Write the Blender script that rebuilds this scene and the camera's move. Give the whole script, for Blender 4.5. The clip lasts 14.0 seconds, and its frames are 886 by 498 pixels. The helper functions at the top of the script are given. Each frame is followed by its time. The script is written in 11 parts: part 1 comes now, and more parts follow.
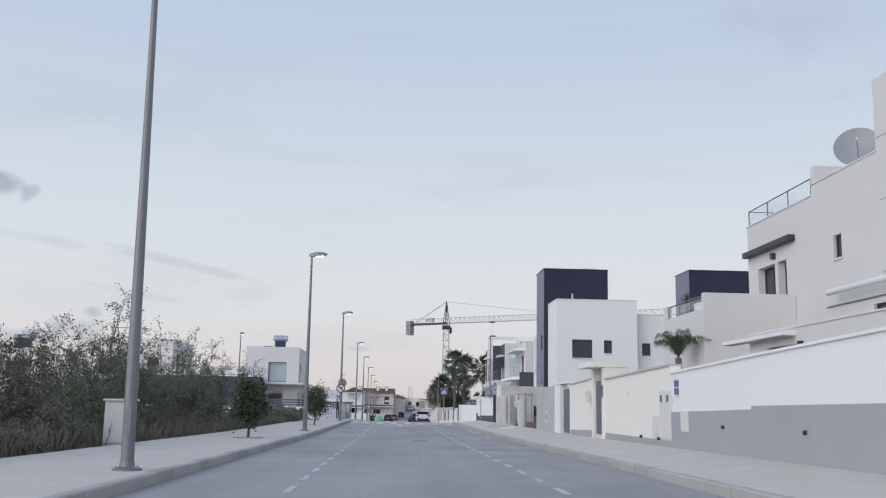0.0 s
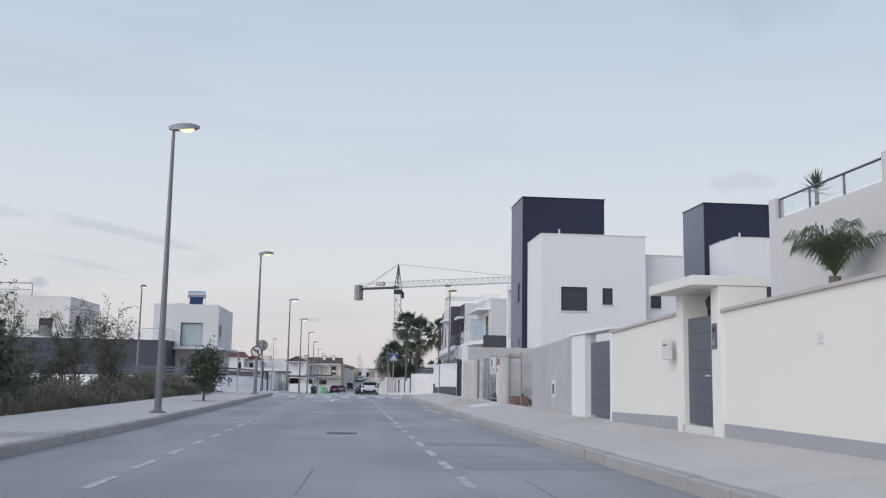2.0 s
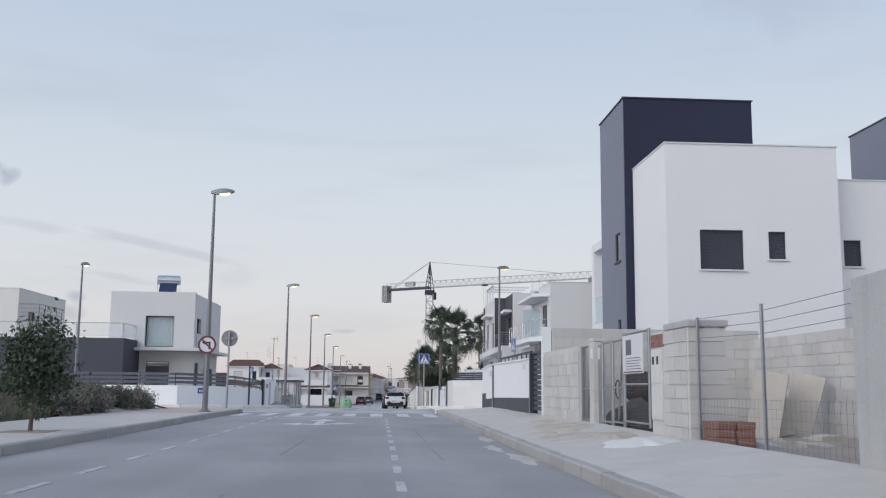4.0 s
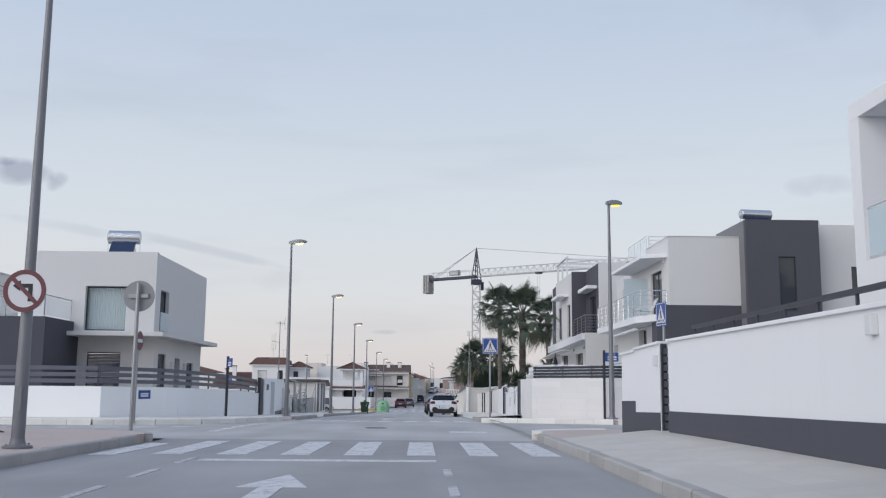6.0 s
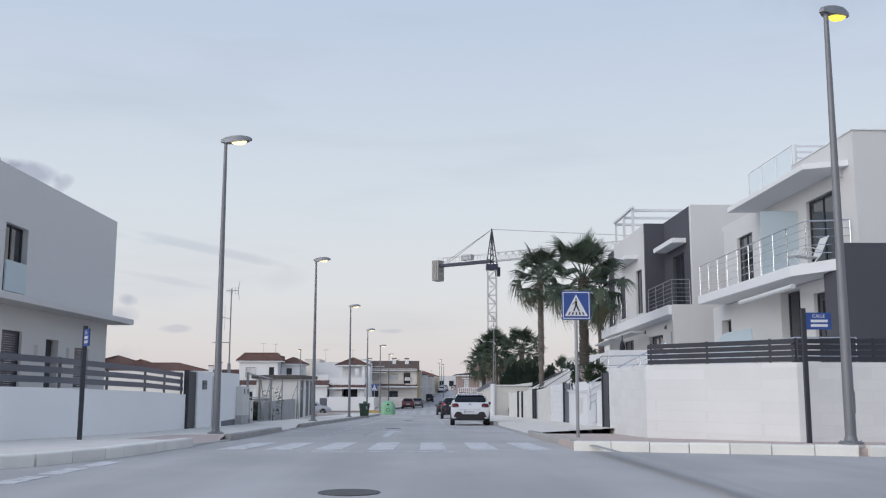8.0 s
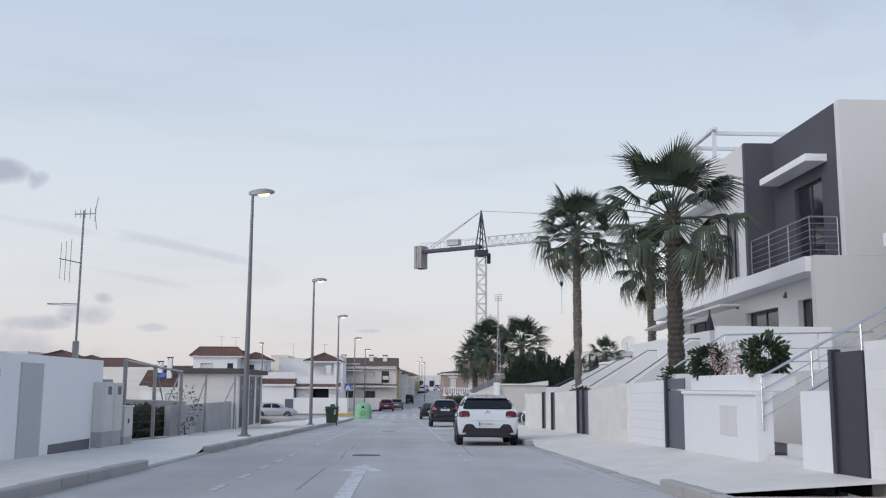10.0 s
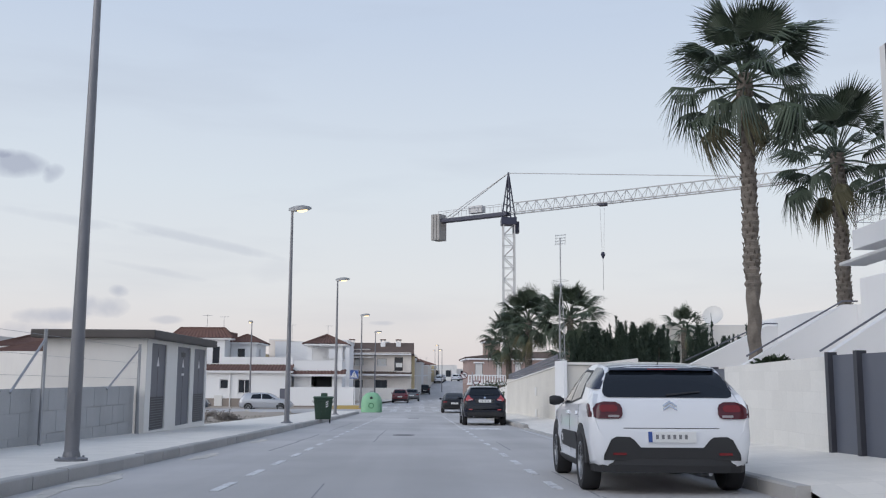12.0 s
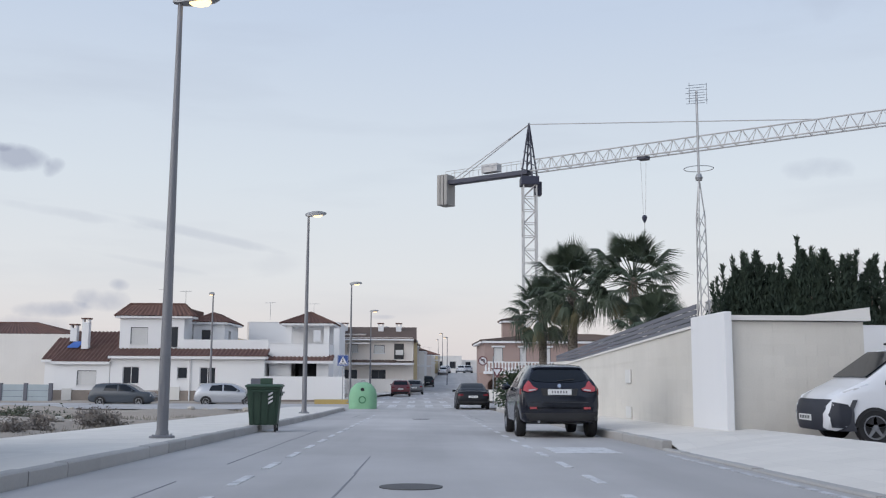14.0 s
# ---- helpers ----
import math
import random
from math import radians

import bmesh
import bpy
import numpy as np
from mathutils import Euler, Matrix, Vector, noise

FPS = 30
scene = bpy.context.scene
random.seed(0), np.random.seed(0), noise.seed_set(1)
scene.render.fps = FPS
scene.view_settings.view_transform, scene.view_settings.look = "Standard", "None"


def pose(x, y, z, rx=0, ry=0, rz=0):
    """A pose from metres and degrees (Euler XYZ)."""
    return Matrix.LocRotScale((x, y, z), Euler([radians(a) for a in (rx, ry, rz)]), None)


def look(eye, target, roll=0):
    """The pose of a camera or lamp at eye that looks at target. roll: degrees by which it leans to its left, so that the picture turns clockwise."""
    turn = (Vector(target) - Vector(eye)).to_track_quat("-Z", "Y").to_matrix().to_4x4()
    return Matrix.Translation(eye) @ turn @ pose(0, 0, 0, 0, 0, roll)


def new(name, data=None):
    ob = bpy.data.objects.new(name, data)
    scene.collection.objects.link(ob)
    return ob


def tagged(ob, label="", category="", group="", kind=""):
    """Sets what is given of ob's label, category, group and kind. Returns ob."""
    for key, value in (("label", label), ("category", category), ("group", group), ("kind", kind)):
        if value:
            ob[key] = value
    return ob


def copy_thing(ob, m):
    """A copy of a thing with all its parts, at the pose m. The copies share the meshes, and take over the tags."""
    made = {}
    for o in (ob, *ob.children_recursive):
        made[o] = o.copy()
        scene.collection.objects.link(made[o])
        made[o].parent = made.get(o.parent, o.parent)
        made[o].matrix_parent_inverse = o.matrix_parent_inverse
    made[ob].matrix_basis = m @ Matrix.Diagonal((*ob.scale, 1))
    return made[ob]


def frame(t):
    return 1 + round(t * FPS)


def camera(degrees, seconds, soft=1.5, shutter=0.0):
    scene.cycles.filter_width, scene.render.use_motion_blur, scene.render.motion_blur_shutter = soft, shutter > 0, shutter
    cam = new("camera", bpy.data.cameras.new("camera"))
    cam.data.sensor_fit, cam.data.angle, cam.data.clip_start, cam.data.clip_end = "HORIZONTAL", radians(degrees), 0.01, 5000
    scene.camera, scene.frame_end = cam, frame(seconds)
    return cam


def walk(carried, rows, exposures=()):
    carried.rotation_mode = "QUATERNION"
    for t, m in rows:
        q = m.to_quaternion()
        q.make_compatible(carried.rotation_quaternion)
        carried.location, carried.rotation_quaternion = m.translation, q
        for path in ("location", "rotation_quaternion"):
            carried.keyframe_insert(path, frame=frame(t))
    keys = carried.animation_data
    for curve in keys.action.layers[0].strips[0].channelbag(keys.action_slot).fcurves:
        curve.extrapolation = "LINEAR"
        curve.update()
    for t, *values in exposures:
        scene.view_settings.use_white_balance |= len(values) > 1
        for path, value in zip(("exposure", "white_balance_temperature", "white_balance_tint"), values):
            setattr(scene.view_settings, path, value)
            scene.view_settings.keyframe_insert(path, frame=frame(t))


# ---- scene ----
# ---- camera and its drive ----
cam = camera(50.3, 14.0, soft=1.2)
PATH = [
    (0, (-2.369, -3.156, 1.278), (-2.274, -1.186, 1.606), 1.1),
    (0.5, (-2.089, 0.165, 1.256), (-1.897, 2.135, 1.545), 1.2),
    (1, (-1.863, 3.804, 1.218), (-1.657, 5.771, 1.518), 1.6),
    (1.5, (-1.621, 7.770, 1.176), (-1.413, 9.738, 1.463), 1.1),
    (2, (-1.346, 12.011, 1.158), (-1.150, 13.983, 1.428), 1),
    (2.2, (-1.231, 13.746, 1.150), (-1.041, 15.720, 1.413), 1.1),
    (4.3, (-0.300, 33.078, 0.998), (-0.177, 35.053, 1.290), 0.5),
    (4.5, (-0.315, 34.943, 1.025), (-0.196, 36.918, 1.315), 0.5),
    (5, (-0.355, 39.539, 1.019), (-0.258, 41.515, 1.312), 0.6),
    (5.5, (-0.396, 44.141, 1.000), (-0.325, 46.118, 1.294), 0.7),
    (6, (-0.438, 48.549, 1.024), (-0.393, 50.527, 1.315), 0.5),
    (6.5, (-0.563, 53.017, 1.042), (-0.532, 54.995, 1.335), 0.7),
    (7, (-0.675, 57.357, 1.018), (-0.650, 59.335, 1.311), 0.7),
    (7.5, (-0.781, 61.378, 0.971), (-0.752, 63.357, 1.260), 0.5),
    (8, (-0.876, 65.153, 0.950), (-0.843, 67.132, 1.238), 0.1),
    (8.2, (-0.934, 66.590, 0.965), (-0.901, 68.569, 1.249), -0.1),
    (10.3, (-1.351, 82.107, 0.820), (-1.265, 84.084, 1.111), 0.4),
    (10.5, (-1.386, 83.629, 0.766), (-1.297, 85.606, 1.058), 0.4),
    (11, (-1.466, 87.772, 0.674), (-1.382, 89.749, 0.961), 0.3),
    (11.5, (-1.545, 91.900, 0.585), (-1.472, 93.879, 0.863), -0),
    (12, (-1.600, 96.020, 0.458), (-1.549, 98.001, 0.730), 0.3),
    (12.5, (-1.668, 100.160, 0.335), (-1.624, 102.141, 0.605), 0.1),
    (13, (-1.743, 104.320, 0.227), (-1.705, 106.302, 0.492), 0.2),
    (13.3, (-1.790, 106.890, 0.166), (-1.754, 108.873, 0.429), 0.4),
    (13.5, (-1.826, 108.591, 0.127), (-1.788, 110.574, 0.386), 0.4),
    (14, (-1.910, 112.937, 0.005), (-1.860, 114.919, 0.264), 0.3),
]
walk(cam, [(t, look(eye, target, roll)) for t, eye, target, roll in PATH], [(0, 0.03), (2, 0.01), (8, 0.03), (10.5, 0.08), (14, 0.08)])

# ---- sky and light: clear dusk, the glow behind and to the left ----
GLOW = Vector((-0.72, -0.58, 0.38)).normalized()


def build_sky():
    w = bpy.data.worlds.new("dusk_sky")
    scene.world = w
    w.use_nodes = True
    nt = w.node_tree
    N, L = nt.nodes, nt.links
    N.clear()

    def add(kind, **kw):
        n = N.new(kind)
        for k, v in kw.items():
            n[k] = v
        return n

    def link(a, b):
        L.new(a, b)

    def math_(op, a, b=None, clamp=False):
        n = N.new("ShaderNodeMath")
        n.operation, n.use_clamp = op, clamp
        for i, v in enumerate((a, b)):
            if v is None:
                continue
            if isinstance(v, (int, float)):
                n.inputs[i].default_value = v
            else:
                link(v, n.inputs[i])
        return n.outputs[0]

    coord = N.new("ShaderNodeTexCoord")
    sky = N.new("ShaderNodeTexSky")
    sky.sky_type, sky.sun_disc = "NISHITA", False
    sky.sun_elevation = math.asin(GLOW.z)
    sky.sun_rotation = math.atan2(GLOW.x, GLOW.y)
    sky.air_density, sky.dust_density = 1.0, 2.0
    bg1 = N.new("ShaderNodeBackground")
    bg1.inputs[1].default_value = 0.05
    link(sky.outputs[0], bg1.inputs[0])
    # thin high veil that whitens the sky, pink towards the horizon
    sep = N.new("ShaderNodeSeparateXYZ")
    link(coord.outputs["Generated"], sep.inputs[0])
    ramp = N.new("ShaderNodeValToRGB")
    el = ramp.color_ramp.elements
    stops = [(0.0, (0.70, 0.645, 0.655)), (0.04, (0.745, 0.71, 0.71)), (0.10, (0.745, 0.765, 0.79)), (0.20, (0.685, 0.75, 0.82)), (0.36, (0.555, 0.645, 0.79)), (0.7, (0.41, 0.515, 0.71)), (1.0, (0.36, 0.465, 0.68))]
    while len(el) < len(stops):
        el.new(0.5)
    for e, (p, c) in zip(el, stops):
        e.position, e.color = p, (*c, 1)
    link(sep.outputs[2], ramp.inputs[0])
    # wisps and a few small grey clouds
    stretch = N.new("ShaderNodeMapping")
    stretch.inputs["Scale"].default_value = (2.2, 2.2, 13.0)
    stretch.inputs["Rotation"].default_value = (0.0, 0.13, 0.0)
    link(coord.outputs["Generated"], stretch.inputs[0])
    wisp = N.new("ShaderNodeTexNoise")
    wisp.inputs["Scale"].default_value, wisp.inputs["Detail"].default_value = 1.6, 5.0
    link(stretch.outputs[0], wisp.inputs["Vector"])
    wramp = N.new("ShaderNodeValToRGB")
    wramp.color_ramp.elements[0].position, wramp.color_ramp.elements[1].position = 0.52, 0.75
    link(wisp.outputs[0], wramp.inputs[0])
    fine = N.new("ShaderNodeTexNoise")
    fine.inputs["Scale"].default_value, fine.inputs["Detail"].default_value = 26.0, 4.0
    link(coord.outputs["Generated"], fine.inputs["Vector"])
    total = math_("MULTIPLY", wramp.outputs[0], 0.16)
    # direction (yaw, elevation in degrees), half widths, strength
    for yaw, elev, hw, hh, amount, tilt in ((-23.4, 11.6, 1.7, 0.75, 0.75, 0), (-21.4, 11.3, 0.6, 0.55, 0.6, 0.3), (-24.8, 12.2, 1.0, 0.3, 0.4, 0), (23.5, 11.5, 2.2, 0.7, 0.35, 0), (-21.0, 3.4, 2.6, 0.5, 0.6, 0), (-18.4, 4.0, 1.5, 0.8, 0.65, 0), (-17.6, 4.9, 0.7, 0.4, 0.5, 0), (-23.5, 1.6, 7.5, 1.5, 0.45, 0), (-14.8, 3.3, 0.9, 0.25, 0.35, 0), (-2.2, 3.3, 0.9, 0.16, 0.3, 0), (25.0, 22.5, 5.0, 3.0, 0.16, 0), (-13.0, 8.0, 6.0, 0.32, 0.24, -0.19), (-20.5, 8.8, 5.0, 0.35, 0.2, -0.12), (-16.0, 6.2, 4.0, 0.25, 0.16, -0.16), (-8.5, 6.4, 1.6, 0.9, 0.12, 0.2)):
        ax, ay = math.sin(radians(yaw)), math.cos(radians(yaw))
        # angle to the side and upwards from the middle of the cloud
        side = math_("ADD", math_("MULTIPLY", sep.outputs[0], ay), math_("MULTIPLY", sep.outputs[1], -ax))
        ahead = math_("GREATER_THAN", math_("ADD", math_("MULTIPLY", sep.outputs[0], ax), math_("MULTIPLY", sep.outputs[1], ay)), 0.3)
        up = math_("SUBTRACT", sep.outputs[2], math.sin(radians(elev)))
        d2 = math_("ADD", math_("POWER", math_("ABSOLUTE", math_("DIVIDE", side, math.sin(radians(hw)))), 2.0), math_("POWER", math_("ABSOLUTE", math_("DIVIDE", math_("SUBTRACT", up, math_("MULTIPLY", side, tilt)), math.sin(radians(hh)))), 2.0))
        rag = math_("MULTIPLY", math_("SUBTRACT", fine.outputs[0], 0.5), 2.6)
        body = math_("MULTIPLY", math_("SUBTRACT", 1.0, math_("ADD", d2, rag), True), ahead)
        total = math_("ADD", total, math_("MULTIPLY", body, amount), True)
    mix = N.new("ShaderNodeMixRGB")
    mix.inputs[2].default_value = (0.37, 0.405, 0.51, 1)
    link(total, mix.inputs[0])
    link(ramp.outputs[0], mix.inputs[1])
    bg2 = N.new("ShaderNodeBackground")
    bg2.inputs[1].default_value = 1.0
    link(mix.outputs[0], bg2.inputs[0])
    both = N.new("ShaderNodeMixShader")
    both.inputs[0].default_value = 0.93
    link(bg1.outputs[0], both.inputs[1])
    link(bg2.outputs[0], both.inputs[2])
    out = N.new("ShaderNodeOutputWorld")
    link(both.outputs[0], out.inputs[0])


build_sky()
sun = new("sun", bpy.data.lights.new("sun", "SUN"))
sun.data.energy, sun.data.angle, sun.data.color = 1.8, radians(65), (1.0, 0.97, 0.95)
sun.matrix_basis = look(GLOW * 50, (0, 0, 0))

# ---- materials ----
MATS = {}


def M(name, col, rough=0.75, metal=0.0, var=0.12, scale=1.2, fine=35.0, bump=0.15, streak=0.0, rnd=0.0, spec=0.5, coat=0.0, dist=0.004):
    """A surface with coarse and fine variation, optional vertical streaks and piece-to-piece variation."""
    m = bpy.data.materials.new(name)
    m.use_nodes = True
    nt = m.node_tree
    N, L = nt.nodes, nt.links
    p = N["Principled BSDF"]
    p.inputs["Roughness"].default_value, p.inputs["Metallic"].default_value = rough, metal
    p.inputs["Specular IOR Level"].default_value, p.inputs["Coat Weight"].default_value = spec, coat
    geo = N.new("ShaderNodeNewGeometry")

    def noise_(s, detail, vec):
        n = N.new("ShaderNodeTexNoise")
        n.inputs["Scale"].default_value, n.inputs["Detail"].default_value = s, detail
        L.new(vec, n.inputs["Vector"])
        return n.outputs[0]

    def m2(op, a, b):
        n = N.new("ShaderNodeMath")
        n.operation = op
        for i, v in enumerate((a, b)):
            if isinstance(v, (int, float)):
                n.inputs[i].default_value = v
            else:
                L.new(v, n.inputs[i])
        return n.outputs[0]

    big = noise_(scale, 5.0, geo.outputs["Position"])
    small = noise_(fine, 3.0, geo.outputs["Position"])
    f = m2("ADD", m2("MULTIPLY", m2("SUBTRACT", big, 0.5), 2.2 * var), m2("MULTIPLY", m2("SUBTRACT", small, 0.5), 1.1 * var))
    if streak:
        mp = N.new("ShaderNodeMapping")
        mp.inputs["Scale"].default_value = (4.0, 4.0, 0.35)
        L.new(geo.outputs["Position"], mp.inputs[0])
        f = m2("SUBTRACT", f, m2("MULTIPLY", m2("MAXIMUM", m2("SUBTRACT", noise_(1.3, 4.0, mp.outputs[0]), 0.52), 0.0), 4 * streak))
    if rnd:
        info = N.new("ShaderNodeObjectInfo")
        f = m2("ADD", f, m2("MULTIPLY", m2("SUBTRACT", info.outputs["Random"], 0.5), 2 * rnd))
    g = m2("ADD", f, 1.0)
    mul = N.new("ShaderNodeMixRGB")
    mul.blend_type = "MULTIPLY"
    mul.inputs[0].default_value = 1.0
    mul.inputs[1].default_value = (*col, 1)
    L.new(g, mul.inputs[2])
    L.new(mul.outputs[0], p.inputs["Base Color"])
    if bump:
        b = N.new("ShaderNodeBump")
        b.inputs["Strength"].default_value, b.inputs["Distance"].default_value = bump, dist
        L.new(small, b.inputs["Height"])
        L.new(b.outputs[0], p.inputs["Normal"])
    MATS[name] = m
    return m


def worn_paint(name, col, under, keep=0.45):
    """Road paint with patches rubbed through to what lies under it."""
    m = M(name, col, 0.7, var=0.1, scale=2.0)
    N, L = m.node_tree.nodes, m.node_tree.links
    p = N["Principled BSDF"]
    src = p.inputs["Base Color"].links[0].from_socket
    geo = N.new("ShaderNodeNewGeometry")
    n = N.new("ShaderNodeTexNoise")
    n.inputs["Scale"].default_value, n.inputs["Detail"].default_value, n.inputs["Roughness"].default_value = 5.0, 8.0, 0.75
    L.new(geo.outputs["Position"], n.inputs["Vector"])
    r = N.new("ShaderNodeValToRGB")
    r.color_ramp.elements[0].position, r.color_ramp.elements[1].position = keep, keep + 0.16
    L.new(n.outputs[0], r.inputs[0])
    mix = N.new("ShaderNodeMixRGB")
    mix.inputs[2].default_value = (*under, 1)
    L.new(r.outputs[0], mix.inputs[0])
    L.new(src, mix.inputs[1])
    L.new(mix.outputs[0], p.inputs["Base Color"])
    return m


def glass(name, tint=(0.8, 0.9, 0.92), see=0.75, rough=0.02):
    """Thin clear sheet: mostly lets light through, with a glossy face."""
    m = bpy.data.materials.new(name)
    m.use_nodes = True
    N, L = m.node_tree.nodes, m.node_tree.links
    p = N["Principled BSDF"]
    p.inputs["Base Color"].default_value = (*tint, 1)
    p.inputs["Roughness"].default_value = rough
    tr = N.new("ShaderNodeBsdfTransparent")
    tr.inputs[0].default_value = (*tint, 1)
    mix = N.new("ShaderNodeMixShader")
    mix.inputs[0].default_value = 1 - see
    L.new(tr.outputs[0], mix.inputs[1])
    L.new(p.outputs[0], mix.inputs[2])
    L.new(mix.outputs[0], N["Material Output"].inputs["Surface"])
    return m


def glow(name, col, strength):
    m = bpy.data.materials.new(name)
    m.use_nodes = True
    p = m.node_tree.nodes["Principled BSDF"]
    p.inputs["Base Color"].default_value = (*col, 1)
    p.inputs["Emission Color"].default_value = (*col, 1)
    p.inputs["Emission Strength"].default_value = strength
    return m


def tiled(name, col, w, h, joint=0.012, dark=0.72, rough=0.8, offset=0.0, var=0.07, up=False):
    """Small paving or block pattern with recessed joints, for surfaces whose pieces are too small to build."""
    m = M(name, col, rough, var=var, scale=0.8, fine=28, bump=0.1)
    N, L = m.node_tree.nodes, m.node_tree.links
    p = N["Principled BSDF"]
    src = p.inputs["Base Color"].links[0].from_socket
    geo = N.new("ShaderNodeNewGeometry")
    vec = geo.outputs["Position"]
    if up:
        sp, cb, ad = N.new("ShaderNodeSeparateXYZ"), N.new("ShaderNodeCombineXYZ"), N.new("ShaderNodeMath")
        L.new(vec, sp.inputs[0])
        L.new(sp.outputs[0], ad.inputs[0])
        L.new(sp.outputs[1], ad.inputs[1])
        L.new(ad.outputs[0], cb.inputs[0])
        L.new(sp.outputs[2], cb.inputs[1])
        vec = cb.outputs[0]
    br = N.new("ShaderNodeTexBrick")
    br.offset = offset
    br.inputs["Scale"].default_value = 1.0
    br.inputs["Brick Width"].default_value, br.inputs["Row Height"].default_value = w, h
    br.inputs["Mortar Size"].default_value = joint
    br.inputs["Color1"].default_value, br.inputs["Color2"].default_value = (1, 1, 1, 1), (0.93, 0.93, 0.93, 1)
    br.inputs["Mortar"].default_value = (dark, dark, dark, 1)
    L.new(vec, br.inputs["Vector"])
    mul = N.new("ShaderNodeMixRGB")
    mul.blend_type = "MULTIPLY"
    mul.inputs[0].default_value = 1.0
    L.new(src, mul.inputs[1])
    L.new(br.outputs["Color"], mul.inputs[2])
    L.new(mul.outputs[0], p.inputs["Base Color"])
    return m


ASPHALT = (0.33, 0.322, 0.328)
asphalt = M("asphalt", ASPHALT, 0.85, var=0.10, scale=0.35, fine=90, bump=0.3)


def lengthwise_wear(m, amount, lo=0.4, hi=0.66):
    """Long bands of wear along the street, as tyres leave them, and broad blotches."""
    N, L = m.node_tree.nodes, m.node_tree.links
    p = N["Principled BSDF"]
    src = p.inputs["Base Color"].links[0].from_socket
    geo = N.new("ShaderNodeNewGeometry")
    for sc, k in (((0.9, 0.03, 1), amount * 0.7), ((0.35, 0.22, 1), amount)):
        mp = N.new("ShaderNodeMapping")
        mp.inputs["Scale"].default_value = sc
        L.new(geo.outputs["Position"], mp.inputs[0])
        n = N.new("ShaderNodeTexNoise")
        n.inputs["Scale"].default_value, n.inputs["Detail"].default_value = 1.0, 4.0
        L.new(mp.outputs[0], n.inputs["Vector"])
        r = N.new("ShaderNodeMapRange")
        for i, v in zip((1, 2, 3, 4), (lo, hi, 1 - k, 1 + k)):
            r.inputs[i].default_value = v
        L.new(n.outputs[0], r.inputs[0])
        mul = N.new("ShaderNodeMixRGB")
        mul.blend_type = "MULTIPLY"
        mul.inputs[0].default_value = 1.0
        L.new(src, mul.inputs[1])
        L.new(r.outputs[0], mul.inputs[2])
        src = mul.outputs[0]
    L.new(src, p.inputs["Base Color"])


lengthwise_wear(asphalt, 0.09)
# far stretch, set paler than the near road
asphalt_pale = M("far_pale_asphalt", (0.45, 0.435, 0.43), 0.9, var=0.10, scale=0.35, fine=90, bump=0.3)
lengthwise_wear(asphalt_pale, 0.09)
paint_white = worn_paint("road_paint", (0.64, 0.64, 0.65), ASPHALT, 0.49)
paint_faint = worn_paint("faint_road_paint", (0.55, 0.55, 0.57), ASPHALT, 0.45)
earth = M("dry_earth", (0.36, 0.31, 0.26), 0.95, var=0.28, scale=0.25, fine=9, bump=0.8, dist=0.05)
concrete_pave = tiled("pavement_concrete", (0.57, 0.535, 0.495), 0.4, 0.4, 0.006, 0.9)
pale_pave = tiled("pale_pavement_concrete", (0.73, 0.69, 0.635), 0.4, 0.4, 0.006, 0.9)
pink_pave = tiled("pink_tactile_paving", (0.55, 0.45, 0.41), 0.2, 0.2, 0.008, 0.85)
kerb_grey = M("kerb_concrete", (0.40, 0.385, 0.37), 0.85, var=0.14, scale=1.5, rnd=0.08)
kerb_white = M("white_kerb_paint", (0.80, 0.775, 0.72), 0.75, var=0.1, scale=2, rnd=0.06)
white_wall = M("white_render", (0.77, 0.77, 0.78), 0.85, var=0.03, scale=0.35, fine=60, bump=0.12, streak=0.012)
white_old = M("weathered_white_render", (0.74, 0.715, 0.685), 0.9, var=0.06, scale=0.5, fine=40, bump=0.2, streak=0.03)
cream_wall = M("cream_render", (0.64, 0.63, 0.622), 0.85, var=0.035, scale=0.35, fine=60, bump=0.12, streak=0.012)
house_white = M("pale_grey_render", (0.65, 0.64, 0.635), 0.85, var=0.03, scale=0.35, fine=60, bump=0.12, streak=0.01)
# light put into the colour: white lifted where the left-hand walls render dull
bright_white = M("lifted_white_render", (0.90, 0.90, 0.90), 0.85, var=0.03, scale=0.4, fine=60, bump=0.12, streak=0.01)
garden_cream = M("cream_garden_wall", (0.77, 0.755, 0.705), 0.88, var=0.03, scale=0.4, fine=60, bump=0.15, streak=0.01)
pink_coping = M("pinkish_coping", (0.50, 0.45, 0.44), 0.85, var=0.08, scale=1.0)
grey_band = M("grey_render", (0.36, 0.36, 0.385), 0.85, var=0.05, scale=0.9, fine=60, streak=0.03)
dark_band = M("dark_grey_render", (0.085, 0.088, 0.105), 0.8, var=0.07, scale=0.7, fine=60, streak=0.03, spec=0.25)
tower_dark = M("tower_front_dark", (0.026, 0.030, 0.058), 0.6, var=0.2, scale=0.35, fine=30, streak=0.03, spec=0.25)
tower_grey = M("tower_side_grey", (0.20, 0.215, 0.27), 0.6, var=0.06, scale=0.4, fine=30, streak=0.02, spec=0.3)
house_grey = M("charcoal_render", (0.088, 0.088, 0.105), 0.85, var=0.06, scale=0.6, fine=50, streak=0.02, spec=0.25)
block_grey = M("concrete_block", (0.54, 0.525, 0.51), 0.95, var=0.13, scale=1.1, fine=45, bump=0.5, rnd=0.07)
block_raw = M("raw_concrete", (0.45, 0.445, 0.445), 0.95, var=0.2, scale=0.8, fine=30, bump=0.4, streak=0.15)
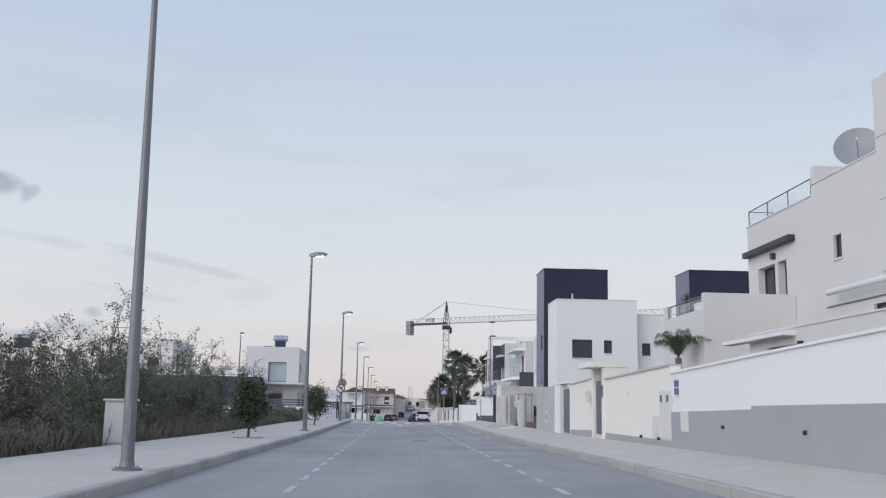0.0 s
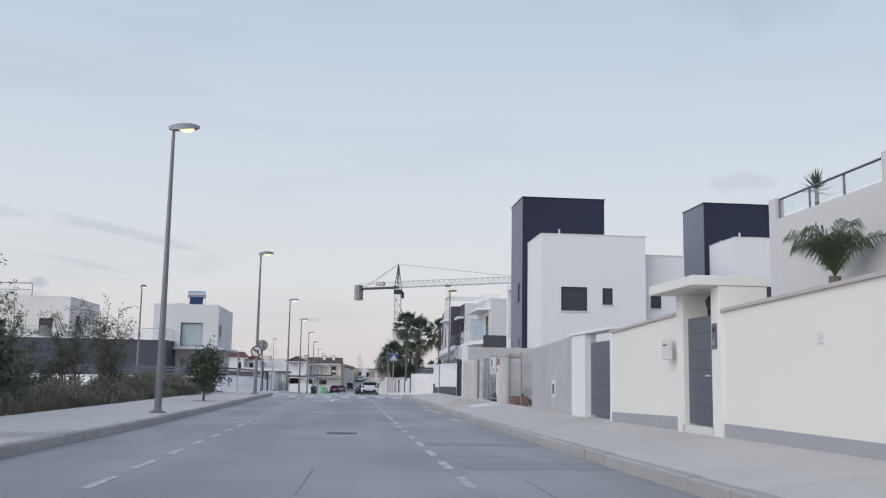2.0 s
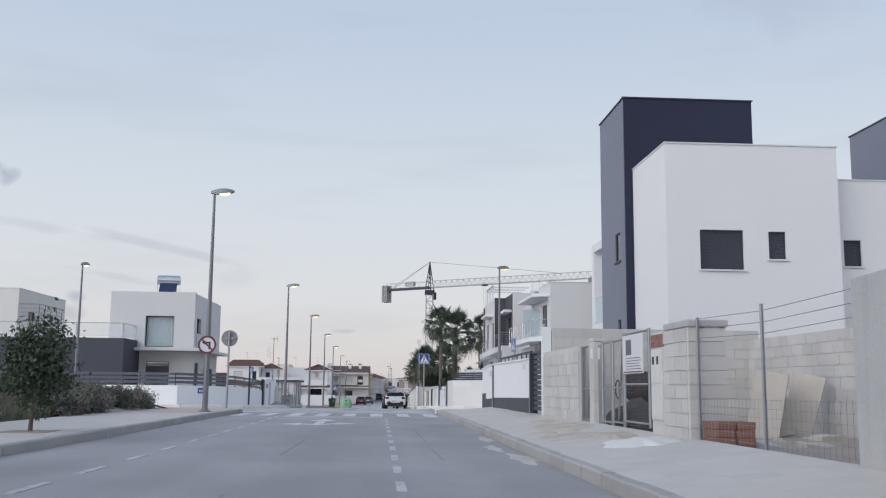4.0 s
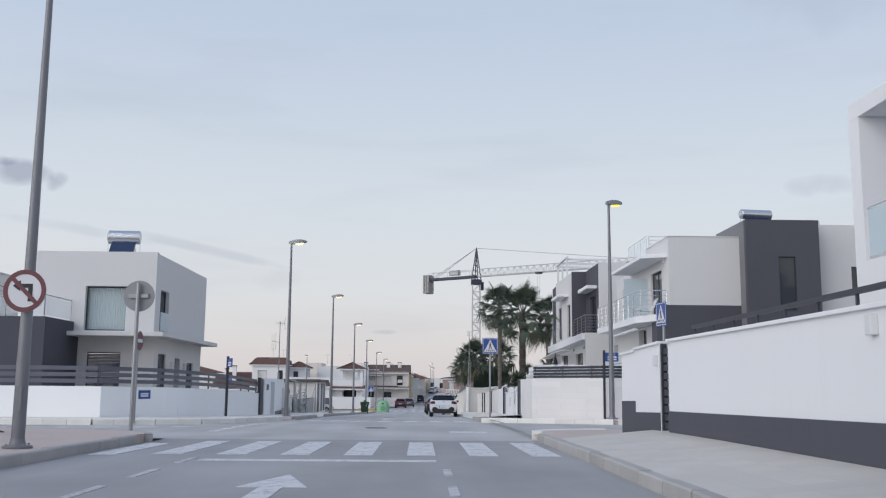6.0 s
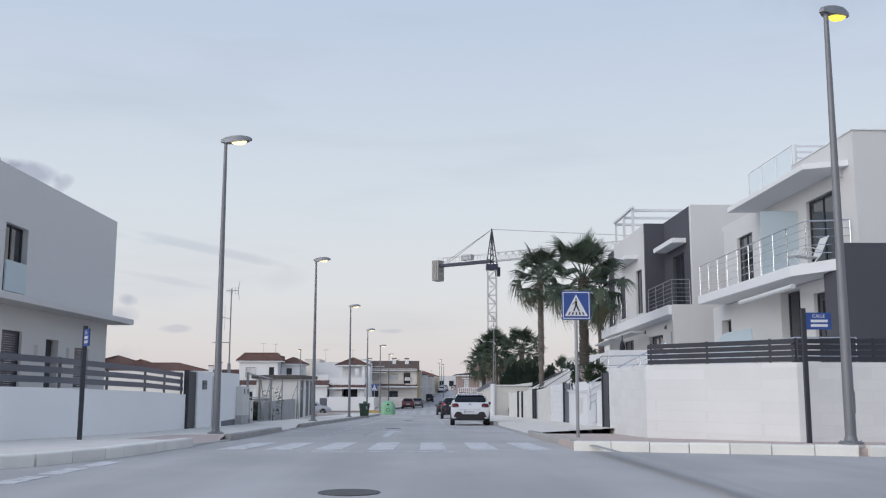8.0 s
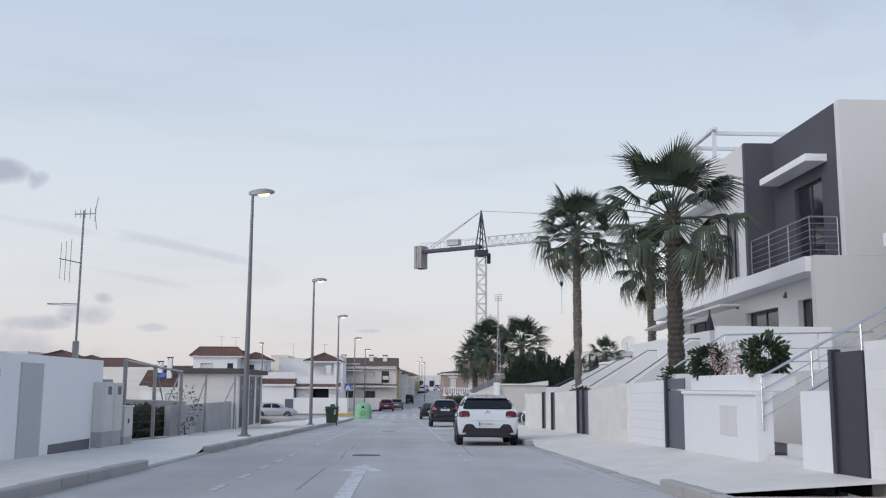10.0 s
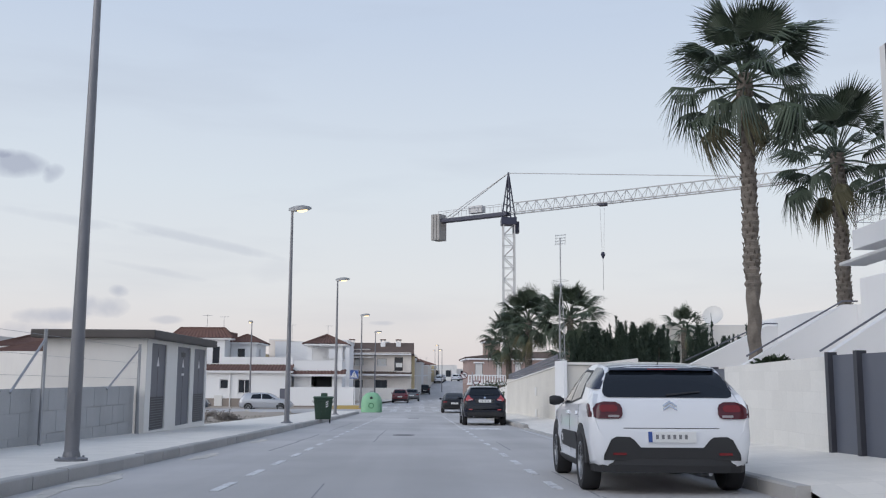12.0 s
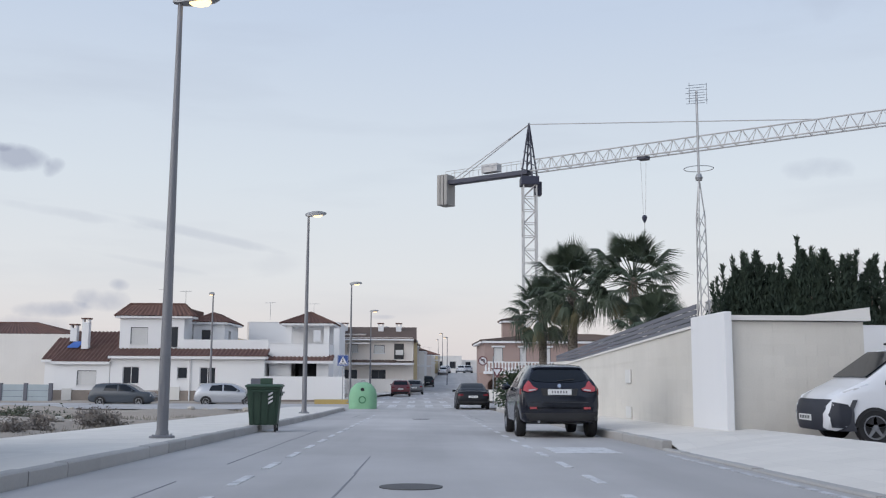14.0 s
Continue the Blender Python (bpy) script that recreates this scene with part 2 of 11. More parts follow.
block_dark = M("dark_concrete_block", (0.29, 0.29, 0.30), 0.95, var=0.16, scale=1.0, fine=45, bump=0.5, rnd=0.06)
stone_wall = tiled("rough_stone_render", (0.72, 0.70, 0.665), 0.6, 0.3, 0.006, 0.93, 0.9, 0.5, 0.10, up=True)
brick_red = M("hollow_brick", (0.26, 0.135, 0.105), 0.9, var=0.2, rnd=0.12)
metal_dark = M("dark_painted_metal", (0.035, 0.037, 0.048), 0.5, var=0.12, scale=2, bump=0.03)
metal_grey = M("grey_painted_metal", (0.11, 0.115, 0.145), 0.45, var=0.08, scale=1.5, bump=0.03)
metal_door = M("grey_steel_door", (0.10, 0.11, 0.14), 0.4, var=0.08, scale=1.5, bump=0.03)
galv = M("galvanised_steel", (0.34, 0.345, 0.36), 0.42, 0.75, var=0.12, scale=3)
pole_grey = M("weathered_lamp_post", (0.21, 0.21, 0.225), 0.5, 0.35, var=0.12, scale=2)
chrome = M("bright_steel", (0.62, 0.63, 0.66), 0.25, 0.95, var=0.04)
white_metal = M("white_painted_metal", (0.68, 0.68, 0.69), 0.5, var=0.05)
plastic_white = M("white_cabinet", (0.66, 0.65, 0.63), 0.6, var=0.05, streak=0.06)
pane_dark = M("window_glass", (0.022, 0.026, 0.034), 0.07, var=0.1, bump=0.0, spec=0.8)
shutter = M("roller_shutter", (0.055, 0.056, 0.075), 0.6, var=0.08, bump=0.03)
shutter_white = M("white_roller_shutter", (0.62, 0.62, 0.62), 0.6, var=0.05, bump=0.03)
rail_glass = glass("railing_glass", (0.93, 0.95, 0.96), 0.88)
clear_pane = glass("window_sheet_glass", (0.9, 0.94, 0.95), 0.85)
frost_glass = glass("frosted_glass", (0.56, 0.65, 0.70), 0.15, 0.35)
roof_tile = M("clay_roof_tile", (0.135, 0.078, 0.066), 0.9, var=0.25, scale=1.5, fine=14, bump=0.4, rnd=0.12, spec=0.25)
roof_brown = M("brown_roof_tile", (0.125, 0.09, 0.075), 0.9, var=0.2, scale=1.2, fine=12, bump=0.4, spec=0.25)
brick_house = M("pink_face_brick", (0.36, 0.265, 0.24), 0.9, var=0.12, scale=0.8, fine=25)
terr_wall = M("beige_render", (0.70, 0.645, 0.60), 0.9, var=0.07, scale=0.5, streak=0.04)
stone_base = M("stone_base_band", (0.25, 0.215, 0.19), 0.9, var=0.2, scale=2.0)
block_cream = M("cream_block", (0.645, 0.615, 0.565), 0.92, var=0.13, scale=0.55, fine=40, bump=0.3, rnd=0.02, streak=0.05)
yellow_wall = M("ochre_render", (0.58, 0.48, 0.30), 0.9, var=0.08, scale=0.5)
bark = M("bark", (0.13, 0.10, 0.08), 0.95, var=0.3, scale=6, fine=40, bump=0.8)
palm_bark = M("palm_trunk_bark", (0.17, 0.148, 0.128), 0.95, var=0.4, scale=7, fine=40, bump=0.9, dist=0.02)
leaf_dark = M("dark_green_leaf", (0.030, 0.050, 0.024), 0.6, var=0.3, scale=2.0, bump=0, rnd=0.15)
leaf_olive = M("olive_green_leaf", (0.105, 0.120, 0.085), 0.75, var=0.3, scale=1.0, bump=0, rnd=0.1)
leaf_palm = M("palm_leaf", (0.054, 0.076, 0.050), 0.6, var=0.3, scale=2.5, bump=0, rnd=0.25)
leaf_palm_old = M("old_palm_leaf", (0.11, 0.10, 0.055), 0.7, var=0.3, scale=2.5, bump=0, rnd=0.2)
hedge_green = M("cypress_leaf", (0.028, 0.046, 0.030), 0.8, var=0.4, scale=2.2, bump=0)
grass_dry = M("dry_grass", (0.21, 0.19, 0.15), 0.95, var=0.35, scale=0.8, bump=0)
grass_green = M("green_weeds", (0.175, 0.18, 0.125), 0.95, var=0.35, scale=0.8, bump=0)
rubber = M("tyre_rubber", (0.018, 0.018, 0.02), 0.85, var=0.1, bump=0.1)
alloy = M("alloy_rim", (0.40, 0.41, 0.43), 0.35, 0.8, var=0.05)
car_white = M("white_car_paint", (0.72, 0.73, 0.76), 0.25, var=0.01, bump=0, coat=0.6)
car_black = M("black_car_paint", (0.006, 0.008, 0.016), 0.18, var=0.02, bump=0, spec=0.4, coat=0.35)
car_dark = M("dark_grey_car_paint", (0.014, 0.015, 0.019), 0.3, var=0.02, bump=0, spec=0.25, coat=0.08)
car_red = M("dark_red_car_paint", (0.12, 0.012, 0.02), 0.3, var=0.02, bump=0, coat=0.6)
car_silver = M("silver_car_paint", (0.42, 0.43, 0.46), 0.3, 0.5, var=0.02, bump=0, coat=0.5)
car_grey = M("grey_car_paint", (0.11, 0.115, 0.125), 0.3, 0.3, var=0.02, bump=0, coat=0.5)
trim_black = M("black_plastic_trim", (0.022, 0.022, 0.024), 0.7, var=0.08)
car_glass = M("tinted_car_glass", (0.010, 0.013, 0.018), 0.08, var=0.02, bump=0, spec=0.35)
red_lens = M("red_lamp_lens", (0.16, 0.010, 0.014), 0.2, var=0.05, bump=0)
clear_lens = M("clear_lamp_lens", (0.5, 0.5, 0.52), 0.1, var=0.05, bump=0)
plate_mat = M("number_plate", (0.62, 0.60, 0.57), 0.5, var=0.02, bump=0)
plate_white = M("white_plate", (0.68, 0.68, 0.67), 0.5, var=0.02, bump=0)
ink = M("dark_ink", (0.02, 0.02, 0.024), 0.6, var=0.02, bump=0)
sign_blue = M("blue_sign_face", (0.030, 0.075, 0.27), 0.45, var=0.05, bump=0)
sign_white = M("white_sign_face", (0.68, 0.68, 0.70), 0.45, var=0.04, bump=0)
sign_red = M("red_sign_face", (0.14, 0.04, 0.05), 0.5, var=0.08, bump=0)
sign_back = M("sign_back", (0.27, 0.275, 0.285), 0.55, 0.5, var=0.1)
bin_green = M("green_bin_plastic", (0.022, 0.050, 0.032), 0.55, var=0.1, scale=3)
bell_green = M("pale_green_fibreglass", (0.22, 0.44, 0.27), 0.6, var=0.1, scale=3)
rubble_mat = M("plaster_rubble", (0.5, 0.46, 0.41), 0.95, var=0.2, scale=2)
lamp_glow = glow("sodium_lamp_lens", (1.0, 0.70, 0.36), 1.9)
lamp_glow_y = glow("yellow_lamp_lens", (1.0, 0.74, 0.10), 1.25)
light_dot = glow("lit_marker", (1.0, 0.8, 0.5), 2.0)
blue_tarp = M("blue_tarpaulin", (0.05, 0.13, 0.42), 0.6)


# ---- mesh building ----
class MB:
    """Collects corners and faces; all places in metres."""

    def __init__(self):
        self.v, self.f = [], []

    def add(self, verts, faces):
        n = len(self.v)
        self.v += [tuple(p) for p in verts]
        self.f += [tuple(i + n for i in f) for f in faces]
        return self

    def box(self, x0, x1, y0, y1, z0, z1):
        return self.hexa([(x0, y0, z0), (x1, y0, z0), (x1, y1, z0), (x0, y1, z0), (x0, y0, z1), (x1, y0, z1), (x1, y1, z1), (x0, y1, z1)])

    def hexa(self, p):
        return self.add(p, [(0, 3, 2, 1), (4, 5, 6, 7), (0, 1, 5, 4), (1, 2, 6, 5), (2, 3, 7, 6), (3, 0, 4, 7)])

    def fbox(self, F, u0, u1, v0, v1, d0, d1):
        return self.hexa([F(u0, v0, d1), F(u1, v0, d1), F(u1, v0, d0), F(u0, v0, d0), F(u0, v1, d1), F(u1, v1, d1), F(u1, v1, d0), F(u0, v1, d0)])

    def fprism(self, F, pts, d0, d1):
        """A polygon of (u, v) drawn out from depth d0 to d1."""
        n = len(pts)
        vs = [F(u, v, d1) for u, v in pts] + [F(u, v, d0) for u, v in pts]
        return self.add(vs, [tuple(range(n)), tuple(range(2 * n - 1, n - 1, -1))] + [(i, i + n, (i + 1) % n + n, (i + 1) % n) for i in range(n)])

    def fwall(self, F, u0, u1, v0, v1, holes=(), thick=0.25):
        """A wall slab with openings through it; face at depth 0."""
        us = sorted({u0, u1, *[h[0] for h in holes], *[h[1] for h in holes]})
        vs = sorted({v0, v1, *[h[2] for h in holes], *[h[3] for h in holes]})
        us = [u for u in us if u0 <= u <= u1]
        vs = [v for v in vs if v0 <= v <= v1]

        def solid(i, j):
            if i < 0 or j < 0 or i >= len(us) - 1 or j >= len(vs) - 1:
                return False
            uc, vc = (us[i] + us[i + 1]) / 2, (vs[j] + vs[j + 1]) / 2
            return not any(h[0] < uc < h[1] and h[2] < vc < h[3] for h in holes)

        for i in range(len(us) - 1):
            for j in range(len(vs) - 1):
                if not solid(i, j):
                    continue
                a, b, c, d = us[i], us[i + 1], vs[j], vs[j + 1]
                t = -thick
                self.add([F(a, c, 0), F(b, c, 0), F(b, d, 0), F(a, d, 0)], [(0, 1, 2, 3)])
                self.add([F(a, c, t), F(b, c, t), F(b, d, t), F(a, d, t)], [(3, 2, 1, 0)])
                if not solid(i - 1, j):
                    self.add([F(a, c, 0), F(a, d, 0), F(a, d, t), F(a, c, t)], [(0, 1, 2, 3)])
                if not solid(i + 1, j):
                    self.add([F(b, c, 0), F(b, c, t), F(b, d, t), F(b, d, 0)], [(0, 1, 2, 3)])
                if not solid(i, j - 1):
                    self.add([F(a, c, 0), F(a, c, t), F(b, c, t), F(b, c, 0)], [(0, 1, 2, 3)])
                if not solid(i, j + 1):
                    self.add([F(a, d, 0), F(b, d, 0), F(b, d, t), F(a, d, t)], [(0, 1, 2, 3)])
        return self

    def tube(self, pts, radii, n=10, caps=True):
        pts = [Vector(p) for p in pts]
        if isinstance(radii, (int, float)):
            radii = [radii] * len(pts)
        vs, fs = [], []
        for i, (p, r) in enumerate(zip(pts, radii)):
            d = (pts[min(i + 1, len(pts) - 1)] - pts[max(i - 1, 0)]).normalized()
            a = d.cross(Vector((0, 0, 1)) if abs(d.z) < 0.95 else Vector((1, 0, 0))).normalized()
            b = d.cross(a)
            vs += [p + (a * math.cos(2 * math.pi * k / n) + b * math.sin(2 * math.pi * k / n)) * r for k in range(n)]
        for i in range(len(pts) - 1):
            fs += [(i * n + k, i * n + (k + 1) % n, (i + 1) * n + (k + 1) % n, (i + 1) * n + k) for k in range(n)]
        if caps:
            fs += [tuple(range(n))[::-1], tuple(range((len(pts) - 1) * n, len(pts) * n))]
        return self.add(vs, fs)

    def lathe(self, prof, n=20, at=(0, 0, 0)):
        """Turns (radius, z) pairs about an upright axis."""
        vs, fs = [], []
        for r, z in prof:
            vs += [(at[0] + r * math.cos(2 * math.pi * k / n), at[1] + r * math.sin(2 * math.pi * k / n), at[2] + z) for k in range(n)]
        for i in range(len(prof) - 1):
            fs += [(i * n + k, i * n + (k + 1) % n, (i + 1) * n + (k + 1) % n, (i + 1) * n + k) for k in range(n)]
        fs += [tuple(range(n))[::-1], tuple(range((len(prof) - 1) * n, len(prof) * n))]
        return self.add(vs, fs)

    def loft(self, rings, close=True):
        n = len(rings[0])
        vs = [p for r in rings for p in r]
        fs = [(i * n + k, i * n + (k + 1) % n, (i + 1) * n + (k + 1) % n, (i + 1) * n + k) for i in range(len(rings) - 1) for k in range(n)]
        if close:
            fs += [tuple(range(n))[::-1], tuple(range((len(rings) - 1) * n, len(rings) * n))]
        return self.add(vs, fs)


def face(origin, u, out):
    """A wall's frame: origin, direction along it, direction out of it. Gives places from (along, height, out)."""
    o, u, n = Vector(origin), Vector(u).normalized(), Vector(out).normalized()
    return lambda a, v, d: tuple(o + u * a + Vector((0, 0, v)) + n * d)


def FY(y):
    """Face towards the oncoming driver, at that y; along is x."""
    return face((0, y, 0), (1, 0, 0), (0, -1, 0))


def FX(x, side=-1):
    """Face along the road at that x; along is y."""
    return face((x, 0, 0), (0, 1, 0), (side, 0, 0))


def part(name, b, material, parent=None, label="", bevel=0.0, smooth=False):
    me = bpy.data.meshes.new(name)
    me.from_pydata(b.v, [], b.f)
    bm = bmesh.new()
    bm.from_mesh(me)
    bmesh.ops.recalc_face_normals(bm, faces=bm.faces)
    bm.to_mesh(me)
    bm.free()
    me.materials.append(material)
    if smooth:
        me.shade_smooth()
        me.set_sharp_from_angle(angle=radians(40))
    ob = new(name, me)
    if parent is not None:
        ob.parent = parent
        base = parent if parent.parent is None else parent.parent
        if parent.type == "EMPTY":
            ob.matrix_parent_inverse = parent.matrix_basis.inverted()
    if bevel:
        mod = ob.modifiers.new("edge", "BEVEL")
        mod.width, mod.segments, mod.limit_method, mod.angle_limit = bevel, 2, "ANGLE", radians(35)
    if label:
        ob["label"] = label
    return ob


def thing(name, label, category, group="", at=(0, 0, 0), kind=""):
    ob = new(name)
    ob.empty_display_size = 0.1
    ob.location = at
    ob.matrix_basis = Matrix.Translation(at)
    return tagged(ob, label, category, group, kind)


def struct(name, b, material, label, category, bevel=0.0, smooth=False, kind="structure"):
    return tagged(part(name, b, material, None, "", bevel, smooth), label, category, kind=kind)


# ---- lie of the land along the street ----
PROFILE = [(-80, 0.6), (-10, 0.34), (0, 0.26), (8, 0.19), (20, 0.11), (33, 0.02), (45, 0.0), (62, 0.0), (75, -0.07), (82, -0.17), (88.5, -0.35), (106, -0.695), (112, -0.84), (132, -1.29), (150, -1.7), (166, -2.0), (200, -2.2), (255, -2.2), (262, -2.05), (290, -0.25), (300, -0.1), (420, -0.1), (3000, 1.0)]


def zr(y):
    return float(np.interp(y, [p[0] for p in PROFILE], [p[1] for p in PROFILE]))


KERB_L, KERB_R = -5.52, 1.95

# ---- ground, road, pavements ----
def strip(x0, x1, y0, y1, dz, b=None, step=4.0, dz1=None):
    """A sheet that follows the lie of the land; dz at x0, dz1 at x1."""
    b = b or MB()
    ys = sorted({y0, y1, *[p[0] for p in PROFILE if y0 < p[0] < y1], *[y0 + k * step for k in range(1, int((y1 - y0) / step))]})
    dz1 = dz if dz1 is None else dz1
    vs = [p for y in ys for p in ((x0, y, zr(y) + dz), (x1, y, zr(y) + dz1))]
    return b.add(vs, [(2 * i, 2 * i + 1, 2 * i + 3, 2 * i + 2) for i in range(len(ys) - 1)])


def mound(x, y):
    """Bank of spoil beside the near left pavement."""
    d = ((x + 10.9) / 2.0) ** 2 + ((y - 62.0) / 6.0) ** 2
    return 0.85 * math.exp(-d) if d < 6 else 0.0


def ground_sheet():
    xs = [-900, -300, -120, -60] + [-40 + 1.0 * k for k in range(33)] + [-6.5, 3, 6, 20, 60, 120, 300, 900]
    ys = [-80 + 2.0 * k for k in range(141)] + [205 + 5 * k for k in range(20)] + [310, 420, 700, 1200, 2600]
    b = MB()
    vs = []
    for y in ys:
        for x in xs:
            z = zr(y) - 0.05
            if -41 < x < -8.8 and 126.5 < y < 160:
                z += 0.12 + 0.34 * noise.noise((x * 0.22, y * 0.3, 3)) + 0.16 * noise.noise((x * 0.9, y * 0.9, 8))
            elif -41 < x < -9 and y < 66:
                z += 0.12 + 0.25 * noise.noise((x * 0.3, y * 0.3, 1))
            vs.append((x, y, z + mound(x, y)))
    n = len(xs)
    b.add(vs, [(j * n + i, j * n + i + 1, (j + 1) * n + i + 1, (j + 1) * n + i) for j in range(len(ys) - 1) for i in range(n - 1)])
    return struct("ground", b, earth, "dry brown earth of the open lots, rubble strewn", "ground", smooth=True)


ground = ground_sheet()


def bend(y):
    """How far the street has swung to the right beyond the far crossing."""
    return float(np.interp(y, [196, 205, 216, 226, 250, 290, 420], [0, 1.2, 3.2, 3.7, 4.3, 7.4, 18.0]))


def bent(x0, x1, y0, y1, dz, b=None, step=3.0):
    b = b or MB()
    ys = [y0 + (y1 - y0) * k / int((y1 - y0) / step) for k in range(int((y1 - y0) / step) + 1)]
    vs = [p for y in ys for p in ((x0 + bend(y), y, zr(y) + dz), (x1 + bend(y), y, zr(y) + dz))]
    return b.add(vs, [(2 * i, 2 * i + 1, 2 * i + 3, 2 * i + 2) for i in range(len(ys) - 1)])


road_mesh = strip(KERB_L, KERB_R, -80, 68, 0.0, step=2.0)
NEAR_L, FAR_L, NEAR_R, FAR_R = 69.5, 77.6, 70.6, 80.6
road_far = strip(KERB_L, KERB_R, 68, 196, 0.0, step=2.0)
bent(KERB_L, KERB_R, 196, 420, 0.0, road_far)
for x0, x1, y0, y1 in ((-60, KERB_L, NEAR_L - 1.5, FAR_L + 6.5), (KERB_R, 60, NEAR_R - 1.5, FAR_R + 2.0), (-60, KERB_L, 162, 174), (KERB_R, 40, 168, 178)):
    strip(x0, x1, y0, y1, 0.0, road_far)
road = struct("road", road_mesh, asphalt, "worn grey asphalt street with faint tyre tracks", "road")
struct("road_far", road_far, asphalt_pale, "paler asphalt of the crossing and the street beyond", "road")


def poly_sheet(pts, dz, thick=0.2):
    """A flat polygon on the lie of the land, with an edge that goes down."""
    b = MB()
    n = len(pts)
    vs = [(x, y, zr(y) + dz) for x, y in pts] + [(x, y, zr(y) + dz - thick) for x, y in pts]
    return b.add(vs, [tuple(range(n))] + [(i, (i + 1) % n, (i + 1) % n + n, i + n) for i in range(n)])


def arc(cx, cy, r, a0, a1, n=8):
    return [(cx + r * math.cos(radians(a0 + (a1 - a0) * k / n)), cy + r * math.sin(radians(a0 + (a1 - a0) * k / n))) for k in range(n + 1)]


UP = 0.15
struct("pavement_left_near", strip(-8.7, KERB_L - 0.14, -80, 60, UP), concrete_pave, "pale concrete pavement beside the scrub lot", "pavement")
struct("pavement_right_near", strip(KERB_R + 0.14, 3.95, -80, 54, UP, dz1=UP + 0.2), concrete_pave, "pale concrete pavement along the white walls", "pavement")
# near corners, rounded
ring_l = [(KERB_L - 0.14, 60), (KERB_L - 0.14, 66.2)] + arc(-7.9, 66.2, 2.36, 10, 80, 6) + [(-8.7, 68.9), (-40, 69.2), (-40, 66.6), (-8.7, 66.6), (-8.7, 60)]
struct("pavement_left_corner", poly_sheet(ring_l, UP), pink_pave, "pinkish tactile paving at the street corner", "pavement")
struct("pavement_right_run", strip(KERB_R + 0.14, 3.95, 54, 66, UP, dz1=UP + 0.18), concrete_pave, "pale concrete pavement before the crossing", "pavement")
ring_r = [(KERB_R + 0.14, 66), (KERB_R + 0.14, 68.6)] + arc(4.0, 68.6, 1.9, 180, 95, 7) + [(40, 70.5), (40, 68.75), (3.95, 68.75), (3.95, 66)]
struct("pavement_right_corner", poly_sheet(ring_r, UP), pink_pave, "pinkish paving on the rounded corner", "pavement")
# far corners
CORNER_L = [(-14.0, 74.9), (-9.5, 75.3), (-8.0, 76.05), (-6.9, 76.9), (-6.15, 78.05), (-5.75, 79.55), (-5.56, 81.5), (-5.54, 84.0)]
far_l = [(-40, 72.9), *[(x - 0.06, y + 0.03) for x, y in CORNER_L[:-1]], (-5.62, 83.4), (-6.8, 84.1), (-6.8, 87.4), (-5.66, 88.2), (-5.66, 90), (-8.2, 90), (-8.6, 84.5), (-10.2, 78.4), (-40, 77.2)]
struct("pavement_far_left", poly_sheet(far_l, UP), pale_pave, "pavement round the white fence corner", "pavement")
ramp_ = MB().add([(-5.62, 83.4, zr(83.4) + UP), (-5.66, 84.1, zr(84.1) + 0.03), (-5.66, 87.4, zr(87.4) + 0.03), (-5.66, 88.2, zr(88.2) + UP), (-6.8, 87.4, zr(87.4) + UP), (-6.8, 84.1, zr(84.1) + UP)], [(0, 1, 5), (1, 2, 4, 5), (2, 3, 4)])
struct("pavement_ramp", ramp_, pink_pave, "pinkish pavement ramp down to the zebra crossing", "pavement")
far_r = [(1.75, 82.2), (6.2, 80.5), (40, 80.2), (40, 83.2), (6.4, 83.5), (4.1, 86.4), (4.1, 90), (2.09, 90), (1.9, 84)]
struct("pavement_far_right", poly_sheet(far_r, 0.12), pink_pave, "pinkish paving round the white corner wall", "pavement")
pl = strip(-8.4, KERB_L - 0.14, 90, 95.5, UP)
strip(-8.4, KERB_L - 0.14, 96.3, 100.3, UP, pl, dz1=0.03)
strip(-8.4, KERB_L - 0.14, 101.2, 162, UP, pl)
for y0, d0, y1, d1 in ((95.5, UP, 96.3, 0.03), (100.3, 0.03, 101.2, UP)):
    pl.add([(-8.4, y0, zr(y0) + UP), (KERB_L - 0.14, y0, zr(y0) + d0), (KERB_L - 0.14, y1, zr(y1) + d1), (-8.4, y1, zr(y1) + UP)], [(0, 1, 2, 3)])
struct("pavement_left_far", pl, pale_pave, "pale concrete pavement beside the substation and empty lot", "pavement")
RAMPS = ((92.5, 104.5), (118.5, 127.5))
pr = strip(KERB_R + 0.14, 4.1, 90, 91.7, UP, dz1=UP + 0.12)
strip(KERB_R + 0.14, 4.1, 105.3, 117.7, UP, pr, dz1=UP + 0.12)
strip(KERB_R + 0.14, 4.1, 128.3, 166, UP, pr, dz1=UP + 0.12)
for a, c in RAMPS:
    strip(KERB_R + 0.14, 4.1, a, c, 0.025, pr, dz1=UP + 0.12)
    for y0, d0, y1, d1 in ((a - 0.8, UP, a, 0.025), (c, 0.025, c + 0.8, UP)):
        pr.add([(KERB_R + 0.14, y0, zr(y0) + d0), (4.1, y0, zr(y0) + UP + 0.12), (4.1, y1, zr(y1) + UP + 0.12), (KERB_R + 0.14, y1, zr(y1) + d1)], [(0, 1, 2, 3)])
struct("pavement_right_far", pr, pale_pave, "pale concrete pavement with lowered crossings along the villa walls", "pavement")
struct("pavement_left_end", bent(-7.5, KERB_L, 174, 420, UP), concrete_pave, "distant pavement before the row houses", "pavement")
struct("pavement_right_end", bent(KERB_R, 3.6, 178, 420, UP), concrete_pave, "distant pavement on the rising street", "pavement")
